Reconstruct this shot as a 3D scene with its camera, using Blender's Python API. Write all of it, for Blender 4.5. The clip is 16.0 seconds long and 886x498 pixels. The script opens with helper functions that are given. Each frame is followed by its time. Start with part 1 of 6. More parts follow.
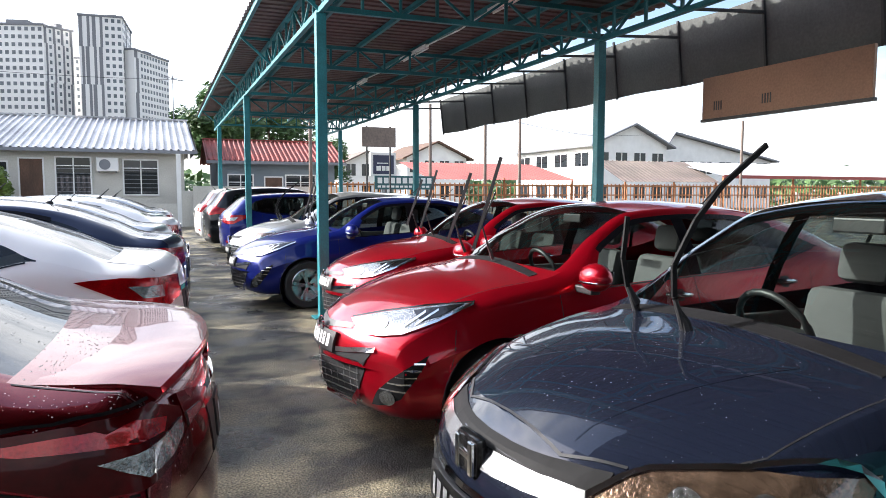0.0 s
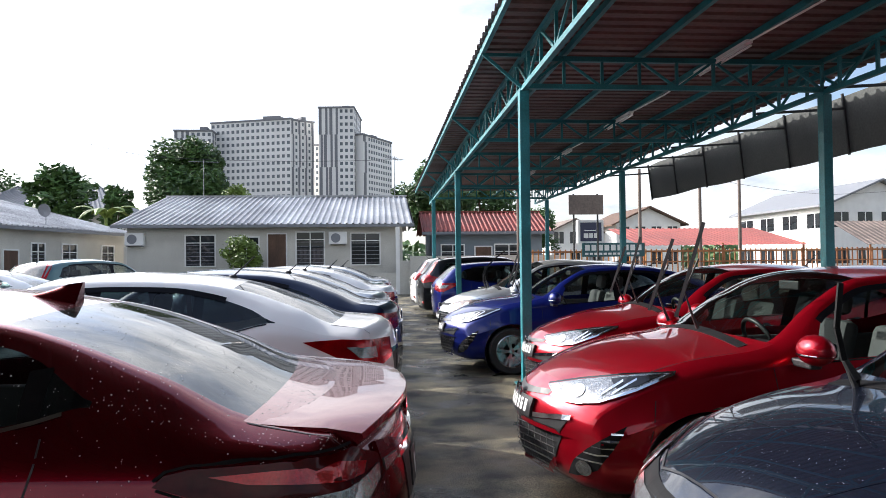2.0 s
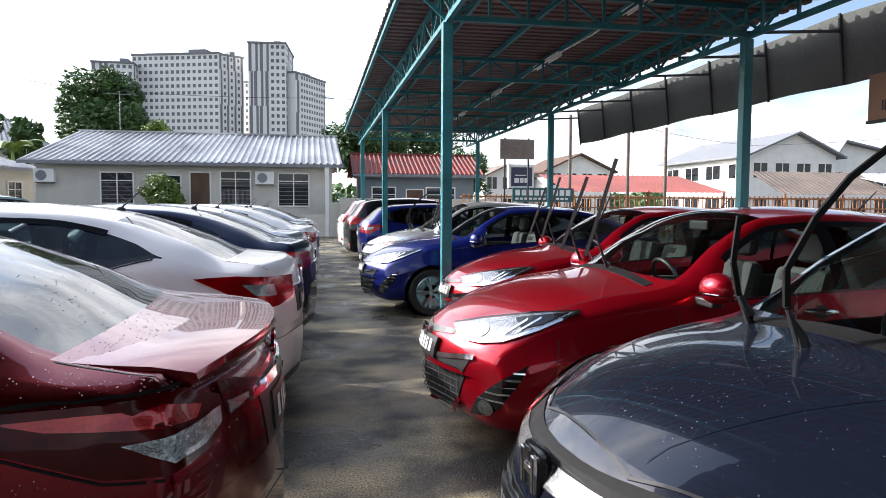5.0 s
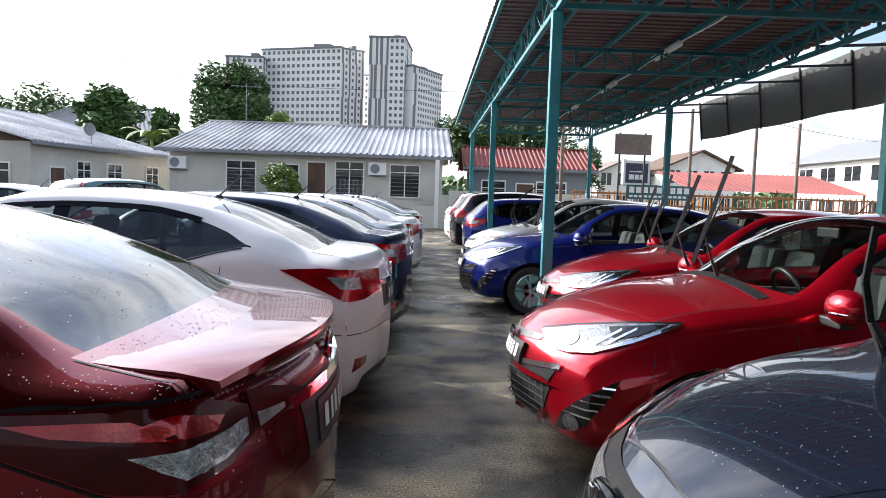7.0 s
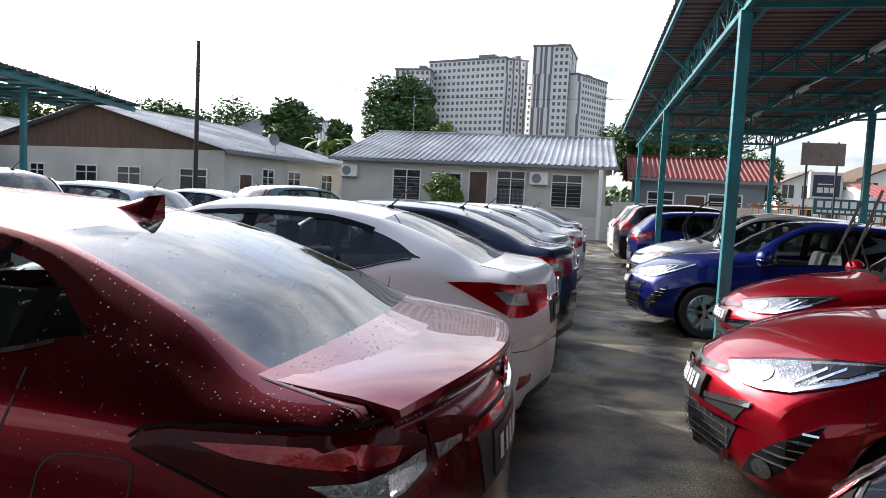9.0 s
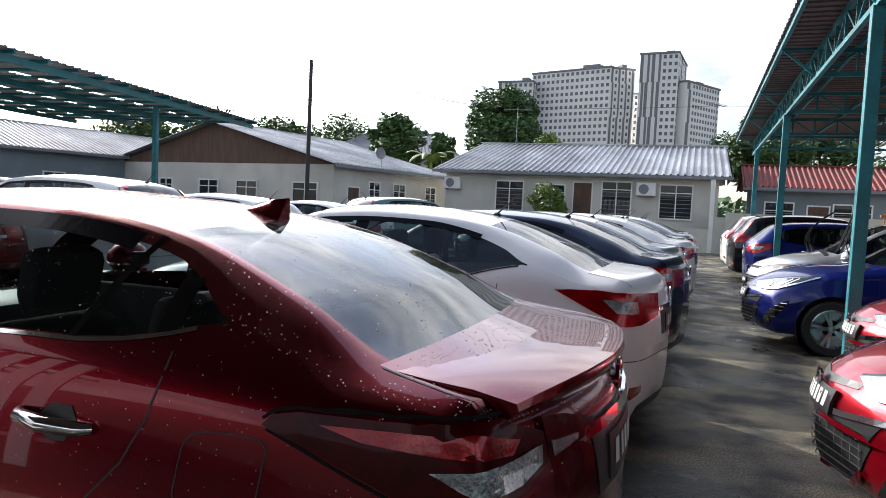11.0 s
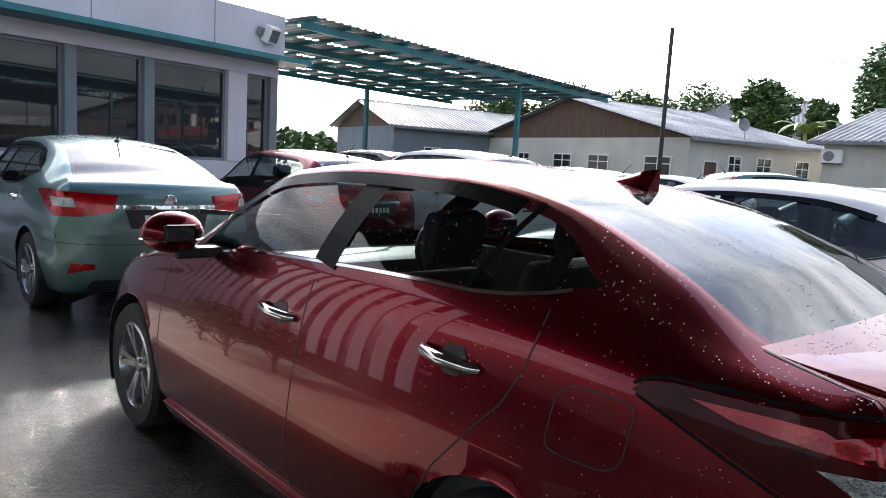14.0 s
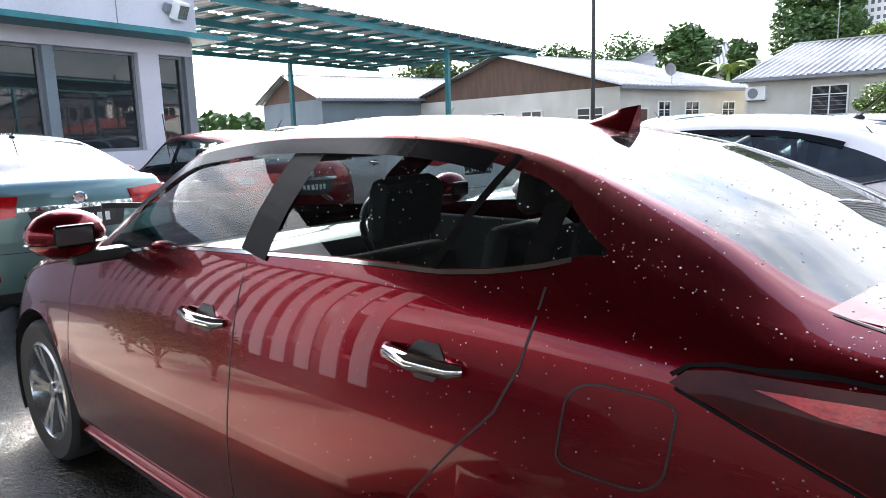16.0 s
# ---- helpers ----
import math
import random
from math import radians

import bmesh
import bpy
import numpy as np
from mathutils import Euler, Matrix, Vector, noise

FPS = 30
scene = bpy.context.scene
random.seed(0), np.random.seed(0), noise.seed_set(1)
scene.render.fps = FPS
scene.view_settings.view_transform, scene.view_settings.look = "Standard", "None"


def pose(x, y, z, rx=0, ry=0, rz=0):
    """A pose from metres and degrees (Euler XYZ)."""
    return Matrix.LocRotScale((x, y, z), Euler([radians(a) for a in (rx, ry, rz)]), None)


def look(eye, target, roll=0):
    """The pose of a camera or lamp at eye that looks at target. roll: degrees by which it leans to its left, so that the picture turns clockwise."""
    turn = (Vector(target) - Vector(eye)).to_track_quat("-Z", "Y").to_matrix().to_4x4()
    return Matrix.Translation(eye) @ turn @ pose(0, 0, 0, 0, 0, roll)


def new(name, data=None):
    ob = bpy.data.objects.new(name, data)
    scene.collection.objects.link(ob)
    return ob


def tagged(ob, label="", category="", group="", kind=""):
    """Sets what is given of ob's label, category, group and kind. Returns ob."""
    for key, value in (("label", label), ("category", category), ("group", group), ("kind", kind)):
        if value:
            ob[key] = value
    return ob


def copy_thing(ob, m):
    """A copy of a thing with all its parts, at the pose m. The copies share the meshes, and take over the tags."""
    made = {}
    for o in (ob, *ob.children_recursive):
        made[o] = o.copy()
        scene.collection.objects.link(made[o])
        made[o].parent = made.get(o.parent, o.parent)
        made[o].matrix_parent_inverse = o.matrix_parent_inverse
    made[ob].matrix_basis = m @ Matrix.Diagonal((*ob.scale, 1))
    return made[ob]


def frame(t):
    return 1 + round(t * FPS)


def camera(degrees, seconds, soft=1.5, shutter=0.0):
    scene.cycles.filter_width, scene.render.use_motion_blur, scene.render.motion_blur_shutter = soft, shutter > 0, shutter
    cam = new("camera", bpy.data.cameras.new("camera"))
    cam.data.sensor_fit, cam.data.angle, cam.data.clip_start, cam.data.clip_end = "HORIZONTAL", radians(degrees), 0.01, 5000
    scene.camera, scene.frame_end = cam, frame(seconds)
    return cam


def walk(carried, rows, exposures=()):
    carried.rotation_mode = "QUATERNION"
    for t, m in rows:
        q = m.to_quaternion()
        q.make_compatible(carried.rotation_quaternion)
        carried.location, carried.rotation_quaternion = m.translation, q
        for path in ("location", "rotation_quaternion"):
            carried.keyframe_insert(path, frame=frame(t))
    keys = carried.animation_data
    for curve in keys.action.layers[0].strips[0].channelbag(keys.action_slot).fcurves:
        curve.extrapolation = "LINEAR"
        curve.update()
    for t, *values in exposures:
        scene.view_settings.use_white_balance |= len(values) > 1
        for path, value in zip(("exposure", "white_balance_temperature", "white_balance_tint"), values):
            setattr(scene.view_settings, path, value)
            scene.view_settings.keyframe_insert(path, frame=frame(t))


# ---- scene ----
cam = camera(65.7, 16.0, soft=0.7)
PATH = [
    (0, (-0.305, 0.915, 1.494), (0.452, 2.758, 1.33), 0.1),
    (0.5, (-0.324, 0.822, 1.491), (0.267, 2.728, 1.361), -0.9),
    (1, (-0.307, 0.833, 1.463), (0.15, 2.779, 1.395), -0.6),
    (1.5, (-0.273, 0.73, 1.484), (-0.033, 2.715, 1.515), 0.8),
    (2, (-0.261, 0.781, 1.495), (-0.085, 2.773, 1.531), -0.6),
    (2.5, (-0.259, 0.809, 1.477), (-0.205, 2.808, 1.494), 0.2),
    (3, (-0.26, 0.82, 1.466), (-0.195, 2.819, 1.456), -0.8),
    (3.5, (-0.244, 0.798, 1.475), (-0.25, 2.798, 1.428), -0.3),
    (4, (-0.147, 0.82, 1.447), (-0.065, 2.816, 1.361), -0.6),
    (4.5, (-0.092, 0.829, 1.444), (0.174, 2.806, 1.309), -0.5),
    (4.7, (-0.077, 0.883, 1.431), (0.287, 2.845, 1.305), 0.3),
    (6.8, (0.09, 1.165, 1.443), (0.232, 3.155, 1.307), 2.1),
    (7, (0.097, 1.175, 1.446), (0.143, 3.169, 1.295), 1.9),
    (7.5, (0.086, 1.209, 1.453), (0.02, 3.203, 1.311), 1.8),
    (8, (0.02, 1.262, 1.466), (-0.21, 3.245, 1.344), 1.9),
    (8.5, (-0.005, 1.277, 1.46), (-0.308, 3.246, 1.283), 1.9),
    (9, (0.016, 1.295, 1.468), (-0.392, 3.247, 1.324), 2.9),
    (9.2, (0.038, 1.276, 1.479), (-0.405, 3.222, 1.35), 3.7),
    (11.5, (-0.014, 1.26, 1.429), (-0.811, 3.09, 1.303), 2.3),
    (12, (-0.009, 1.253, 1.43), (-0.946, 3.015, 1.295), 2.9),
    (12.5, (0.016, 1.24, 1.45), (-1.102, 2.891, 1.288), 3.9),
    (13, (0.001, 1.221, 1.431), (-1.297, 2.731, 1.24), 3.7),
    (13.5, (0.0, 1.224, 1.433), (-1.397, 2.64, 1.224), 3.8),
    (14, (-0.044, 1.203, 1.421), (-1.532, 2.516, 1.172), 3.3),
    (14.5, (-0.122, 1.25, 1.414), (-1.705, 2.439, 1.129), 3.5),
    (15, (-0.237, 1.271, 1.395), (-1.836, 2.435, 1.103), 1.9),
    (15.5, (-0.274, 1.297, 1.382), (-1.687, 2.668, 1.028), -2.0),
    (16, (-0.336, 1.422, 1.382), (-1.699, 2.846, 1.046), -1.7),
]
walk(cam, [(t, look(eye, target, roll)) for t, eye, target, roll in PATH], exposures=[
    (t, stops - 0.08, 6250, 12) for t, stops in ((0, 1.2), (0.5, 1.12), (1.5, 0.75), (2.5, 0.62), (3.5, 0.52), (4.5, 0.70), (7, 0.88), (8, 0.58), (9, 0.52), (11.5, 0.42), (12.5, 0.46), (13.5, 0.74), (14.5, 0.92), (15.2, 1.25), (16, 1.7))])

# ---- light ----
SUN_YAW, SUN_EL = 57.0, 30.0      # degrees left of +y, above the horizon
sun_dir = Vector((-math.sin(radians(SUN_YAW)) * math.cos(radians(SUN_EL)), math.cos(radians(SUN_YAW)) * math.cos(radians(SUN_EL)), math.sin(radians(SUN_EL))))
sun = new("sun", bpy.data.lights.new("sun", "SUN"))
sun.data.energy, sun.data.angle, sun.data.color = 5.0, radians(0.6), (1.0, 0.95, 0.86)
sun.matrix_world = look(sun_dir * 60, (0, 0, 0))
world = bpy.data.worlds.new("sky")
scene.world = world
world.use_nodes = True
wn, wl = world.node_tree.nodes, world.node_tree.links
sky = wn.new("ShaderNodeTexSky")
sky.sky_type, sky.sun_disc = "NISHITA", False
sky.sun_elevation, sky.sun_rotation = radians(SUN_EL), radians(-SUN_YAW)
sky.dust_density, sky.air_density = 2.0, 1.0
bg = wn["Background"]
bg.inputs["Strength"].default_value = 0.15
tc = wn.new("ShaderNodeTexCoord")
mp = wn.new("ShaderNodeMapping")
mp.inputs["Scale"].default_value = (1.0, 1.0, 2.6)
cl = wn.new("ShaderNodeTexNoise")
cl.inputs["Scale"].default_value, cl.inputs["Detail"].default_value, cl.inputs["Roughness"].default_value = 2.3, 7.0, 0.55
cr = wn.new("ShaderNodeValToRGB")
cr.color_ramp.elements[0].position, cr.color_ramp.elements[1].position = 0.39, 0.58
cm = wn.new("ShaderNodeMix")
cm.data_type = "RGBA"
c2 = wn.new("ShaderNodeTexNoise")
c2.inputs["Scale"].default_value, c2.inputs["Detail"].default_value, c2.inputs["Roughness"].default_value = 5.0, 8.0, 0.6
c2r = wn.new("ShaderNodeValToRGB")
c2r.color_ramp.elements[0].position, c2r.color_ramp.elements[1].position = 0.36, 0.62
c2r.color_ramp.elements[0].color, c2r.color_ramp.elements[1].color = (3.5, 3.8, 4.2, 1), (7.8, 7.8, 7.7, 1)
wl.new(mp.outputs["Vector"], c2.inputs["Vector"]); wl.new(c2.outputs["Fac"], c2r.inputs["Fac"]); wl.new(c2r.outputs["Color"], cm.inputs["B"])
wl.new(tc.outputs["Generated"], mp.inputs["Vector"]); wl.new(mp.outputs["Vector"], cl.inputs["Vector"])
wl.new(cl.outputs["Fac"], cr.inputs["Fac"]); 
sep = wn.new("ShaderNodeSeparateXYZ")
hz = wn.new("ShaderNodeMapRange")
hz.interpolation_type = "SMOOTHSTEP"
hz.inputs["From Min"].default_value, hz.inputs["From Max"].default_value = 0.60, 0.86
hz.inputs["To Min"].default_value, hz.inputs["To Max"].default_value = 1.0, 0.06
cf = wn.new("ShaderNodeMath")
cf.operation = "MULTIPLY"
wl.new(tc.outputs["Generated"], sep.inputs["Vector"]); wl.new(sep.outputs["Z"], hz.inputs["Value"])
wl.new(cr.outputs["Color"], cf.inputs[0]); wl.new(hz.outputs["Result"], cf.inputs[1]); wl.new(cf.outputs["Value"], cm.inputs["Factor"])
wl.new(sky.outputs["Color"], cm.inputs["A"])
# thin cloud glows round the sun
dt, pw, gl, gm_ = wn.new("ShaderNodeVectorMath"), wn.new("ShaderNodeMath"), wn.new("ShaderNodeMapRange"), wn.new("ShaderNodeVectorMath")
nv = wn.new("ShaderNodeVectorMath")
nv.operation, dt.operation, pw.operation, gm_.operation = "NORMALIZE", "DOT_PRODUCT", "POWER", "SCALE"
dt.inputs[1].default_value = sun_dir
pw.inputs[1].default_value, pw.use_clamp = 5.0, True
gl.inputs["To Min"].default_value, gl.inputs["To Max"].default_value = 1.0, 3.6
wl.new(tc.outputs["Generated"], nv.inputs[0]); wl.new(nv.outputs["Vector"], dt.inputs[0])
wl.new(dt.outputs["Value"], pw.inputs[0]); wl.new(pw.outputs["Value"], gl.inputs["Value"])
wl.new(cm.outputs["Result"], gm_.inputs[0]); wl.new(gl.outputs["Result"], gm_.inputs["Scale"]); wl.new(gm_.outputs["Vector"], bg.inputs["Color"])


# ---- materials ----
def mat(name, color, rough=0.5, metal=0.0, var=0.25, scale=3.0, fine=40.0, bump=0.1, coat=0.0, dark=None, spec=0.5, rand=0.0, stretch=(1, 1, 1)):
    """A surface with variation at two scales: stains (scale) and grain (fine), in metres."""
    m = bpy.data.materials.new(name)
    m.use_nodes = True
    n, l = m.node_tree.nodes, m.node_tree.links
    b = n["Principled BSDF"]
    b.inputs["Roughness"].default_value, b.inputs["Metallic"].default_value = rough, metal
    b.inputs["Coat Weight"].default_value, b.inputs["Coat Roughness"].default_value = coat, 0.03
    b.inputs["Specular IOR Level"].default_value = spec
    geo = n.new("ShaderNodeTexCoord")
    sc = n.new("ShaderNodeMapping")
    sc.inputs["Scale"].default_value = stretch
    l.new(geo.outputs["Object"], sc.inputs["Vector"])
    a, g = n.new("ShaderNodeTexNoise"), n.new("ShaderNodeTexNoise")
    a.inputs["Scale"].default_value, a.inputs["Detail"].default_value = scale, 6.0
    g.inputs["Scale"].default_value, g.inputs["Detail"].default_value = fine, 4.0
    l.new(sc.outputs["Vector"], a.inputs["Vector"]); l.new(sc.outputs["Vector"], g.inputs["Vector"])
    ramp = n.new("ShaderNodeValToRGB")
    ramp.color_ramp.elements[0].position, ramp.color_ramp.elements[1].position = 0.35, 0.65
    l.new(a.outputs["Fac"], ramp.inputs["Fac"])
    mix = n.new("ShaderNodeMix")
    mix.data_type = "RGBA"
    d = dark or tuple(c * (1 - var) for c in color)
    mix.inputs["A"].default_value, mix.inputs["B"].default_value = (*d, 1), (*color, 1)
    l.new(ramp.outputs["Color"], mix.inputs["Factor"])
    grain = n.new("ShaderNodeMix")
    grain.data_type, grain.blend_type = "RGBA", "OVERLAY"
    grain.inputs["Factor"].default_value = min(1.0, var * 1.2)
    l.new(mix.outputs["Result"], grain.inputs["A"]); l.new(g.outputs["Fac"], grain.inputs["B"])
    last = grain.outputs["Result"]
    if rand:
        info, hs, mr = n.new("ShaderNodeObjectInfo"), n.new("ShaderNodeHueSaturation"), n.new("ShaderNodeMapRange")
        mr.inputs["To Min"].default_value, mr.inputs["To Max"].default_value = 1 - rand, 1 + rand
        l.new(info.outputs["Random"], mr.inputs["Value"]); l.new(mr.outputs["Result"], hs.inputs["Value"])
        l.new(last, hs.inputs["Color"]); last = hs.outputs["Color"]
    l.new(last, b.inputs["Base Color"])
    rr = n.new("ShaderNodeMapRange")
    rr.inputs["To Min"].default_value, rr.inputs["To Max"].default_value = max(0, rough * 0.8), min(1, rough * 1.25)
    l.new(a.outputs["Fac"], rr.inputs["Value"]); l.new(rr.outputs["Result"], b.inputs["Roughness"])
    if bump:
        bp = n.new("ShaderNodeBump")
        bp.inputs["Strength"].default_value, bp.inputs["Distance"].default_value = bump, 0.01
        l.new(g.outputs["Fac"], bp.inputs["Height"]); l.new(bp.outputs["Normal"], b.inputs["Normal"])
    return m


def paint(name, color, metal=0.0, rough=0.3, flake=0.12, coat=1.0):
    """Car lacquer: coloured base, fine flake and a clear coat with a thin film of dust and dried drops."""
    m = bpy.data.materials.new(name)
    m.use_nodes = True
    n, l = m.node_tree.nodes, m.node_tree.links
    b = n["Principled BSDF"]
    b.inputs["Metallic"].default_value, b.inputs["Roughness"].default_value = metal, rough
    b.inputs["Coat Weight"].default_value, b.inputs["Coat IOR"].default_value = coat, 1.42
    b.inputs["Specular IOR Level"].default_value = 0.15
    tcn = n.new("ShaderNodeTexCoord")
    f, s = n.new("ShaderNodeTexNoise"), n.new("ShaderNodeTexNoise")
    f.inputs["Scale"].default_value, s.inputs["Scale"].default_value, s.inputs["Detail"].default_value = 900.0, 3.5, 7.0
    l.new(tcn.outputs["Object"], f.inputs["Vector"]); l.new(tcn.outputs["Object"], s.inputs["Vector"])
    mix = n.new("ShaderNodeMix")
    mix.data_type = "RGBA"
    mix.inputs["A"].default_value = (*[c * (1 - flake) for c in color], 1)
    mix.inputs["B"].default_value = (*[min(1, c * (1 + flake)) for c in color], 1)
    l.new(f.outputs["Fac"], mix.inputs["Factor"]); l.new(mix.outputs["Result"], b.inputs["Base Color"])
    mr = n.new("ShaderNodeMapRange")
    mr.inputs["From Min"].default_value, mr.inputs["From Max"].default_value = 0.35, 0.75
    mr.inputs["To Min"].default_value, mr.inputs["To Max"].default_value = 0.0, 0.045
    l.new(s.outputs["Fac"], mr.inputs["Value"]); l.new(mr.outputs["Result"], b.inputs["Coat Roughness"])
    return m


def glass(name, tint, rough=0.0, streak=0.0, ior=1.6):
    """Thin tinted pane: see-through, with gloss by Fresnel; streak paints pale dirt marks and cloud reflections on it.
    """
    m = bpy.data.materials.new(name)
    m.use_nodes = True
    n, l = m.node_tree.nodes, m.node_tree.links
    n.remove(n["Principled BSDF"])
    t, g, f, mix = n.new("ShaderNodeBsdfTransparent"), n.new("ShaderNodeBsdfGlossy"), n.new("ShaderNodeLayerWeight"), n.new("ShaderNodeMixShader")
    t.inputs["Color"].default_value = (*tint, 1)
    g.inputs["Roughness"].default_value = rough
    r0 = ((ior - 1) / (ior + 1)) ** 2
    p5, sc5 = n.new("ShaderNodeMath"), n.new("ShaderNodeMath")
    p5.operation, sc5.operation = "POWER", "MULTIPLY_ADD"
    p5.inputs[1].default_value, sc5.inputs[1].default_value, sc5.inputs[2].default_value = 5.0, 1 - r0, r0
    f.inputs["Blend"].default_value = 0.5
    l.new(f.outputs["Facing"], p5.inputs[0]); l.new(p5.outputs["Value"], sc5.inputs[0])
    l.new(sc5.outputs["Value"], mix.inputs["Fac"]); l.new(t.outputs["BSDF"], mix.inputs[1]); l.new(g.outputs["BSDF"], mix.inputs[2])
    last = mix.outputs["Shader"]
    if streak:
        tcn, mp_, no, rp = n.new("ShaderNodeTexCoord"), n.new("ShaderNodeMapping"), n.new("ShaderNodeTexNoise"), n.new("ShaderNodeValToRGB")
        mp_.inputs["Scale"].default_value = (2.2, 9.0, 2.2)
        no.inputs["Scale"].default_value, no.inputs["Detail"].default_value = 2.5, 8.0
        rp.color_ramp.elements[0].position, rp.color_ramp.elements[1].position = 0.38, 0.62
        rp.color_ramp.elements[1].color = (streak, streak, streak, 1)
        df, m2 = n.new("ShaderNodeBsdfDiffuse"), n.new("ShaderNodeMixShader")
        df.inputs["Color"].default_value = (0.55, 0.56, 0.56, 1)
        l.new(tcn.outputs["Object"], mp_.inputs["Vector"]); l.new(mp_.outputs["Vector"], no.inputs["Vector"])
        l.new(no.outputs["Fac"], rp.inputs["Fac"]); l.new(rp.outputs["Color"], m2.inputs["Fac"])
        l.new(last, m2.inputs[1]); l.new(df.outputs["BSDF"], m2.inputs[2])
        last = m2.outputs["Shader"]
    l.new(last, n["Material Output"].inputs["Surface"])
    return m


P_RED = paint("lacquer_deep_red", (0.155, 0.0013, 0.007), 0.85, 0.25, 0.12, 0.8)
P_BRIGHT = paint("lacquer_bright_red", (0.34, 0.0025, 0.012), 0.65, 0.28)
P_WHITE = paint("lacquer_white", (0.80, 0.80, 0.79), 0.0, 0.35, 0.02)
P_NAVY = paint("lacquer_navy", (0.008, 0.012, 0.035), 0.2, 0.3)
P_BLUE = paint("lacquer_blue", (0.006, 0.013, 0.13), 0.3, 0.3)
P_SILVER = paint("lacquer_silver", (0.50, 0.52, 0.53), 0.7, 0.33)
P_GREY = paint("lacquer_grey_green", (0.12, 0.20, 0.20), 0.6, 0.33)
P_BLACK = paint("lacquer_black", (0.010, 0.011, 0.013), 0.2, 0.3)
P_DARK = paint("lacquer_dark_slate", (0.008, 0.011, 0.022), 0.2, 0.24)
GLASS = glass("tinted_side_glass", (0.68, 0.73, 0.72), 0.0, 0.0, 1.55)
PRIVACY = glass("dark_tinted_side_glass", (0.36, 0.41, 0.42), 0.0, 0.0, 1.6)
SCREEN = glass("windscreen_glass", (0.76, 0.83, 0.80), 0.0, 0.0, 1.95)
REAR_GLASS = glass("rear_window_glass", (0.14, 0.17, 0.19), 0.0, 0.07, 2.15)
BLACK = mat("black_plastic", (0.018, 0.018, 0.020), 0.45, var=0.3, fine=300, bump=0.05)
GLOSSBLACK = mat("gloss_black_trim", (0.008, 0.008, 0.009), 0.12, var=0.2, bump=0)
VISOR = mat("smoked_visor", (0.008, 0.008, 0.010), 0.18, var=0.2, bump=0, spec=0.10)
MATTBLACK = mat("matt_black_film", (0.010, 0.010, 0.011), 0.6, var=0.2, bump=0, spec=0.12)
RUBBER = mat("tyre_rubber", (0.022, 0.022, 0.023), 0.75, var=0.3, fine=120, bump=0.2)
CHROME = mat("chrome", (0.80, 0.80, 0.80), 0.08, 1.0, var=0.05, bump=0)
ALLOY = mat("alloy_wheel", (0.52, 0.53, 0.55), 0.25, 0.9, var=0.15, bump=0)
LAMP_RED = mat("red_lamp_lens", (0.42, 0.001, 0.004), 0.15, 0.35, var=0.45, scale=9, fine=120, bump=0.1, coat=0.6, spec=0.3)
LAMP_DARK = mat("dark_red_lamp_lens", (0.075, 0.0005, 0.0015), 0.25, 0.1, var=0.4, scale=9, bump=0.0, coat=0.2, spec=0.08)
LAMP_CLEAR = mat("clear_lamp_reflector", (0.34, 0.35, 0.35), 0.12, 0.9, var=0.5, scale=22, fine=90, bump=0.5, coat=1.0)
LAMP_AMBER = mat("amber_lamp_reflector", (0.20, 0.135, 0.095), 0.15, 0.7, var=0.5, scale=18, fine=90, bump=0.4, coat=1.0)
SEAT = mat("grey_seat_cloth", (0.085, 0.085, 0.085), 0.85, var=0.3, fine=200)
PLATE = mat("plate_black", (0.02, 0.02, 0.022), 0.4, var=0.2)
BARS = mat("white_lettering", (0.75, 0.75, 0.73), 0.5, var=0.1)
TEAL = mat("teal_steel_paint", (0.018, 0.19, 0.22), 0.45, 0.0, var=0.35, scale=2.5, fine=60, bump=0.15)
ROOFSHEET = mat("weathered_steel_sheet", (0.150, 0.092, 0.088), 0.6, 0.1, var=0.45, scale=0.9, fine=30, bump=0.1, dark=(0.085, 0.05, 0.047), stretch=(0.5, 1, 1))
WHITEWALL = mat("grey_white_render", (0.62, 0.60, 0.54), 0.85, var=0.22, scale=0.6, fine=20, bump=0.2)
OFFICEWALL = mat("pale_lilac_wall_paint", (0.62, 0.60, 0.66), 0.8, var=0.12, scale=0.8, fine=30, bump=0.1)
ZINC = mat("zinc_roof_sheet", (0.58, 0.59, 0.60), 0.45, 0.2, var=0.4, scale=0.45, fine=9, bump=0.1, dark=(0.30, 0.30, 0.31), stretch=(1, 1, 1))
REDTILE = mat("red_roof_sheet", (0.24, 0.045, 0.035), 0.7, var=0.4, scale=0.8, fine=14, bump=0.2)
REDAWN = mat("faded_red_sheet", (0.33, 0.085, 0.07), 0.7, var=0.3, scale=0.5, fine=14, bump=0.1)
WOOD = mat("weathered_board", (0.13, 0.075, 0.05), 0.8, var=0.4, scale=1.2, fine=18, bump=0.3, stretch=(3, 3, 0.6))
RUST = mat("rusty_orange_steel", (0.36, 0.14, 0.05), 0.7, var=0.45, scale=2.5, fine=40, bump=0.2)
BROWNSHEET = mat("weathered_brown_sheet", (0.20, 0.155, 0.13), 0.75, var=0.4, scale=0.7, fine=14, bump=0.2)
ORANGE = mat("orange_fence_paint", (0.62, 0.25, 0.05), 0.6, var=0.3, scale=2, fine=40)
TARP = mat("dark_green_grey_tarpaulin", (0.085, 0.09, 0.085), 0.75, var=0.3, scale=1.4, fine=30, bump=0.3)
CARD = mat("brown_board", (0.28, 0.17, 0.11), 0.75, var=0.25, scale=1.0, fine=40, bump=0.1)
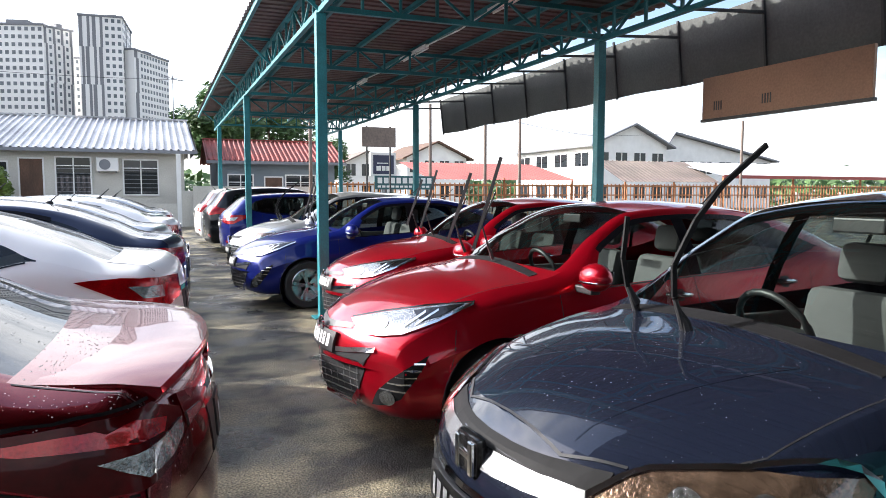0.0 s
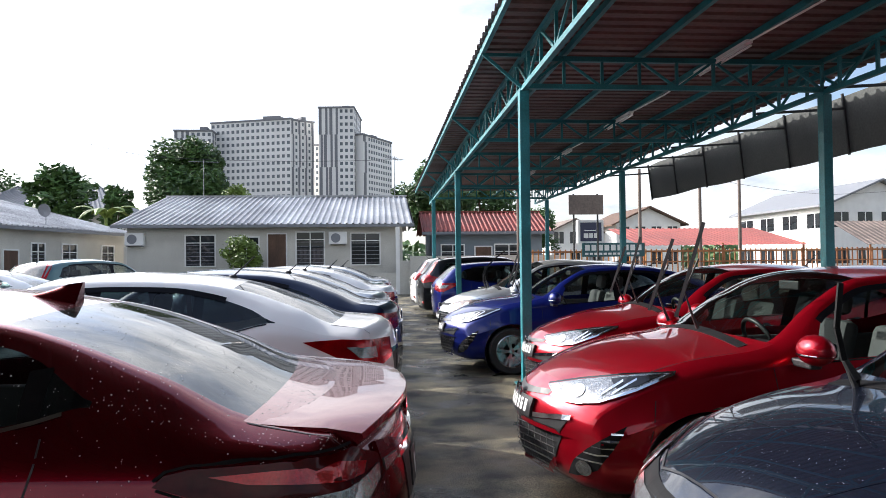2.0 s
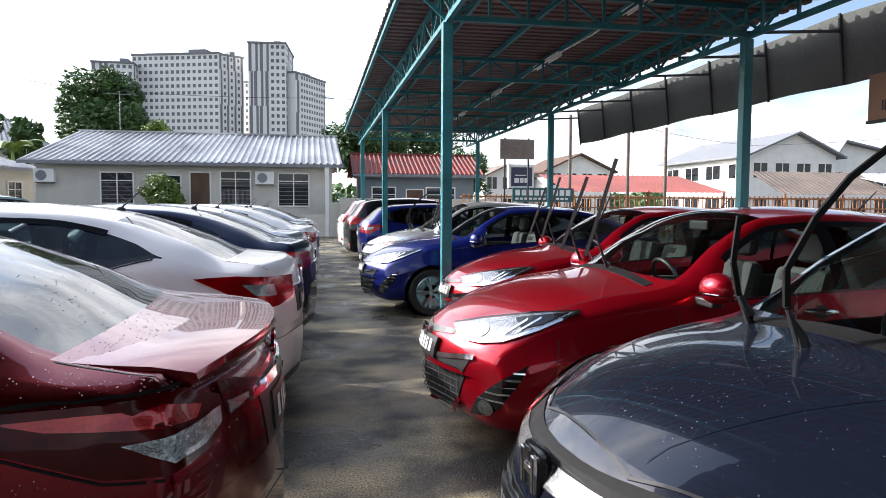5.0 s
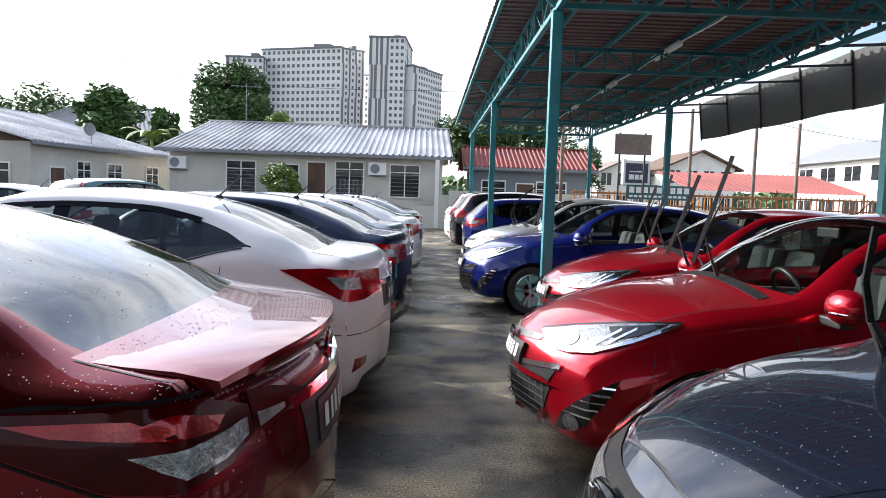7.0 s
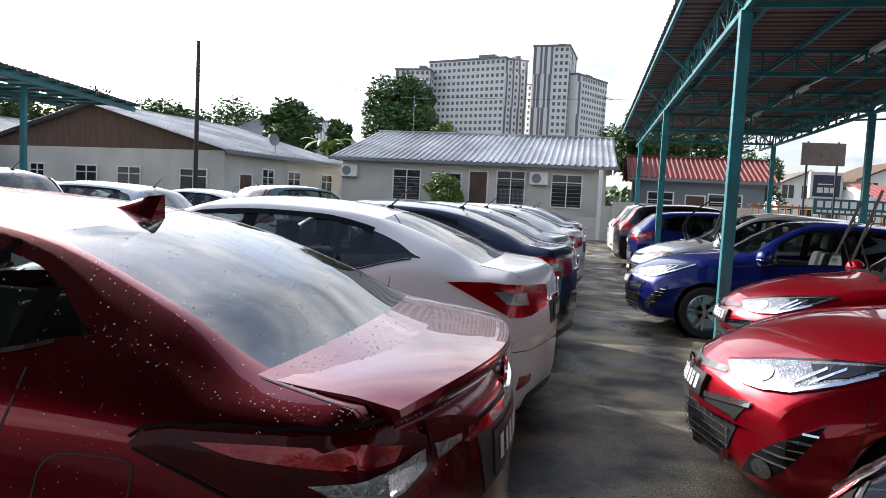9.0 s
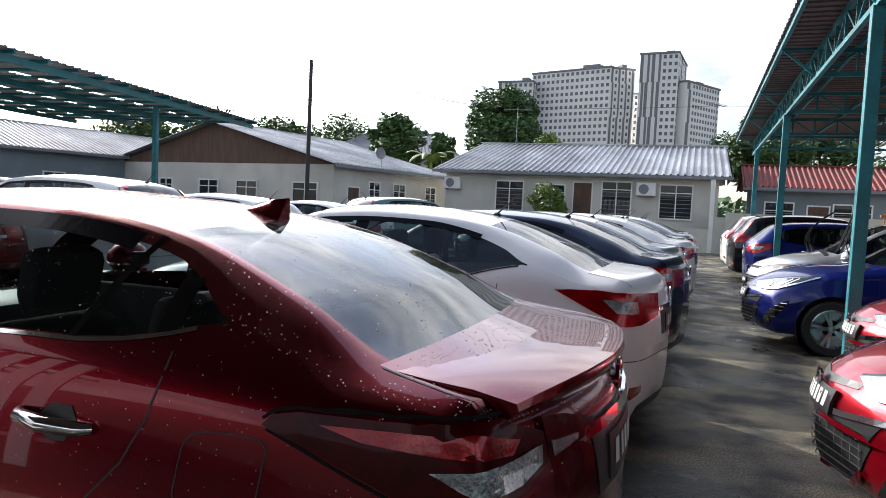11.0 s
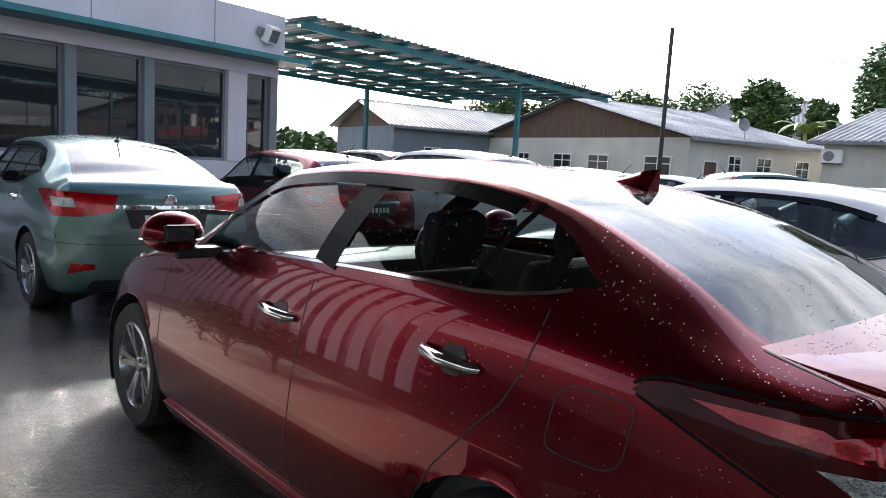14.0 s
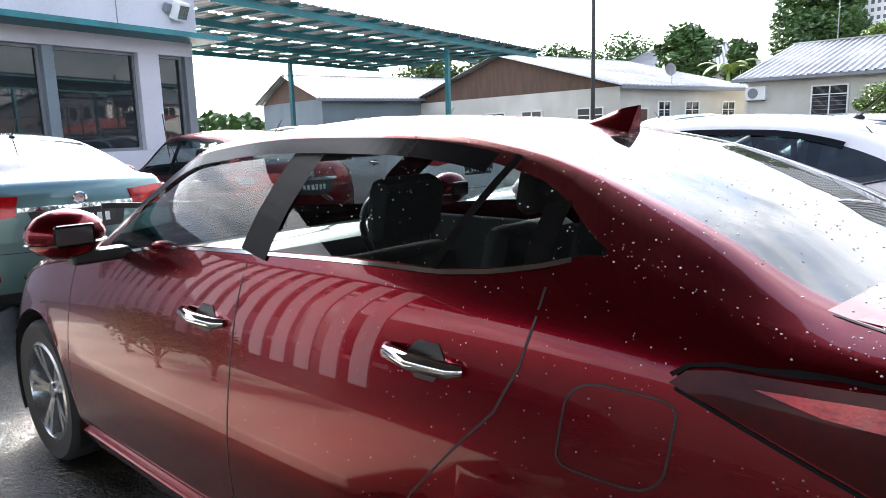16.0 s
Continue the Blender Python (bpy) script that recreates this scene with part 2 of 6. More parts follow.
BARK = mat("bark", (0.14, 0.10, 0.07), 0.9, var=0.4, scale=3, fine=30, bump=0.5)
LEAF = mat("dark_green_leaves", (0.075, 0.150, 0.035), 0.55, var=0.55, scale=0.8, fine=6, bump=0)
LEAF2 = mat("yellow_green_leaves", (0.16, 0.24, 0.04), 0.55, var=0.45, scale=1.5, fine=8, bump=0)
# grey-blue with shade mixed into the colour; also on the office columns
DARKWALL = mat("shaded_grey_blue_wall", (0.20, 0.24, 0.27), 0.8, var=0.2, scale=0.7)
DARKGLASS = mat("dark_window_glass", (0.02, 0.024, 0.028), 0.02, var=0.2, bump=0)
WHITEPAINT = mat("white_paint", (0.78, 0.78, 0.76), 0.5, var=0.1, scale=1.5, fine=30)
GREYPAINT = mat("grey_paint", (0.20, 0.21, 0.23), 0.6, var=0.15, scale=1.5, fine=30)
TOWERWHITE = mat("tower_white_render", (0.80, 0.79, 0.77), 0.8, var=0.1, scale=0.05, fine=1, bump=0)
TOWERGREY = mat("tower_grey_render", (0.20, 0.205, 0.22), 0.8, var=0.12, scale=0.05, fine=1, bump=0)
TOWERGLASS = mat("tower_window", (0.13, 0.15, 0.17), 0.3, var=0.3, scale=0.2, fine=2, bump=0)
CONCRETE = mat("kerb_concrete", (0.50, 0.47, 0.38), 0.85, var=0.3, scale=1.5, fine=40, bump=0.3)
CABLE = mat("cable", (0.03, 0.03, 0.03), 0.6, var=0.2, bump=0)
NAVYSIGN = mat("navy_sign_face", (0.02, 0.025, 0.07), 0.35, var=0.15)
TEALSIGN = mat("dark_teal_sign", (0.015, 0.09, 0.10), 0.4, var=0.15)
TUBE = mat("white_tube_light", (0.8, 0.8, 0.78), 0.3, var=0.05, bump=0)


def asphalt():
    """Old wet tarmac: dark, pitted, with damp patches of low roughness and pale worn ones."""
    m = bpy.data.materials.new("wet_asphalt")
    m.use_nodes = True
    n, l = m.node_tree.nodes, m.node_tree.links
    b = n["Principled BSDF"]
    tcn = n.new("ShaderNodeTexCoord")
    wet, worn, agg, pit = (n.new("ShaderNodeTexNoise") for _ in range(4))
    for node, s, d in ((wet, 1.1, 9), (worn, 1.7, 12), (agg, 85, 6), (pit, 24, 12)):
        node.inputs["Scale"].default_value, node.inputs["Detail"].default_value = s, d
        l.new(tcn.outputs["Object"], node.inputs["Vector"])
    # the yard by the kerb stays wet
    xyz, low, ws = n.new("ShaderNodeSeparateXYZ"), n.new("ShaderNodeMapRange"), n.new("ShaderNodeMath")
    l.new(tcn.outputs["Object"], xyz.inputs["Vector"]); l.new(xyz.outputs["X"], low.inputs["Value"])
    low.interpolation_type = "SMOOTHSTEP"
    low.inputs["From Min"].default_value, low.inputs["From Max"].default_value = -4.6, 0.4
    low.inputs["To Min"].default_value, low.inputs["To Max"].default_value = -0.12, 0.10
    # further soaking towards low y darkens the ground in place of shade
    dim_y, both = n.new("ShaderNodeMapRange"), n.new("ShaderNodeMath")
    dim_y.interpolation_type = "SMOOTHSTEP"
    dim_y.inputs["From Min"].default_value, dim_y.inputs["From Max"].default_value = 1.6, 4.2
    dim_y.inputs["To Min"].default_value, dim_y.inputs["To Max"].default_value = -0.10, 0.0
    l.new(xyz.outputs["Y"], dim_y.inputs["Value"])
    l.new(low.outputs["Result"], both.inputs[0]); l.new(dim_y.outputs["Result"], both.inputs[1])
    l.new(wet.outputs["Fac"], ws.inputs[0]); l.new(both.outputs["Value"], ws.inputs[1])
    dry = n.new("ShaderNodeMapRange")
    dry.inputs["From Min"].default_value, dry.inputs["From Max"].default_value = 0.44, 0.62
    l.new(ws.outputs["Value"], dry.inputs["Value"])
    rp = n.new("ShaderNodeValToRGB")
    rp.color_ramp.elements[0].position, rp.color_ramp.elements[1].position = 0.40, 0.62
    rp.color_ramp.elements[0].color, rp.color_ramp.elements[1].color = (0.030, 0.029, 0.025, 1), (0.27, 0.235, 0.150, 1)
    l.new(worn.outputs["Fac"], rp.inputs["Fac"])
    gm = n.new("ShaderNodeMix")
    gm.data_type, gm.blend_type = "RGBA", "OVERLAY"
    gm.inputs["Factor"].default_value = 0.8
    sp_ = n.new("ShaderNodeValToRGB")
    sp_.color_ramp.elements[0].position, sp_.color_ramp.elements[1].position = 0.34, 0.68
    l.new(agg.outputs["Fac"], sp_.inputs["Fac"]); l.new(rp.outputs["Color"], gm.inputs["A"]); l.new(sp_.outputs["Color"], gm.inputs["B"])
    soak = n.new("ShaderNodeMix")
    soak.data_type = "RGBA"
    soak.inputs["A"].default_value = (0.010, 0.011, 0.010, 1)
    soak.clamp_factor = True
    sk = n.new("ShaderNodeMapRange")
    sk.inputs["To Min"].default_value, sk.inputs["To Max"].default_value = 0.16, 1.0
    l.new(dry.outputs["Result"], sk.inputs["Value"]); l.new(sk.outputs["Result"], soak.inputs["Factor"])
    l.new(gm.outputs["Result"], soak.inputs["B"]); l.new(soak.outputs["Result"], b.inputs["Base Color"])
    b.inputs["Specular IOR Level"].default_value = 0.35
    wr = n.new("ShaderNodeMapRange")
    wr.inputs["To Min"].default_value, wr.inputs["To Max"].default_value = 0.07, 0.62
    l.new(dry.outputs["Result"], wr.inputs["Value"]); l.new(wr.outputs["Result"], b.inputs["Roughness"])
    ad = n.new("ShaderNodeMath")
    l.new(agg.outputs["Fac"], ad.inputs[0]); l.new(pit.outputs["Fac"], ad.inputs[1])
    bp = n.new("ShaderNodeBump")
    bp.inputs["Strength"].default_value, bp.inputs["Distance"].default_value = 0.75, 0.012
    l.new(ad.outputs["Value"], bp.inputs["Height"]); l.new(bp.outputs["Normal"], b.inputs["Normal"])
    return m


ASPHALT = asphalt()


# ---- mesh helpers ----
def finish(bm, name, materials, parent=None, label="", smooth=False, matrix=None):
    me = bpy.data.meshes.new(name)
    bm.to_mesh(me)
    bm.free()
    for m in (materials if isinstance(materials, (list, tuple)) else [materials]):
        me.materials.append(m)
    if smooth:
        me.polygons.foreach_set("use_smooth", [True] * len(me.polygons))
        me.set_sharp_from_angle(angle=radians(smooth if smooth > 1 else 40))
    ob = new(name, me)
    if parent:
        ob.parent = parent
    if matrix:
        ob.matrix_basis = matrix
    if label:
        ob["label"] = label
    return ob


def part(name, bm, material, parent, label="", smooth=False, matrix=None):
    return finish(bm, name, material, parent, label, smooth, matrix)


def thing(name, label, category, m=Matrix(), group="", kind=""):
    e = new(name)
    e.empty_display_size = 0.2
    e.matrix_basis = m
    return tagged(e, label, category, group, kind)


def box(bm, lo, hi, bevel=0.0):
    v = [bm.verts.new((x, y, z)) for x in (lo[0], hi[0]) for y in (lo[1], hi[1]) for z in (lo[2], hi[2])]
    fs = [bm.faces.new([v[i] for i in f]) for f in ((0, 1, 3, 2), (4, 6, 7, 5), (0, 4, 5, 1), (2, 3, 7, 6), (0, 2, 6, 4), (1, 5, 7, 3))]
    if bevel:
        es = list({e for f in fs for e in f.edges})
        bmesh.ops.bevel(bm, geom=es, offset=bevel, segments=2, profile=0.5, affect="EDGES")
    return bm


def boxes(*list_of, bevel=0.0):
    bm = bmesh.new()
    for lo, hi in list_of:
        box(bm, lo, hi, bevel)
    return bm


def beam(bm, a, b, w, h=None, up=Vector((0, 0, 1))):
    """A straight bar of section w x h from a to b."""
    a, b = Vector(a), Vector(b)
    d = (b - a).normalized()
    if abs(d.dot(up)) > 0.98:
        up = Vector((1, 0, 0))
    s = d.cross(up).normalized()
    t = s.cross(d).normalized()
    h = h or w
    ring = [(-1, -1), (1, -1), (1, 1), (-1, 1)]
    va = [bm.verts.new(a + s * i * w / 2 + t * j * h / 2) for i, j in ring]
    vb = [bm.verts.new(b + s * i * w / 2 + t * j * h / 2) for i, j in ring]
    for i in range(4):
        k = (i + 1) % 4
        bm.faces.new((va[i], va[k], vb[k], vb[i]))
    bm.faces.new(va[::-1]); bm.faces.new(vb)
    return bm


def tube(bm, pts, r, n=8, cap=True):
    """A round bar along pts; r is one radius or one for each point."""
    pts = [Vector(p) for p in pts]
    rs = r if isinstance(r, (list, tuple)) else [r] * len(pts)
    rings = []
    for i, p in enumerate(pts):
        d = (pts[min(i + 1, len(pts) - 1)] - pts[max(i - 1, 0)]).normalized()
        up = Vector((0, 0, 1)) if abs(d.z) < 0.9 else Vector((1, 0, 0))
        s = d.cross(up).normalized()
        t = s.cross(d)
        rings.append([bm.verts.new(p + (s * math.cos(a) + t * math.sin(a)) * rs[i]) for a in (2 * math.pi * k / n for k in range(n))])
    for p, q in zip(rings, rings[1:]):
        for k in range(n):
            bm.faces.new((p[k], p[(k + 1) % n], q[(k + 1) % n], q[k]))
    if cap:
        bm.faces.new(rings[0][::-1]); bm.faces.new(rings[-1])
    return bm


def lathe(bm, prof, n=32, axis="y"):
    """Turn a profile of (radius, along) about an axis."""
    rings = []
    for r, h in prof:
        ring = []
        for k in range(n):
            a = 2 * math.pi * k / n
            c, s = r * math.cos(a), r * math.sin(a)
            ring.append(bm.verts.new((c, h, s) if axis == "y" else (c, s, h)))
        rings.append(ring)
    for p, q in zip(rings, rings[1:]):
        for k in range(n):
            bm.faces.new((p[k], q[k], q[(k + 1) % n], p[(k + 1) % n]))
    return bm


def curve(*pts):
    """A smooth monotone curve through (u, v) points."""
    xs, ys = [p[0] for p in pts], [p[1] for p in pts]
    n = len(xs)
    d = [(ys[i + 1] - ys[i]) / (xs[i + 1] - xs[i]) for i in range(n - 1)]
    m = [d[0]] + [0 if d[i - 1] * d[i] <= 0 else 2 * d[i - 1] * d[i] / (d[i - 1] + d[i]) for i in range(1, n - 1)] + [d[-1]]

    def f(u):
        if u <= xs[0]:
            return ys[0]
        if u >= xs[-1]:
            return ys[-1]
        i = max(k for k in range(n - 1) if xs[k] <= u)
        h = xs[i + 1] - xs[i]
        t = (u - xs[i]) / h
        return (ys[i] * (2 * t**3 - 3 * t**2 + 1) + m[i] * h * (t**3 - 2 * t**2 + t)
                + ys[i + 1] * (-2 * t**3 + 3 * t**2) + m[i + 1] * h * (t**3 - t**2))
    return f


# ---- cars ----
from mathutils.bvhtree import BVHTree
from mathutils.geometry import delaunay_2d_cdt

SIDE = curve((0, 0.895), (0.12, 0.95), (0.36, 0.99), (0.58, 0.985), (0.70, 1.0), (0.85, 0.968), (1, 0.925))
SEDAN = dict(
    L=4.30, wheel=0.305, axles=(0.84, 3.43), glass=(0.40, 1.10), screen=(2.35, 3.08), dlo=(0.76, 2.94), doors=(1.06, 1.99, 3.02), zm=(0.66, 0.48),
    hw=curve((0, 0.80), (0.25, 0.838), (0.7, 0.855), (2.0, 0.865), (3.45, 0.855), (3.95, 0.83), (4.30, 0.77)),
    bow=curve((0, 0.27), (0.40, 0.11), (1.1, 0.05), (1.85, 0.0), (2.45, -0.06), (3.10, -0.18), (3.75, -0.20), (4.30, -0.38)),
    zc=curve((0, 1.055), (0.08, 1.075), (0.25, 1.09), (0.40, 1.105), (0.66, 1.215), (1.10, 1.365), (1.45, 1.42), (1.90, 1.44), (2.35, 1.41), (2.70, 1.26), (3.08, 1.035), (3.20, 1.00), (3.55, 0.955), (3.92, 0.86), (4.18, 0.75), (4.30, 0.69)),
    zb=curve((0, 0.95), (0.4, 0.98), (0.80, 1.03), (1.3, 0.965), (2.35, 0.905), (3.15, 0.875), (3.78, 0.79), (4.30, 0.62)),
    yr=curve((0, 0.70), (0.40, 0.64), (0.7, 0.585), (1.10, 0.53), (1.85, 0.535), (2.35, 0.555), (2.75, 0.62), (3.10, 0.70), (4.30, 0.62)),
    dz=curve((0, 0.02), (0.4, 0.02), (1.15, 0.045), (1.85, 0.055), (2.45, 0.05), (3.05, 0.03), (4.30, 0.05)),
    sl=curve((0.7, 0.40), (0.76, 0.40), (0.92, 0.26), (1.15, 0.13), (1.45, 0.08), (2.35, 0.08), (2.94, 0.10)),
    st=curve((0.7, 0.44), (0.76, 0.44), (0.94, 0.66), (1.22, 0.82), (1.55, 0.88), (2.30, 0.88), (2.70, 0.80), (2.94, 0.16)))
SALOON_SIDE = curve((0, 0.925), (0.10, 0.965), (0.28, 0.992), (0.42, 1.0), (0.60, 0.990), (0.75, 0.973), (0.88, 0.950), (1, 0.915))
SALOON = dict(SEDAN, side=SALOON_SIDE, wheel=0.315, axles=(0.94, 3.44), dlo=(0.768, 2.94), doors=(0.99, 1.80, 3.05), glass=(0.41, 1.08),
    zc=curve((0, 1.05), (0.08, 1.07), (0.25, 1.09), (0.41, 1.115), (0.66, 1.222), (1.08, 1.362), (1.45, 1.42), (1.90, 1.44), (2.35, 1.41), (2.70, 1.26), (3.08, 1.045), (3.20, 1.01), (3.55, 0.955), (3.92, 0.86), (4.18, 0.75), (4.30, 0.69)),
    zb=curve((0, 0.99), (0.3, 1.028), (0.6, 1.048), (0.95, 1.055), (1.4, 1.045), (2.0, 1.015), (2.7, 0.972), (3.15, 0.925), (3.78, 0.82), (4.30, 0.62)),
    dz=curve((0, 0.016), (0.4, 0.016), (0.7, 0.02), (1.10, 0.024), (1.85, 0.045), (2.45, 0.048), (3.05, 0.03), (4.30, 0.05)),
    sl=curve((0.6, 0.60), (0.768, 0.55), (0.885, 0.36), (1.0, 0.24), (1.15, 0.18), (1.84, 0.16), (2.74, 0.16), (2.94, 0.16)),
    st=curve((0.6, 0.63), (0.768, 0.61), (0.885, 0.76), (0.98, 0.85), (1.25, 0.885), (1.55, 0.89), (2.30, 0.88), (2.70, 0.80), (2.94, 0.22)))
SUV = dict(
    L=4.45, wheel=0.345, axles=(0.93, 3.55), glass=(0.16, 0.50), screen=(2.45, 3.30), dlo=(0.55, 3.12), doors=(1.15, 2.10, 3.18), zm=(0.80, 0.60),
    hw=curve((0, 0.80), (0.3, 0.86), (0.8, 0.885), (2.2, 0.895), (3.6, 0.89), (4.1, 0.86), (4.45, 0.78)),
    bow=curve((0, 0.16), (0.55, 0.08), (1.3, 0.03), (2.0, 0.0), (2.6, -0.06), (3.25, -0.20), (3.9, -0.24), (4.45, -0.42)),
    zc=curve((0, 1.05), (0.08, 1.10), (0.16, 1.16), (0.5, 1.54), (0.9, 1.61), (1.8, 1.65), (2.4, 1.61), (2.75, 1.48), (3.30, 1.14), (3.42, 1.10), (3.8, 1.06), (4.2, 0.98), (4.38, 0.89), (4.45, 0.83)),
    zb=curve((0, 1.0), (0.5, 1.05), (1.5, 1.01), (2.5, 0.98), (3.3, 0.97), (3.9, 0.92), (4.45, 0.74)),
    yr=curve((0, 0.68), (0.5, 0.60), (1.27, 0.58), (2.0, 0.59), (2.5, 0.61), (2.9, 0.66), (3.25, 0.74), (4.45, 0.66)),
    dz=curve((0, 0.02), (0.6, 0.05), (1.3, 0.055), (2.0, 0.06), (2.6, 0.05), (3.2, 0.03), (4.45, 0.04)),
    sl=curve((0.4, 0.40), (0.55, 0.40), (0.8, 0.22), (1.3, 0.10), (2.5, 0.08), (3.12, 0.10)),
    st=curve((0.4, 0.44), (0.55, 0.44), (0.75, 0.80), (1.2, 0.88), (2.45, 0.88), (2.85, 0.80), (3.12, 0.16)))
HATCH = dict(SEDAN, L=4.10, axles=(0.66, 3.22), glass=(0.14, 0.55), screen=(2.18, 2.90), dlo=(0.50, 2.78), doors=(0.95, 1.85, 2.86), zm=(0.70, 0.48),
    hw=curve((0, 0.79), (0.3, 0.84), (0.8, 0.86), (2.2, 0.865), (3.3, 0.85), (3.8, 0.82), (4.10, 0.74)),
    bow=curve((0, 0.20), (0.5, 0.09), (1.3, 0.03), (1.8, 0.0), (2.4, -0.06), (2.95, -0.20), (3.6, -0.26), (4.10, -0.50)),
    zc=curve((0, 1.0), (0.06, 1.03), (0.14, 1.09), (0.55, 1.40), (1.0, 1.46), (1.8, 1.49), (2.18, 1.46), (2.52, 1.30), (2.90, 1.06), (3.02, 1.02), (3.38, 0.96), (3.73, 0.87), (3.98, 0.75), (4.10, 0.69)),
    zb=curve((0, 0.95), (0.5, 0.98), (1.2, 0.95), (2.2, 0.90), (3.0, 0.88), (3.6, 0.80), (4.10, 0.62)),
    yr=curve((0, 0.66), (0.55, 0.56), (1.0, 0.53), (1.8, 0.54), (2.2, 0.56), (2.6, 0.62), (2.95, 0.70), (4.10, 0.60)),
    dz=curve((0, 0.02), (0.5, 0.04), (1.3, 0.05), (2.3, 0.05), (2.9, 0.03), (4.10, 0.05)),
    sl=curve((0.4, 0.42), (0.50, 0.42), (0.7, 0.24), (1.1, 0.12), (2.2, 0.08), (2.78, 0.10)),
    st=curve((0.4, 0.46), (0.50, 0.46), (0.7, 0.78), (1.1, 0.87), (2.15, 0.88), (2.55, 0.80), (2.78, 0.16)))


class Shell:
    """The skin of a car as one grid, split into panels; patches and seams are laid on it by rays."""

    def __init__(self, s):
        self.s, L = s, s["L"]
        self.L = L
        keys = [*s["glass"], *s["screen"], *s["dlo"], *s["doors"], s["doors"][1] - 0.05, s["doors"][1] + 0.05]
        us = [0.12 + k * (L - 0.28) / 84 for k in range(85)]
        us = sorted([u for u in us if min(abs(u - k) for k in keys) > 0.016] + keys)
        front = [(L - 0.14 + 0.14 * math.sin(a), math.cos(a) ** 0.6) for a in (0.5, 0.85, 1.15, 1.38, 1.5)] + [(L, 0.28), (L, 0.0)]
        rear = [(0.10 - 0.10 * math.sin(a), math.cos(a) ** 0.6) for a in (0.5, 0.85, 1.15, 1.38, 1.5)] + [(0.0, 0.28), (0.0, 0.0)]
        self.st = [(u, g, s["zm"][0]) for u, g in rear[::-1]] + [(u, 1.0, 0.5) for u in us] + [(u, g, s["zm"][1]) for u, g in front]
        self.nq = 15
        self.grid = [self.section(*a) for a in self.st]
        rows = len(self.grid[0])
        self.rows = rows
        full = [[(x, y, z) for x, y, z in sec] + [(x, -y, z) for x, y, z in sec[-2:0:-1]] for sec in self.grid]
        self.verts = [Vector((x - L / 2, y, z)) for sec in full for x, y, z in sec]
        self.w = len(full[0])
        quads = [(i * self.w + j, i * self.w + (j + 1) % self.w, (i + 1) * self.w + (j + 1) % self.w, (i + 1) * self.w + j) for i in range(len(full) - 1) for j in range(self.w)]
        self.bvh = BVHTree.FromPolygons(self.verts, quads)
        self.quads = quads

    def section(self, u, g, zm):
        s = self.s
        hw, zc, zb, yr = s["hw"](u), s["zc"](u), s["zb"](u), s["yr"](u)
        zr = zc - s["dz"](u)
        zb = min(zb, zr - 0.02)
        z0 = 0.19
        pts = [(0.0, z0), (0.78 * hw, z0)]
        for k in range(self.nq):
            q = k / (self.nq - 1)
            pts.append((hw * s.get("side", SIDE)(q), z0 + 0.01 + (zb - z0 - 0.01) * q))
        yb = pts[-1][0]
        sl, st = s["sl"](u), s["st"](u)
        if not s["dlo"][0] <= u <= s["dlo"][1]:
            sl, st = s["sl"](min(max(u, s["dlo"][0]), s["dlo"][1])), s["st"](min(max(u, s["dlo"][0]), s["dlo"][1]))
        st = max(st, sl + 0.03)
        for q in (sl * 0.5, sl, sl + (st - sl) * 0.35, sl + (st - sl) * 0.7, st, 0.5 + st / 2, 1.0):
            pts.append((yb + (yr - yb) * q + 0.028 * math.sin(math.pi * q), zb + (zr - zb) * q))
        for t in (0.07, 0.2, 0.4, 0.6, 0.8, 1.0):
            pts.append((yr * (1 - t), zr + (zc - zr) * (1 - (1 - t) ** 2)))
        out = []
        for y, z in pts:
            x = u + s["bow"](u) * (y / 0.86) ** 2
            out.append((x, y, zm + (z - zm) * g if g < 1 else z))
        return out

    def region(self, i, j):
        """The panel that the quad at station i, row j belongs to."""
        s, u = self.s, (self.st[i][0] + self.st[i + 1][0]) / 2
        if j >= self.w // 2 + 1 or j >= self.rows - 1:
            j, right = self.w - 1 - j, True
        else:
            right = False
        side = "r" if right else "l"
        a = self.nq + 2
        glass0, rail = a + 1, a + 7
        d = s["doors"]
        inside = lambda p: p[0] < u < p[1]
        if glass0 <= j < glass0 + 3 and inside(s["dlo"]):
            if abs(u - d[1]) < 0.05:
                return "door_pillar" + side
            return ("front_window" if u > d[1] else "rear_window_side") + side
        if j >= rail and inside(s["screen"]):
            return "windscreen"
        if j >= rail and inside(s["glass"]):
            return "rear_window"
        if j >= rail - 1 and u > s["screen"][1] and u < self.L - 0.16:
            return "bonnet"
        if j >= rail - 1 and u < s["glass"][0] and u > 0.0:
            return "boot_lid"
        if u > self.L - 0.62 and (j < 12 or u > self.L - 0.16):
            return "front_bumper"
        if u < 0.60 and j < 10:
            return "rear_bumper"
        if 4 <= j < a + 1 and d[0] < u < d[1]:
            return "rear_door" + side
        if 4 <= j < a + 1 and d[1] < u < d[2]:
            return "front_door" + side
        if j >= a + 4 and s["glass"][1] <= u <= s["screen"][0]:
            return "roof"
        return "body"

    def panels(self):
        s, r = self.s, self.s["wheel"] + 0.055
        axles = [(u - self.L / 2, self.s["wheel"]) for u in s["axles"]]
        verts = [v.copy() for v in self.verts]
        inside = [None] * len(verts)
        for i, v in enumerate(verts):
            if abs(v.y) > 0.5:
                for ax in axles:
                    if math.hypot(v.x - ax[0], v.z - ax[1]) < r and v.z < 0.9:
                        inside[i] = ax
        groups = {}
        for k, q in enumerate(self.quads):
            i, j = divmod(k, self.w)
            if all(inside[v] for v in q):
                continue
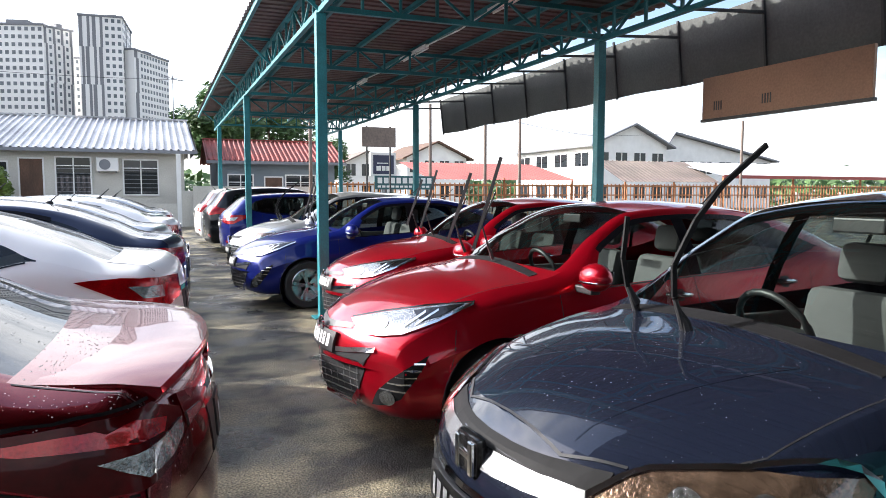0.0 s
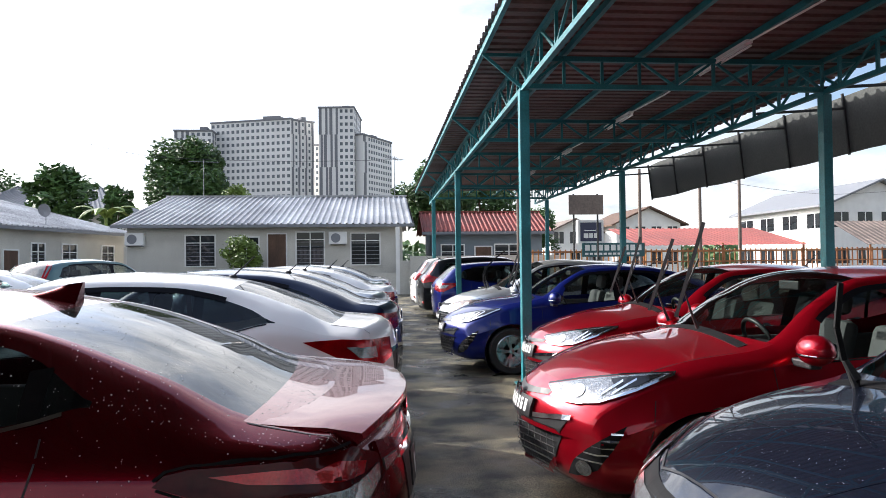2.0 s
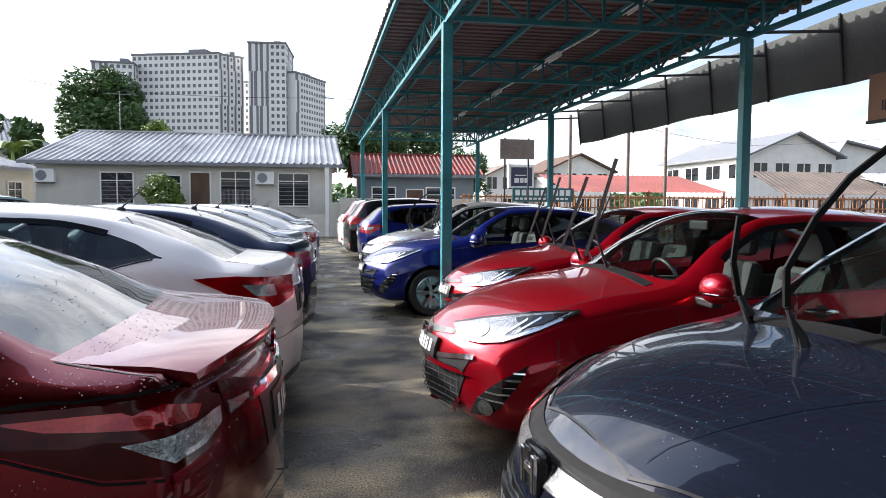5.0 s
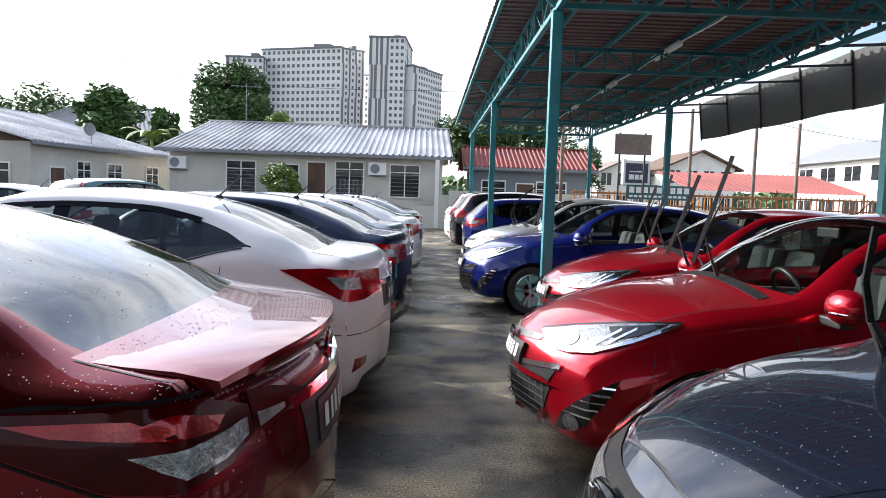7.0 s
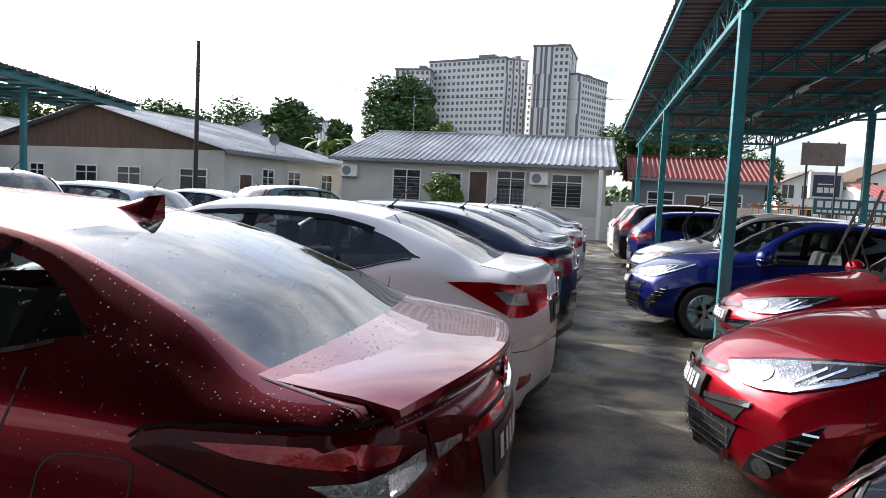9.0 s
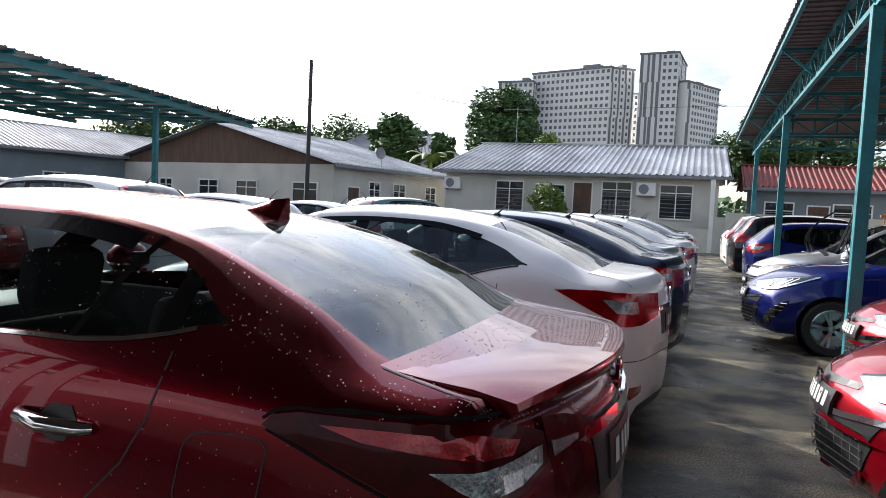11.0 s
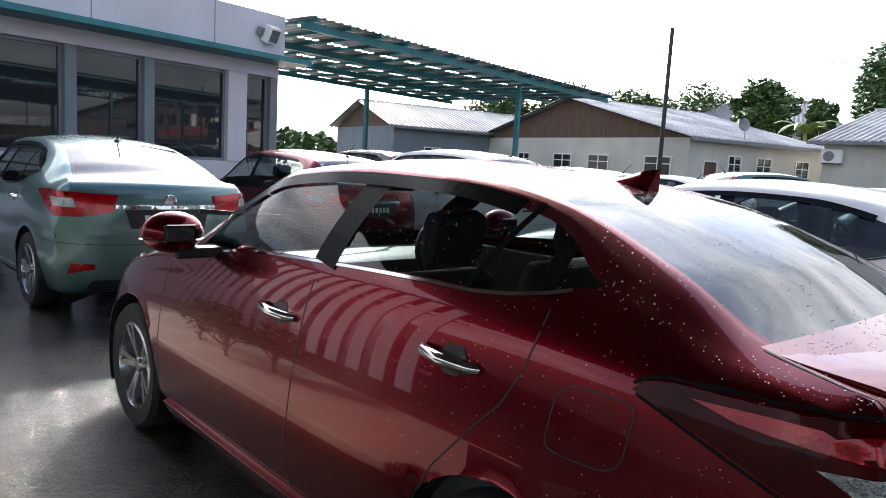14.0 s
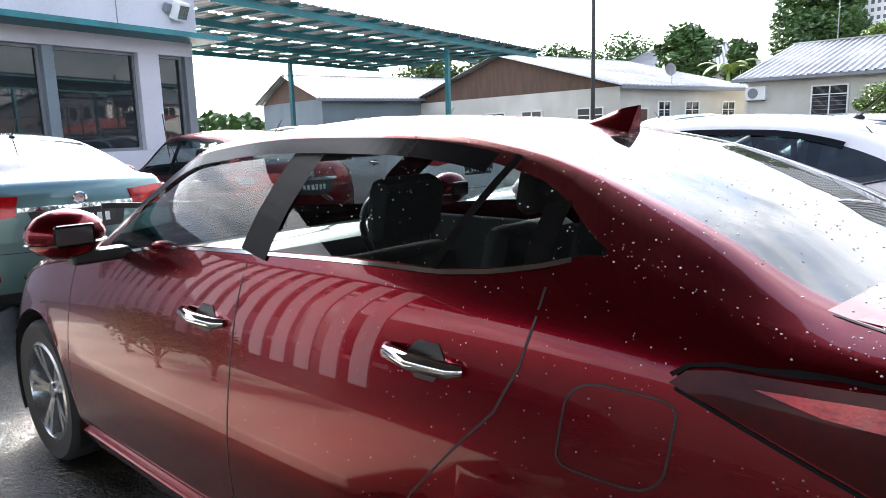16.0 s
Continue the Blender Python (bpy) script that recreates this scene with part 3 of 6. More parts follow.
            groups.setdefault(self.region(i, j), []).append(q)
        for i, ax in enumerate(inside):
            if ax:
                v = verts[i]
                dx, dz = v.x - ax[0], v.z - ax[1]
                h = math.hypot(dx, dz) or 1
                v.x, v.z = ax[0] + dx / h * r, ax[1] + dz / h * r
        out = {}
        for name, qs in groups.items():
            bm = bmesh.new()
            made = {}
            for q in qs:
                vs = []
                for i in q:
                    if i not in made:
                        made[i] = bm.verts.new(verts[i])
                    vs.append(made[i])
                try:
                    bm.faces.new(vs)
                except ValueError:
                    pass
            bmesh.ops.remove_doubles(bm, verts=bm.verts, dist=0.0008)
            bmesh.ops.recalc_face_normals(bm, faces=bm.faces)
            out[name] = bm
        return out

    def frame_of(self, phi):
        a = radians(phi)
        if phi == 999:                                  # from above
            return Vector((0, 0, 1)), Vector((1, 0, 0)), Vector((0, 1, 0))
        o = Vector((math.cos(a), math.sin(a), 0))
        return o, Vector((-math.sin(a), math.cos(a), 0)), Vector((0, 0, 1))

    def drop(self, o, p, off):
        hit, nrm, _, _ = self.bvh.ray_cast(p + o * 4, -o)
        if hit is None or (hit - p).length > 1.2:
            hit, nrm, _, _ = self.bvh.find_nearest(p)
        if nrm.dot(o) < 0:
            nrm = -nrm
        return hit + nrm * off, nrm

    def patch(self, pts, phi, off=0.006, mirror=False, step=0.05, depth=0.02):
        """A thin pad with the outline pts (u, y, z), laid on the skin along the direction phi."""
        o, e1, e2 = self.frame_of(phi)
        P = [Vector((u - self.L / 2, y, z)) for u, y, z in pts]
        base = P[0]
        flat = []
        for i, p in enumerate(P):
            q = P[(i + 1) % len(P)]
            n = max(1, round((q - p).length / step))
            flat += [((p + (q - p) * k / n - base).dot(e1), (p + (q - p) * k / n - base).dot(e2)) for k in range(n)]
        n = len(flat)
        lo, hi = [min(c) for c in zip(*flat)], [max(c) for c in zip(*flat)]
        grid = [Vector((x, y)) for x in np.arange(lo[0] + step / 2, hi[0], step) for y in np.arange(lo[1] + step / 2, hi[1], step)]
        vs, _, fs, *_ = delaunay_2d_cdt([Vector(c) for c in flat] + grid, [(i, (i + 1) % n) for i in range(n)], [], 1, 1e-5)
        bm = bmesh.new()
        sgn = -1 if mirror else 1
        vv, low = [], []
        for c in vs:
            p, nrm = self.drop(o, base + e1 * c[0] + e2 * c[1], off)
            b = p - nrm * depth
            vv.append(bm.verts.new((p.x, p.y * sgn, p.z)))
            low.append((b.x, b.y * sgn, b.z))
        for f in fs:
            try:
                bm.faces.new([vv[i] for i in (f if not mirror else f[::-1])])
            except ValueError:
                pass
        rim = [e for e in bm.edges if len(e.link_faces) == 1]
        idx = {v: i for i, v in enumerate(vv)}
        lows = {}
        for e in rim:
            a, b = e.verts
            for v in (a, b):
                if v not in lows:
                    lows[v] = bm.verts.new(low[idx[v]])
            bm.faces.new((a, b, lows[b], lows[a]))
        bmesh.ops.recalc_face_normals(bm, faces=bm.faces)
        return bm

    def seam(self, bm, pts, phi, width=0.007, off=0.0015, mirror=False):
        """A narrow band along pts (u, y, z) on the skin."""
        o, e1, e2 = self.frame_of(phi)
        P = [Vector((u - self.L / 2, y, z)) for u, y, z in pts]
        line = []
        for p, q in zip(P, P[1:]):
            n = max(1, round((q - p).length / 0.05))
            line += [p + (q - p) * k / n for k in range(n)]
        line.append(P[-1])
        prev = None
        for i, p in enumerate(line):
            d = line[min(i + 1, len(line) - 1)] - line[max(i - 1, 0)]
            side = o.cross(d - o * d.dot(o)).normalized() * width / 2
            pair = []
            for q in (p - side, p + side):
                h, _ = self.drop(o, q, off)
                pair.append(bm.verts.new((h.x, -h.y if mirror else h.y, h.z)))
            if prev:
                bm.faces.new((prev[0], prev[1], pair[1], pair[0]))
            prev = pair
        return bm


def wheel_parts(parent, x, y, z, r, side, rim_mat, name="wheel"):
    """Tyre with rounded shoulders, rim with five split spokes, hub."""
    s = side
    hub = bmesh.new()
    lathe(hub, [(r * 0.70, -0.09), (r * 0.93, -0.10), (r, -0.075), (r, 0.075), (r * 0.93, 0.10), (r * 0.70, 0.088), (r * 0.68, 0.05)], 40)
    w = part(name, hub, RUBBER, parent, "", 50, pose(x, y, z, 0, 0, 0 if s > 0 else 180))
    bm = bmesh.new()
    lathe(bm, [(r * 0.70, 0.088), (r * 0.665, 0.094), (r * 0.64, 0.07), (r * 0.62, -0.02), (r * 0.30, -0.03)], 40)
    part("rim", bm, rim_mat, w, "", 40)
    for k in range(5):
        sp = bmesh.new()
        for da in (-0.17, 0.17):
            a0, a1 = 2 * math.pi * k / 5 + da * 0.35, 2 * math.pi * k / 5 + da
            ps = [Vector((r * f * math.cos(a), h, r * f * math.sin(a))) for f, a, h in ((0.10, a0, 0.052), (0.36, (a0 + a1) / 2, 0.066), (0.655, a1, 0.078))]
            for p, q in zip(ps, ps[1:]):
                beam(sp, p, q, 0.030, 0.022, Vector((0, 1, 0)))
        part("spoke", sp, ALLOY, w, "", 30)
    sp = bmesh.new()
    lathe(sp, [(0.0001, 0.074), (r * 0.11, 0.072), (r * 0.14, 0.055), (r * 0.15, 0.02)], 20)
    part("hub", sp, ALLOY, w, "", 30)
    return w


def ellipsoid(bm, c, rad, nu=14, nv=8):
    rings = []
    for i in range(nv + 1):
        a = math.pi * i / nv
        rings.append([bm.verts.new((c[0] + rad[0] * math.sin(a) * math.cos(b), c[1] + rad[1] * math.sin(a) * math.sin(b), c[2] + rad[2] * math.cos(a))) for b in (2 * math.pi * k / nu for k in range(nu))])
    for p, q in zip(rings, rings[1:]):
        for k in range(nu):
            bm.faces.new((p[k], q[k], q[(k + 1) % nu], p[(k + 1) % nu]))
    bmesh.ops.remove_doubles(bm, verts=bm.verts, dist=1e-5)
    return bm


def seat(parent, x, y, zf=0.36):
    bm = bmesh.new()
    box(bm, (x - 0.25, y - 0.24, zf), (x + 0.27, y + 0.24, zf + 0.16), 0.05)
    part("seat_cushion", bm, SEAT, parent, "", 40)
    bm = bmesh.new()
    box(bm, (-0.06, -0.24, 0), (0.07, 0.24, 0.62), 0.055)
    part("seat_back", bm, SEAT, parent, "", 40, pose(x - 0.25, y, zf + 0.10, 0, -14, 0))
    bm = bmesh.new()
    box(bm, (-0.045, -0.13, 0), (0.05, 0.13, 0.19), 0.045)
    part("headrest", bm, SEAT, parent, "", 40, pose(x - 0.42, y, zf + 0.735, 0, -10, 0))


BLUEPRINTS = {}


COMPACT = dict(HATCH, L=3.92, axles=(0.66, 3.10), screen=(2.16, 2.90),
    hw=curve((0, 0.80), (0.3, 0.85), (0.8, 0.865), (2.2, 0.87), (3.2, 0.86), (3.65, 0.83), (3.92, 0.77)),
    bow=curve((0, 0.20), (0.5, 0.09), (1.3, 0.03), (1.8, 0.0), (2.4, -0.06), (2.95, -0.20), (3.5, -0.22), (3.92, -0.36)),
    zc=curve((0, 1.0), (0.06, 1.03), (0.14, 1.09), (0.55, 1.42), (1.0, 1.48), (1.8, 1.51), (2.16, 1.47), (2.52, 1.30), (2.90, 1.06), (3.00, 1.03), (3.25, 0.99), (3.55, 0.91), (3.80, 0.80), (3.92, 0.74)),
    zb=curve((0, 0.95), (0.5, 0.98), (1.2, 0.95), (2.2, 0.92), (3.0, 0.90), (3.5, 0.83), (3.92, 0.66)),
    yr=curve((0, 0.66), (0.55, 0.56), (1.0, 0.53), (1.8, 0.54), (2.2, 0.56), (2.6, 0.62), (2.95, 0.71), (3.92, 0.64)),
    dz=curve((0, 0.02), (0.5, 0.04), (1.3, 0.05), (2.3, 0.05), (2.9, 0.03), (3.92, 0.05)))


def car(kind, look_, lac, label, m, category="car", group="parked cars", wipers="down", aerial="rod", trim=True, interior=True, drops=False, rim=ALLOY):
    """A parked car with its nose along local +x. Alike ones share meshes; lac is the lacquer."""
    key = (kind, look_, wipers, aerial, drops, interior)
    painted = {"body", "roof", "bonnet", "boot_lid", "front_bumper", "rear_bumper", "front_door", "rear_door", "mirror", "fin_aerial", "boot_spoiler", "bonnet_crease", "side_skirt", "grille_surround"}
    if key in BLUEPRINTS:
        ob = copy_thing(BLUEPRINTS[key], m)
        tagged(ob, label, category, group)
        for o in ob.children_recursive:
            if o.name.split(".")[0] in painted:
                o.material_slots[0].link = "OBJECT"
                o.material_slots[0].material = lac
        return ob
    spec = {"sedan": SEDAN, "saloon": SALOON, "suv": SUV, "hatch": HATCH, "compact": COMPACT}[kind]
    sh, L = Shell(spec), spec["L"]
    h = L / 2
    ob = thing("car", label, category, m, group)
    glassy = {"front_window": GLASS, "rear_window_side": PRIVACY, "windscreen": SCREEN, "rear_window": REAR_GLASS, "door_pillar": VISOR}
    made = {}
    for name, bm in sh.panels().items():
        plain = name[:-1] if name[-1] in "lr" and name not in ("boot_lid",) and name[:-1] in ("front_window", "rear_window_side", "door_pillar", "front_door", "rear_door") else name
        nm = {"rear_window_side": "side_window", "front_window": "side_window"}.get(plain, plain)
        o = part(nm, bm, glassy.get(plain, lac), ob, "", 50)
        made[name] = o
    zb, d = spec["zb"], spec["doors"]
    yl = 0.86
    saloon = kind == "saloon"
    # seams between the panels
    for sgn in (False, True):
        u0 = d[0]
        lines = [([(u0 + 0.22, yl, 0.30), (u0 + 0.20, yl, 0.40), (u0 + 0.14, yl, 0.52), (u0 + 0.06, yl, 0.62), (u0 - 0.03, yl, 0.74), (u0 - 0.08, yl, 0.86), (u0 - 0.09, yl, zb(u0) + 0.03)], 90),
                 ([(d[1] + 0.09, yl, 0.30), (d[1] + 0.08, yl, 0.5), (d[1] + 0.05, yl, 0.85), (d[1] + 0.04, yl, 1.05)], 90) if saloon else ([(d[1], yl, 0.30), (d[1] - 0.01, yl, 0.6), (d[1] + 0.01, yl, zb(d[1]) + 0.02)], 90), ([(d[2], yl, 0.30), (d[2], yl, zb(d[2]) + 0.02)], 90),
                 ([(u0 + 0.22, yl, 0.30), (d[2], yl, 0.30)], 90), ([(L - 0.55, yl, 0.45), (L - 0.60, yl, 0.72)], 90),
                 ([(spec["screen"][1] + 0.10, 0.68, 1.0), (L - 0.5, 0.66, 0.9), (L - 0.20, 0.50, 0.8)], 999)]
        if saloon:
            lines[0] = ([(1.28, yl, 0.30), (1.26, yl, 0.42), (1.22, yl, 0.55), (1.165, yl, 0.65), (1.06, yl, 0.77), (0.965, yl, 0.87), (0.92, yl, 0.96), (0.90, yl, 1.05), (0.90, yl, 1.10)], 90)
        if kind in ("sedan", "saloon"):
            lines.append(([(0.46, 0.645, 1.1), (0.30, 0.67, 1.1), (0.16, 0.675, 1.1)], 999))
        for line, phi in lines:
            bm = bmesh.new()
            sh.seam(bm, line, phi, 0.005, 0.001, mirror=sgn)
            part("panel_gap", bm, BLACK, ob)
        # window surround
        bm = bmesh.new()
        lowline = [(u, yl, zb(u) + (spec["zc"](u) - spec["dz"](u) - zb(u)) * spec["sl"](u) - 0.008) for u in np.linspace(spec["dlo"][0] + 0.05, spec["dlo"][1] - 0.1, 36)]
        shift = [(u + spec["bow"](u) * 0.75, y, z) for u, y, z in lowline]
        sh.seam(bm, shift, 90, 0.009, 0.004, sgn)
        part("window_trim", bm, CHROME if trim == "chrome" else GLOSSBLACK, ob)
        if trim:
            top = [(u, 0.6, zb(u) + (spec["zc"](u) - spec["dz"](u) - zb(u)) * (spec["st"](u) + 0.0)) for u in np.linspace(spec["dlo"][0] + 0.36, spec["dlo"][1] - 0.2, 40)]
            top = [(u + spec["bow"](u) * 0.5, y, z) for u, y, z in top]
            bm = bmesh.new()
            if saloon:
                top = [(u, y, z - 0.004) for u, y, z in top]
            sh.seam(bm, top, 90, 0.040 if saloon else 0.032, 0.009 if saloon else 0.007, sgn)
            part("rain_visor", bm, VISOR, ob)
        bm = bmesh.new()
        if saloon:
            for name_, line, wd in (("quarter_bar", [(1.175, yl, 1.105), (1.135, 0.7, 1.22), (1.10, 0.7, 1.325)], 0.022), ("door_frame", [(0.935, yl, 1.125), (0.945, 0.7, 1.18), (0.952, 0.7, 1.238)], 0.05)):
                sh.seam(bm, line, 90, wd, 0.004, sgn)
                part(name_, bm, GLOSSBLACK, ob)
                bm = bmesh.new()
            sh.seam(bm, [(1.82, yl, 1.072), (1.80, 0.7, 1.20), (1.775, 0.7, 1.35)], 90, 0.13, 0.005, sgn)
            part("door_post", bm, MATTBLACK, ob)
            bm = bmesh.new()
        for du, wd in (() if saloon else ((0.42, 0.03),)):
            u = d[0] + du - 0.18
            zlo = zb(u) + 0.03
            sh.seam(bm, [(u + 0.0, yl, zlo), (u + 0.09, 0.7, zlo + 0.30)], 90, wd, 0.004, sgn)
        if not saloon:
            part("quarter_bar", bm, GLOSSBLACK, ob)
        # handles
        for u, z in ((1.068, 0.932), (1.92, 0.885)) if saloon else ((d[0] + 0.09, 0.885 if kind != "suv" else 0.97), (d[1] + 0.08, 0.84 if kind != "suv" else 0.95)):
            cup = sh.patch([(u + 0.045, yl, z + 0.035), (u + 0.10, yl, z + 0.035), (u + 0.14, yl, z), (u + 0.10, yl, z - 0.04), (u + 0.05, yl, z - 0.04), (u + 0.02, yl, z)], 90, 0.002, sgn, 0.02, 0.004)
            part("handle_recess", cup, BLACK, ob)
            p, nrm = sh.drop(Vector((0, 1, 0)), Vector((u + 0.08 - h, yl, z)), 0.0)
            bm = bmesh.new()
            pts = [(u - h + a, p.y + o_, z + dz_) for a, o_, dz_ in ((-0.02, 0.002, -0.004), (0.0, 0.022, -0.002), (0.08, 0.040, 0.004), (0.16, 0.026, 0.008), (0.185, 0.002, 0.009))]
            tube(bm, [(x, -y if sgn else y, z_) for x, y, z_ in pts], [0.012, 0.017, 0.018, 0.016, 0.011], 10)
            part("door_handle", bm, CHROME if trim else lac, ob, "chrome door handle" if trim else "", 60)
        # mirrors
        u = 2.62 if saloon else d[2] - 0.16
        y = 0.95 * (-1 if sgn else 1)
        if not (kind == "compact" and sgn):
            bm = bmesh.new()
            ellipsoid(bm, (u - h + 0.02, y, zb(u) + 0.11), (0.085, 0.125, 0.085))
            mi = part("mirror", bm, lac, ob, "", 60)
            bm = boxes(((u - h - 0.068, y - 0.062, zb(u) + 0.075), (u - h - 0.045, y + 0.062, zb(u) + 0.148)), bevel=0.01)
            part("mirror_glass", bm, GLOSSBLACK, mi)
            bm = boxes(((u - h - 0.02, min(y * 0.80, y), zb(u) + 0.005), (u - h + 0.05, max(y * 0.80, y), zb(u) + 0.05)), bevel=0.01)
            part("mirror_foot", bm, BLACK, mi)
            bm = bmesh.new()
            ellipsoid(bm, (u - h + 0.022, y, zb(u) + 0.085), (0.086, 0.126, 0.016))
            part("mirror_chrome", bm, CHROME, mi)
        # sill skirt
        bm = sh.patch([(spec["axles"][0] + 0.42, yl, 0.20), (spec["axles"][1] - 0.42, yl, 0.20), (spec["axles"][1] - 0.44, yl, 0.275), (spec["axles"][0] + 0.44, yl, 0.275)], 90, 0.022, sgn, 0.08, 0.03)
        part("side_skirt", bm, lac if kind != "suv" else BLACK, ob)["label"] = "side skirt along the sill"
        # lamps
        wide, dzl = kind in ("suv", "compact"), 0.0 if kind == "suv" else -0.135
        if kind == "suv":
            tail = [(0.50, 0.86, 1.06), (0.10, 0.80, 1.14), (0.02, 0.62, 1.10), (0.03, 0.60, 0.96), (0.10, 0.80, 0.92), (0.34, 0.86, 0.95)]
            tl = part("tail_lamp", sh.patch(tail, 140, 0.012, sgn, 0.04), LAMP_RED, ob, "red tail lamp", 50)
            bm = bmesh.new()
            sh.seam(bm, [(0.20, 0.78, 1.14), (0.46, 0.66, 1.50)], 120, 0.09, 0.012, sgn)
            part("pillar_lamp", bm, LAMP_RED, tl)
        if wide:
            if kind == "compact":
                hl = [(L - 0.16, 0.428, 0.742), (L - 0.235, 0.464, 0.785), (L - 0.296, 0.501, 0.812), (L - 0.45, 0.655, 0.847), (L - 0.70, 0.80, 0.846), (L - 0.55, 0.86, 0.75), (L - 0.36, 0.80, 0.665), (L - 0.18, 0.58, 0.655), (L - 0.13, 0.45, 0.69)]
            else:
                hl = [(a, b, c + dzl) for a, b, c in ((L - 0.62, 0.84, 0.985), (L - 0.36, 0.82, 0.955), (L - 0.10, 0.50, 0.86), (L - 0.08, 0.46, 0.77), (L - 0.22, 0.74, 0.775), (L - 0.45, 0.86, 0.84))]
            o_ = part("headlamp", sh.patch(hl, 40, 0.008, sgn, 0.03), LAMP_AMBER if kind == "compact" else LAMP_CLEAR, ob, "clear headlamp with reflector", 50)
            if kind == "compact":
                for c_, rr in (((L - 0.30, 0.62, 0.745), 0.05), ((L - 0.42, 0.74, 0.765), 0.045)):
                    ring = [(c_[0] - rr * 0.75 * math.cos(t), c_[1] + rr * 0.75 * math.cos(t), c_[2] + rr * math.sin(t)) for t in np.linspace(0, 2 * math.pi, 17)[:-1]]
                    part("inner_reflector", sh.patch(ring, 45, 0.013, sgn, 0.02, 0.006), LAMP_CLEAR, o_, "round bright reflector", 60)
                strip = [(L - 0.16, 0.428, 0.752), (L - 0.235, 0.464, 0.795), (L - 0.296, 0.501, 0.822), (L - 0.45, 0.655, 0.857), (L - 0.70, 0.80, 0.856)]
            else:
                part("inner_reflector", sh.patch([(L - 0.46, 0.85, 0.935 + dzl), (L - 0.28, 0.76, 0.905 + dzl), (L - 0.24, 0.72, 0.81 + dzl), (L - 0.42, 0.85, 0.85 + dzl)], 40, 0.012, sgn, 0.03), LAMP_CLEAR, o_, "bright reflector")
                strip = [(L - 0.62, 0.84, 0.99 + dzl), (L - 0.36, 0.82, 0.96 + dzl), (L - 0.10, 0.50, 0.865 + dzl)]
            bm = bmesh.new()
            sh.seam(bm, strip, 999 if kind == "compact" else 40, 0.014, 0.014, sgn)
            part("lamp_strip", bm, CHROME, o_)
        if kind == "suv":
            pass
        elif look_ == "old":
            tail = [(0.55, 0.86, 0.985), (0.30, 0.84, 0.995), (0.06, 0.66, 0.98), (0.01, 0.44, 0.97), (0.01, 0.46, 0.84), (0.06, 0.70, 0.80), (0.20, 0.82, 0.80), (0.34, 0.86, 0.88)]
            tl = part("tail_lamp", sh.patch(tail, 140, 0.010, sgn, 0.04), LAMP_RED, ob, "red wedge tail lamp", 50)
            part("reversing_lens", sh.patch([(0.28, 0.84, 0.945), (0.10, 0.74, 0.94), (0.09, 0.72, 0.87), (0.22, 0.82, 0.875)], 140, 0.016, sgn, 0.03), LAMP_CLEAR, tl, "clear lens", 50)
        elif saloon:
            tail = [(0.585, 0.86, 0.992), (0.555, 0.86, 1.014), (0.50, 0.855, 1.024), (0.36, 0.84, 1.026), (0.24, 0.80, 1.026), (0.145, 0.72, 1.024), (0.10, 0.61, 0.985), (0.09, 0.60, 0.925), (0.12, 0.68, 0.885), (0.20, 0.78, 0.872), (0.30, 0.83, 0.888), (0.42, 0.85, 0.935)]
            tl = part("tail_lamp", sh.patch(tail, 132, 0.012, sgn, 0.022), LAMP_DARK, ob, "dark red tail lamp", 60)
            part("brake_lens", sh.patch([(0.46, 0.855, 1.006), (0.32, 0.84, 1.010), (0.18, 0.76, 1.008), (0.135, 0.68, 0.985), (0.15, 0.70, 0.962), (0.24, 0.80, 0.972), (0.38, 0.845, 0.985)], 132, 0.0145, sgn, 0.022, 0.006), LAMP_RED, tl, "bright red lens", 60)
            part("reversing_lens", sh.patch([(0.265, 0.815, 0.946), (0.20, 0.78, 0.948), (0.13, 0.68, 0.958), (0.105, 0.62, 0.962), (0.105, 0.62, 0.928), (0.13, 0.69, 0.902), (0.19, 0.77, 0.895)], 132, 0.0155, sgn, 0.02, 0.006), LAMP_CLEAR, tl, "clear ribbed lens", 60)
            bm = bmesh.new()
            sh.seam(bm, [(0.58, 0.86, 1.004), (0.55, 0.86, 1.022), (0.50, 0.855, 1.032), (0.36, 0.84, 1.034), (0.24, 0.80, 1.034), (0.15, 0.72, 1.032)], 132, 0.006, 0.013, sgn)
            part("lamp_strip", bm, MATTBLACK, tl)
            bm = bmesh.new()
            sh.seam(bm, [(0.58, 0.86, 0.985), (0.42, 0.85, 0.925), (0.30, 0.83, 0.878), (0.20, 0.78, 0.862)], 132, 0.006, 0.003, sgn)
            part("lamp_gap", bm, MATTBLACK, tl)
            inner = part("boot_lamp", sh.patch([(0.085, 0.59, 1.012), (0.06, 0.50, 1.00), (0.03, 0.36, 0.965), (0.03, 0.36, 0.945), (0.06, 0.50, 0.93), (0.08, 0.585, 0.925)], 150, 0.012, sgn, 0.022), LAMP_DARK, ob, "dark red lamp on the boot lid", 60)
            part("clear_lens", sh.patch([(0.078, 0.575, 0.962), (0.05, 0.46, 0.955), (0.05, 0.46, 0.942), (0.075, 0.57, 0.93)], 150, 0.0155, sgn, 0.02, 0.006), LAMP_CLEAR, inner, "clear lens", 60)
        else:
            tail = [(0.60, 0.86, 0.965), (0.50, 0.86, 0.982), (0.32, 0.84, 0.975), (0.08, 0.72, 0.955), (0.0, 0.40, 0.94), (0.0, 0.40, 0.83), (0.08, 0.72, 0.775), (0.22, 0.82, 0.77), (0.40, 0.86, 0.84)]
            tl = part("tail_lamp", sh.patch(tail, 140, 0.010, sgn, 0.035), LAMP_DARK, ob, "dark red tail lamp", 50)
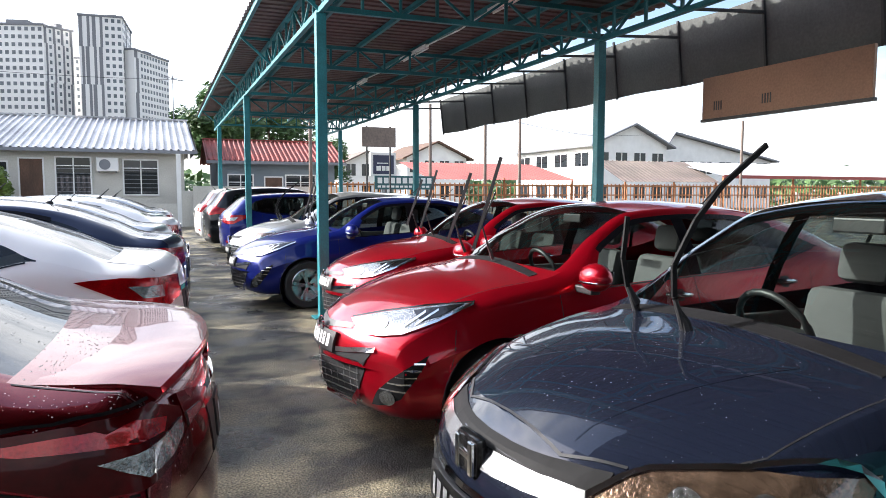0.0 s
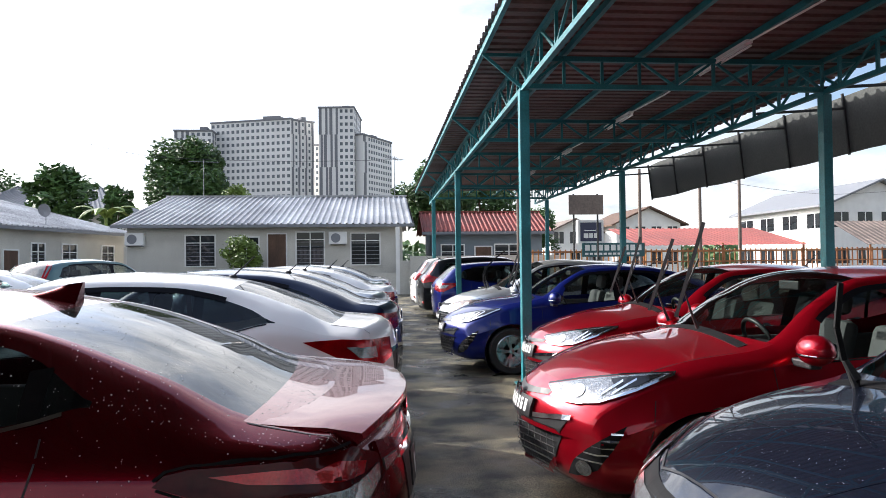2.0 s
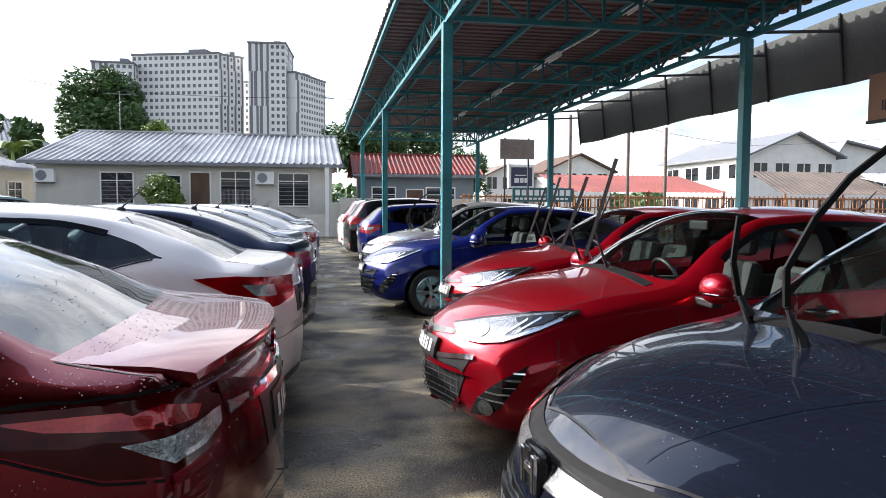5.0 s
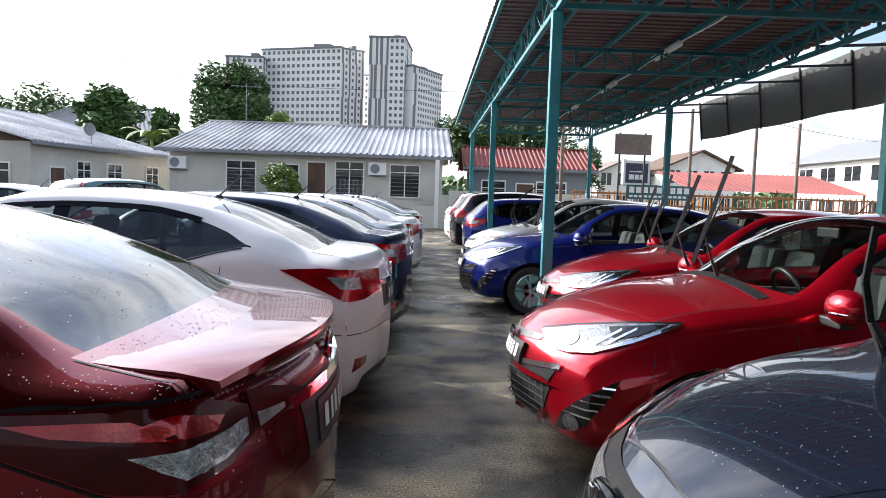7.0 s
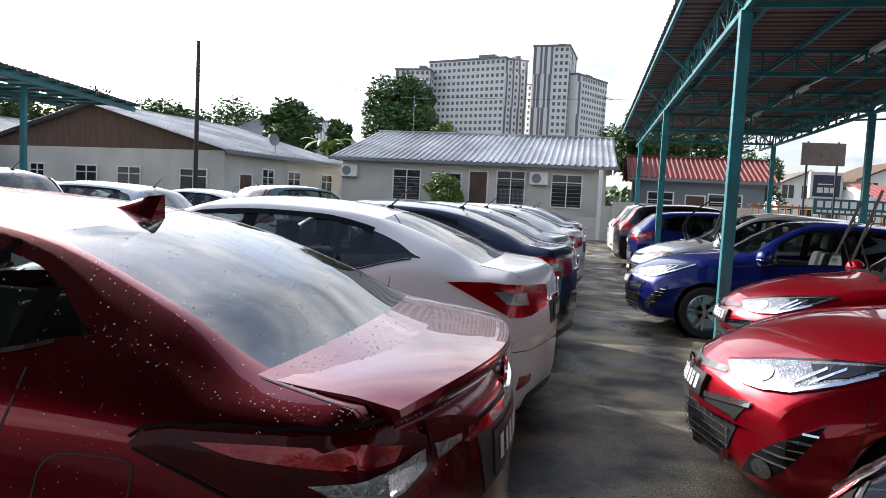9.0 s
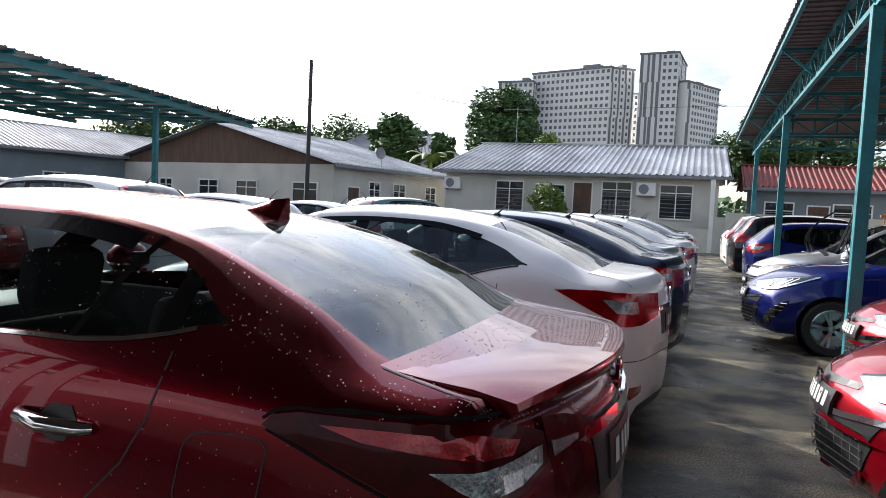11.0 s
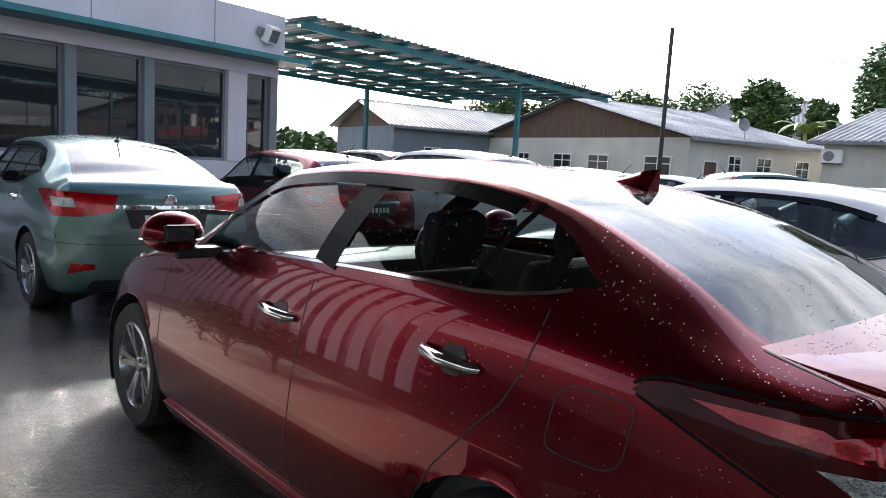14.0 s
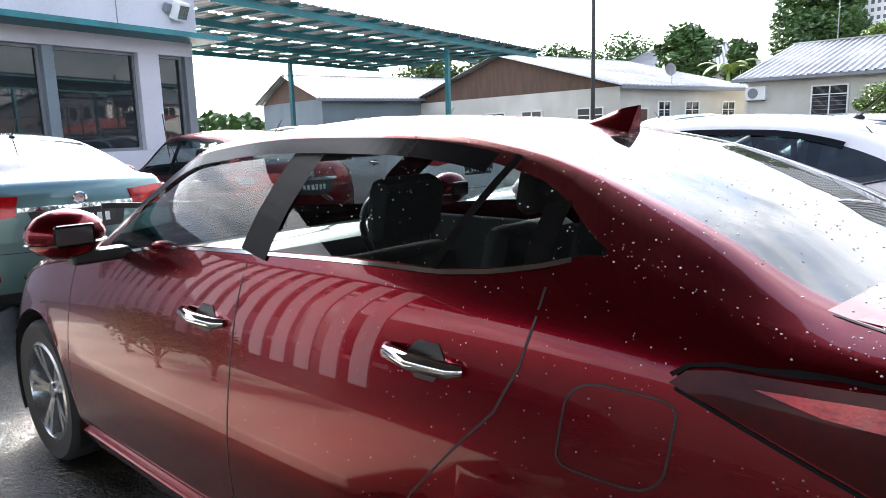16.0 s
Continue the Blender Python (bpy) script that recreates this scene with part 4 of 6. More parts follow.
            part("brake_lens", sh.patch([(0.40, 0.86, 0.955), (0.28, 0.83, 0.952), (0.06, 0.70, 0.93), (0.02, 0.44, 0.92), (0.02, 0.44, 0.865), (0.10, 0.74, 0.85), (0.30, 0.84, 0.865)], 140, 0.016, sgn, 0.03), LAMP_RED, tl, "bright red lens", 50)
            part("reversing_lens", sh.patch([(0.30, 0.84, 0.83), (0.10, 0.74, 0.838), (0.03, 0.50, 0.85), (0.03, 0.50, 0.82), (0.10, 0.74, 0.785), (0.22, 0.82, 0.782)], 140, 0.016, sgn, 0.03), LAMP_CLEAR, tl, "clear ribbed lens", 50)
            bm = bmesh.new()
            sh.seam(bm, [(0.60, 0.86, 0.97), (0.50, 0.86, 0.99), (0.32, 0.84, 0.984), (0.10, 0.74, 0.966)], 140, 0.003, 0.011, sgn)
            part("lamp_strip", bm, GLOSSBLACK, tl)
        if not wide:
            hl = [(L - 0.14, 0.25, 0.725), (L - 0.15, 0.36, 0.690), (L - 0.165, 0.45, 0.674), (L - 0.24, 0.57, 0.676), (L - 0.33, 0.665, 0.694), (L - 0.50, 0.745, 0.765), (L - 0.71, 0.76, 0.852), (L - 0.60, 0.69, 0.845), (L - 0.49, 0.615, 0.825), (L - 0.28, 0.44, 0.778)]
            o_ = part("headlamp", sh.patch(hl, 42, 0.010, sgn, 0.022), LAMP_CLEAR, ob, "clear headlamp with bright reflector", 60)
            bm = bmesh.new()
            sh.seam(bm, [(L - 0.15, 0.36, 0.688), (L - 0.165, 0.45, 0.672), (L - 0.24, 0.57, 0.674), (L - 0.33, 0.665, 0.692), (L - 0.50, 0.745, 0.763), (L - 0.71, 0.76, 0.850)], 42, 0.014, 0.014, sgn)
            part("lamp_strip", bm, CHROME, o_, "chrome lower strip")
            bm = bmesh.new()
            sh.seam(bm, [(L - 0.14, 0.25, 0.733), (L - 0.28, 0.44, 0.786), (L - 0.49, 0.615, 0.833), (L - 0.71, 0.76, 0.860)], 42, 0.008, 0.008, sgn)
            part("lamp_edge", bm, GLOSSBLACK, o_)
            part("lamp_bezel", sh.patch([(L - 0.40, 0.60, 0.800), (L - 0.49, 0.635, 0.817), (L - 0.66, 0.74, 0.846), (L - 0.52, 0.735, 0.785), (L - 0.42, 0.69, 0.755)], 42, 0.0135, sgn, 0.022, 0.006), GLOSSBLACK, o_, "dark outer bezel")
            for q0, q1 in (((L - 0.37, 0.62, 0.725), (L - 0.46, 0.66, 0.800)), ((L - 0.42, 0.66, 0.735), (L - 0.52, 0.70, 0.812))):
                bm = bmesh.new()
                sh.seam(bm, [q0, q1], 42, 0.012, 0.0165, sgn)
                part("light_guide", bm, CHROME, o_)
            ring = [(L - 0.25 - 0.030 * math.cos(t), 0.50 + 0.045 * math.cos(t), 0.725 + 0.032 * math.sin(t)) for t in np.linspace(0, 2 * math.pi, 17)[:-1]]
            part("projector", sh.patch(ring, 42, 0.0150, sgn, 0.02, 0.006), CHROME, o_, "round projector lens", 60)
            # fog lamp niche with slats
            fog = [(L - 0.44, 0.79, 0.588), (L - 0.405, 0.79, 0.525), (L - 0.35, 0.775, 0.44), (L - 0.28, 0.745, 0.338), (L - 0.23, 0.64, 0.285), (L - 0.187, 0.515, 0.262), (L - 0.185, 0.56, 0.31), (L - 0.19, 0.61, 0.368), (L - 0.24, 0.69, 0.445), (L - 0.30, 0.765, 0.510)]
            fo = part("fog_lamp_niche", sh.patch(fog, 45, 0.004, sgn, 0.022), MATTBLACK, ob)
            for z in (0.385, 0.425, 0.465, 0.505, 0.54):
                k, j = (z - 0.368) / 0.22, (z - 0.338) / 0.187
                bm = bmesh.new()
                sh.seam(bm, [(L - 0.19 - 0.25 * k, 0.61 + 0.17 * k, z), (L - 0.28 - 0.125 * j, 0.745 + 0.045 * j, z)], 45, 0.009, 0.014, sgn)
                part("slat", bm, CHROME, fo)
            ring = [(L - 0.235 - 0.035 * math.cos(t), 0.665 + 0.042 * math.cos(t), 0.335 + 0.042 * math.sin(t)) for t in np.linspace(0, 2 * math.pi, 17)[:-1]]
            part("fog_lamp", sh.patch(ring, 45, 0.014, sgn, 0.02), LAMP_CLEAR, fo, "round fog lamp", 60)
    # front: grille, badge, plate
    g = [(L, -0.46, 0.50), (L, 0.46, 0.50), (L, 0.52, 0.34), (L, 0.40, 0.235), (L, -0.40, 0.235), (L, -0.52, 0.34)]
    wide = kind in ("suv", "compact")
    up = {"suv": 0.22, "compact": 0.10}.get(kind, 0.0)
    g = [(u, y, z + up) for u, y, z in g]
    if not wide:
        g = [(L, -0.56, 0.577), (L, -0.30, 0.535), (L, 0, 0.515), (L, 0.30, 0.535), (L, 0.56, 0.577), (L, 0.42, 0.335), (L, 0.30, 0.24), (L, -0.30, 0.24), (L, -0.42, 0.335)]
    gr = part("grille", sh.patch(g, 0, 0.006, step=0.05), BLACK, ob)
    bm = bmesh.new()
    for z in (0.27, 0.31, 0.35, 0.39, 0.43, 0.47):
        sh.seam(bm, [(L, -0.44, z + up), (L, 0, z + up), (L, 0.44, z + up)], 0, 0.012 if wide else 0.007, 0.018)
    for k in range(0 if wide else 13):
        sh.seam(bm, [(L, -0.42 + k * 0.07, 0.26), (L, -0.42 + k * 0.07, 0.52)], 0, 0.005, 0.015)
    part("grille_insert", bm, ALLOY if not wide else CHROME, gr)
    bm = bmesh.new()
    sh.seam(bm, [(L, -0.44, 0.33 + up), (L, -0.31, 0.23 + up), (L, 0.0, 0.222 + up), (L, 0.31, 0.23 + up), (L, 0.44, 0.33 + up)], 0, 0.03, 0.022)
    part("grille_surround", bm, CHROME if wide else lac, gr)
    bm = bmesh.new()
    if wide:
        sh.seam(bm, [(L, -0.52, 0.625 if kind == "compact" else 0.765), (L, 0.52, 0.625 if kind == "compact" else 0.765)], 0, 0.02, 0.014)
    else:
        for sg in (-1, 1):
            sh.seam(bm, [(L, 0.22 * sg, 0.545), (L, 0.36 * sg, 0.562), (L, 0.58 * sg, 0.592)], 0, 0.026, 0.014)
            if sg < 0:
                part("grille_trim", bm, CHROME, gr)
                bm = bmesh.new()
    part("grille_trim", bm, CHROME, gr)
    zt = {"suv": 0.80, "compact": 0.715}.get(kind, 0.62)
    if wide:
        if kind == "compact":
            part("nose_mesh", sh.patch([(L, -0.44, 0.79), (L, -0.2, 0.778), (L, 0.2, 0.778), (L, 0.44, 0.79), (L, 0.46, 0.70), (L, -0.46, 0.70)], 0, 0.003, step=0.025), MATTBLACK, gr, "dark mesh under the bonnet edge")
            for sg in (False, True):
                cb = bmesh.new()
                sh.seam(cb, [(L - 0.17, 0.0, 0.79), (L - 0.17, 0.287, 0.79), (L - 0.26, 0.456, 0.80)], 999, 0.008, 0.003, sg)
                part("panel_gap", cb, BLACK, ob)
        bm = sh.patch([(L, -0.44, zt + 0.030), (L, 0.44, zt + 0.030), (L, 0.46, zt - 0.012), (L, 0.0, zt - 0.028), (L, -0.46, zt - 0.012)], 0, 0.006, step=0.025) if kind == "compact" else sh.patch([(L, -0.60, zt + 0.030), (L, 0.60, zt + 0.030), (L, 0.54, zt - 0.02), (L, 0.0, zt - 0.05), (L, -0.54, zt - 0.02)], 0, 0.006)
        for sg in (False, True):
            cb = bmesh.new()
            sh.seam(cb, [(3.06, 0.44, 1.0), (3.35, 0.345, 0.95), (3.643, 0.275, 0.85), (3.75, 0.285, 0.80)] if kind == "compact" else [(spec["screen"][1] + 0.14, 0.52, 1.0), (L - 0.55, 0.46, 0.95), (L - 0.16, 0.33, 0.8)], 999, 0.005, 0.0015, sg)
            part("bonnet_crease", cb, lac, ob)
    else:
        bm = sh.patch([(L, -0.33, 0.708), (L, 0, 0.690), (L, 0.33, 0.708), (L, 0.33, 0.680), (L, 0, 0.650), (L, -0.33, 0.680)], 0, 0.004)
    part("upper_grille", bm, BLACK if not wide else (ALLOY if kind == "compact" else CHROME), gr)
    p, nrm = sh.drop(Vector((1, 0, 0)), Vector((h, 0, zt)), 0.02)
    bm = bmesh.new()
    if wide:
        box(bm, (p.x - 0.03, -0.075, zt - 0.07), (p.x + 0.012, 0.075, zt + 0.065), 0.02)
        bd = part("badge", bm, GLOSSBLACK, ob, "", 40)
        for lo, hi in (((p.x, -0.058, zt - 0.055), (p.x + 0.022, -0.032, zt + 0.05)), ((p.x, 0.032, zt - 0.055), (p.x + 0.022, 0.058, zt + 0.05)), ((p.x, -0.032, zt - 0.012), (p.x + 0.02, 0.032, zt + 0.012))):
            part("badge_bar", boxes((lo, hi), bevel=0.004), CHROME, bd)
    else:
        lathe(bm, [(0.055, 0.0), (0.062, 0.012), (0.050, 0.016), (0.042, 0.004), (0.0001, 0.002)], 24)
        part("badge", bm, CHROME, ob, "", 40, Matrix.Translation((p.x - 0.012, 0, zt + 0.03)) @ pose(0, 0, 0, 0, 0, -90))
    p, nrm = sh.drop(Vector((1, 0, 0)), Vector((h, 0, 0.44 + up)), 0.03)
    zp = 0.45 + up if wide else 0.585
    pl = part("number_plate", sh.patch([(L, -0.25, zp - 0.055), (L, 0.25, zp - 0.055), (L, 0.25, zp + 0.055), (L, -0.25, zp + 0.055)], 0, 0.026), PLATE, ob)
    bm = bmesh.new()
    for k in range(7):
        sh.seam(bm, [(L, -0.18 + k * 0.06, zp - 0.032), (L, -0.18 + k * 0.06, zp + 0.032)], 0, 0.036, 0.029)
    part("plate_lettering", bm, BARS, pl)
    # rear plate, badge
    zr_ = 0.86 if kind in ("suv", "saloon") else 0.80
    part("plate_recess", sh.patch([(0, 0.34, zr_ + 0.06), (0, -0.34, zr_ + 0.06), (0, -0.30, zr_ - 0.09), (0, 0.30, zr_ - 0.09)], 180, 0.003), BLACK, ob)
    p, nrm = sh.drop(Vector((-1, 0, 0)), Vector((-h, 0, zr_ - 0.01)), 0.012)
    pl = part("number_plate", sh.patch([(0, 0.24, zr_ + 0.04), (0, -0.24, zr_ + 0.04), (0, -0.24, zr_ - 0.07), (0, 0.24, zr_ - 0.07)], 180, 0.009), PLATE, ob)
    bm = bmesh.new()
    for k in range(7):
        sh.seam(bm, [(0, -0.18 + k * 0.06, zr_ - 0.045), (0, -0.18 + k * 0.06, zr_ + 0.018)], 180, 0.036, 0.0115)
    part("plate_lettering", bm, BARS, pl)
    bm = sh.patch([(0, 0.40, zr_ + 0.095), (0, -0.40, zr_ + 0.095), (0, -0.40, zr_ + 0.065), (0, 0.40, zr_ + 0.065)], 180, 0.012)
    part("chrome_garnish", bm, CHROME, ob)
    p, nrm = sh.drop(Vector((-1, 0, 0)), Vector((-h, 0, zr_ + 0.135)), 0.01)
    bm = bmesh.new()
    lathe(bm, [(0.045, 0.0), (0.050, 0.010), (0.040, 0.013), (0.034, 0.003), (0.0001, 0.002)], 24)
    part("badge", bm, CHROME, ob, "", 40, Matrix.Translation((p.x + 0.008, 0, zr_ + 0.135)) @ pose(0, 0, 0, 0, 0, 90))
    for sg in (False, True):
        part("bumper_reflector", sh.patch([(0.10, 0.74, 0.44), (0.05, 0.58, 0.43), (0.05, 0.58, 0.39), (0.12, 0.76, 0.36)], 150, 0.006, sg, 0.04), LAMP_RED, ob)
        bm = bmesh.new()
        sh.seam(bm, [(0.55, 0.86, 0.62), (0.20, 0.80, 0.60), (0.03, 0.55, 0.58), (0.0, 0.0, 0.58)], 140, 0.006, 0.002, sg)
        part("panel_gap", bm, BLACK, ob)
    part("lower_valance", sh.patch([(0, 0.55, 0.30), (0, -0.55, 0.30), (0, -0.60, 0.215), (0, 0.60, 0.215)], 180, 0.006), BLACK, ob)
    # wheels and arches
    for u in spec["axles"]:
        for sgn in (1, -1):
            y = sgn * (spec["hw"](u) - 0.115)
            wheel_parts(ob, u - h, y, spec["wheel"], spec["wheel"], sgn, rim)
            bm = bmesh.new()
            r = spec["wheel"] + 0.055
            ring = [(r * math.cos(a), r * math.sin(a)) for a in np.linspace(-0.45, math.pi + 0.45, 22)]
            y0, y1 = sgn * 0.42, sgn * (spec["hw"](u) - 0.02)
            va = [bm.verts.new((u - h + c, y0, spec["wheel"] + s_)) for c, s_ in ring]
            vb = [bm.verts.new((u - h + c, y1, spec["wheel"] + s_)) for c, s_ in ring]
            for i in range(len(ring) - 1):
                bm.faces.new((va[i], va[i + 1], vb[i + 1], vb[i]))
            bm.faces.new(va)
            part("wheel_arch", bm, BLACK, ob)
    # wipers
    us, zs = spec["screen"][1], spec["zc"](spec["screen"][1])
    for y0, ln in ((-0.50, 0.50), (0.10, 0.62)):
        if kind == "compact" and wipers == "up":
            pts = [(2.956, -0.424, 1.02), (3.00, -0.42, 1.12), (3.025, -0.42, 1.24), (3.00, -0.43, 1.40)] if y0 < 0 else [(3.059, -0.031, 1.02), (3.105, -0.03, 1.14), (3.11, -0.03, 1.25), (3.02, -0.03, 1.40), (2.91, -0.03, 1.52), (2.71, -0.03, 1.665)]
            pts = [Vector((u - h, y, z)) for u, y, z in pts]
            bm = bmesh.new()
            tube(bm, [pts[0] + Vector((-0.02, 0, -0.03)), pts[0] + Vector((0, 0, 0.03)), pts[1]], [0.024, 0.020, 0.012], 8)
            tube(bm, pts, [0.013] + [0.009] * (len(pts) - 2) + [0.005], 8)
            wi = part("wiper_arm", bm, BLACK, ob, "wiper arm raised off the glass", 40)
            bm = bmesh.new()
            for p_, q_ in zip(pts[1:], pts[2:]):
                beam(bm, p_ + Vector((0.010, 0.010, 0)), q_ + Vector((0.010, 0.010, 0)), 0.010, 0.020)
            part("wiper_blade", bm, MATTBLACK, wi)
            continue
        bm = bmesh.new()
        b0 = Vector((us - h + 0.02 - 0.18 * (y0 / 0.86) ** 2 + 0.03, y0, zs + 0.005))
        if wipers == "up":
            el = b0 + Vector((0.10, 0.03, 0.24))
            tip = b0 + Vector((0.03, 0.09, 0.24 + ln * 0.35))
            bl0, bl1 = el + Vector((0.06, 0.0, -0.16)), el + Vector((-0.08, 0.12, ln * 0.72))
            tube(bm, [b0, b0 + Vector((0.045, 0.01, 0.10)), el, tip], [0.013, 0.008, 0.006, 0.005], 6)
        else:
            bl0, bl1 = b0 + Vector((-0.05, 0.08, 0.045)), b0 + Vector((-0.10, 0.08 + ln * 0.8, 0.085))
            tube(bm, [b0, b0 + Vector((-0.03, 0.10, 0.05)), (bl0 + bl1) / 2 + Vector((0, 0, 0.012))], [0.012, 0.007, 0.005], 6)
        wi = part("wiper_arm", bm, BLACK, ob, "wiper arm raised off the glass" if wipers == "up" else "", 40)
        bm = bmesh.new()
        beam(bm, bl0, bl1, 0.010, 0.022)
        part("wiper_blade", bm, BLACK, wi)
    bm = sh.patch([(us + 0.045, 0.60, zs), (us + 0.045, -0.60, zs), (us - 0.015, -0.60, zs), (us - 0.015, 0.60, zs)], 999, 0.003)
    part("cowl_panel", bm, MATTBLACK, ob)
    # aerial
    ur = spec["glass"][1] + (0.05 if aerial == "fin" else 0.12)
    zr0 = spec["zc"](ur)
    if aerial == "fin":
        bm = bmesh.new()
        prof = [(-0.02, 0.0, 0.036), (0.03, 0.0, 0.037), (0.12, 0.0, 0.032), (0.22, 0.0, 0.012)]
        top = [(-0.035, 0.066, 0.007), (0.01, 0.060, 0.009), (0.08, 0.036, 0.009), (0.19, 0.012, 0.004)]
        lo_l = [bm.verts.new((ur - h + x, w, zr0 - 0.01 + 0.05 * max(x, 0))) for x, z, w in prof]
        lo_r = [bm.verts.new((ur - h + x, -w, zr0 - 0.01 + 0.05 * max(x, 0))) for x, z, w in prof]
        tp = [bm.verts.new((ur - h + x, w, zr0 + z)) for x, z, w in top]
        tq = [bm.verts.new((ur - h + x, -w, zr0 + z)) for x, z, w in top]
        for i in range(3):
            for a, b in ((lo_l, tp), (tp, tq), (tq, lo_r)):
                bm.faces.new((a[i], a[i + 1], b[i + 1], b[i]))
        bm.faces.new((lo_l[0], tp[0], tq[0], lo_r[0])); bm.faces.new((lo_l[3], lo_r[3], tq[3], tp[3]))
        bmesh.ops.subdivide_edges(bm, edges=bm.edges, cuts=2, smooth=0.6, use_grid_fill=True)
        bmesh.ops.recalc_face_normals(bm, faces=bm.faces)
        part("fin_aerial", bm, lac, ob, "shark fin aerial", 60)
    else:
        bm = bmesh.new()
        ellipsoid(bm, (ur - h, 0, zr0 + 0.004), (0.035, 0.022, 0.02), 10, 6)
        tube(bm, [(ur - h, 0, zr0 + 0.01), (ur - h - 0.16, 0, zr0 + 0.16)], [0.007, 0.004], 6)
        part("rod_aerial", bm, BLACK, ob, "", 50)
    if saloon:
        bm = bmesh.new()
        prev = None
        for k in range(25):
            y = -0.64 + 1.28 * k / 24
            x0 = 0.045 + 0.27 * (y / 0.86) ** 2
            hgt = 0.032 * (1 - abs(y / 0.66) ** 4)
            skin = [sh.drop(Vector((0, 0, 1)), Vector((x0 + o_ - h, y, 1.1)), 0.0)[0].z for o_ in (0.30, 0.17, 0.07, 0.03)]
            ring = [bm.verts.new((x - h, y, z)) for x, z in ((x0 + 0.30, skin[0] - 0.006), (x0 + 0.17, skin[1] + 0.003), (x0 + 0.07, skin[2] + 0.008 + hgt * 0.35), (x0 - 0.02, skin[3] + 0.004 + hgt), (x0 - 0.025, skin[3] - 0.010 + hgt * 0.8), (x0 + 0.02, skin[3] - 0.05))]
            if prev:
                for i in range(6):
                    bm.faces.new((prev[i], ring[i], ring[(i + 1) % 6], prev[(i + 1) % 6]))
            if k in (0, 24):
                bm.faces.new(ring)
            prev = ring
        bmesh.ops.recalc_face_normals(bm, faces=bm.faces)
        part("boot_spoiler", bm, lac, ob, "low lip spoiler on the boot", 50)
        bm = bmesh.new()
        c = [(0.728 + dx, 0.86, 0.888 + dz_) for dx, dz_ in [(0.095 * math.copysign(abs(math.cos(t)) ** 0.45, math.cos(t)) - 0.02 * math.sin(t), 0.076 * math.copysign(abs(math.sin(t)) ** 0.45, math.sin(t))) for t in np.linspace(0, 2 * math.pi, 37)]]
        sh.seam(bm, c, 90, 0.004, 0.001)
        part("fuel_flap", bm, BLACK, ob, "thin outline of the fuel flap")
    # cabin
    if interior:
        z0 = 0.30 if kind != "suv" else 0.42
        cab = part("cabin_floor", boxes(((0.6 - h if kind in ("sedan", "saloon") else 0.5 - h, -0.66, z0), (spec["screen"][1] - 0.05 - h, 0.66, z0 + 0.06))), SEAT, ob)
        bm = bmesh.new()
        for y in (-0.735, 0.735):
            box(bm, (d[0] + 0.02 - h, y - 0.02, z0), (d[2] - 0.04 - h, y + 0.02, zb(2.0) - 0.03), 0.01)
        part("door_lining", bm, SEAT, cab)
        for x, y in ((d[1] + 0.28, 0.36), (d[1] + 0.28, -0.36), (d[0] + (0.42 if saloon else 0.24), 0.34), (d[0] + (0.42 if saloon else 0.24), -0.34)):
            seat(cab, x - h, y, z0 + 0.04)
        xd = spec["screen"][1] - 0.30 - h
        part("dashboard", boxes(((xd - 0.22, -0.70, z0 + 0.25), (xd + 0.24, 0.70, zb(3.0) - 0.0)), bevel=0.05), BLACK, cab, "", 40)
        bm = bmesh.new()
        ring = [(0.0, 0.185 * math.cos(a), 0.185 * math.sin(a)) for a in np.linspace(0, 2 * math.pi, 25)]
        tube(bm, ring, 0.017, 8, False)
        beam(bm, (0, -0.18, 0), (0, 0.18, 0), 0.03, 0.04)
        part("steering_wheel", bm, BLACK, cab, "", 50, pose(xd - 0.34, -0.36, zb(3.0) + 0.0, 0, 25, 0))
        bm = boxes(((xd - 0.36, -0.11, spec["zc"](spec["screen"][0]) - 0.13), (xd - 0.34, 0.11, spec["zc"](spec["screen"][0]) - 0.07)), bevel=0.008)
        part("inner_mirror", bm, BLACK, cab)
        if kind in ("sedan", "saloon"):
            part("parcel_shelf", boxes(((0.42 - h, -0.60, 1.015), (0.95 - h, 0.60, 1.03))), SEAT, cab)
    if drops:
        rnd = random.Random(7)
        bm = bmesh.new()
        n = 0
        while n < (420 if drops == "bonnet" else 3600):
            top = drops == "bonnet" or rnd.random() < 0.72
            if drops == "bonnet":
                p, nrm = sh.drop(Vector((0, 0, 1)), Vector((rnd.uniform(spec["screen"][1] + 0.1, L - 0.25) - h, rnd.gauss(0, 0.32), 1.0)), 0.0)
            elif top:
                u = rnd.choice((rnd.uniform(0.05, 0.42), rnd.uniform(1.1, 2.4), rnd.uniform(0.05, 0.42), rnd.uniform(0.42, 1.1)))
                p, nrm = sh.drop(Vector((0, 0, 1)), Vector((u - h, rnd.uniform(-0.72, 0.72), 1.1)), 0.0)
            else:
                p, nrm = sh.drop(Vector((0, 1, 0)), Vector((rnd.uniform(0.15, 3.0) - h, 0.8, rnd.uniform(0.88, 1.36) if rnd.random() < 0.8 else rnd.uniform(0.6, 0.9))), 0.0)
            r = rnd.uniform(0.0012, 0.0038) * (0.55 if drops == "bonnet" else 0.72 if top else 0.55)
            a = nrm.orthogonal().normalized()
            b = nrm.cross(a)
            base = [bm.verts.new(p + (a * math.cos(t) + b * math.sin(t)) * r) for t in (k * math.pi / 3 for k in range(6))]
            mid = [bm.verts.new(p + (a * math.cos(t) + b * math.sin(t)) * r * 0.62 + nrm * r * 0.42) for t in (k * math.pi / 3 for k in range(6))]
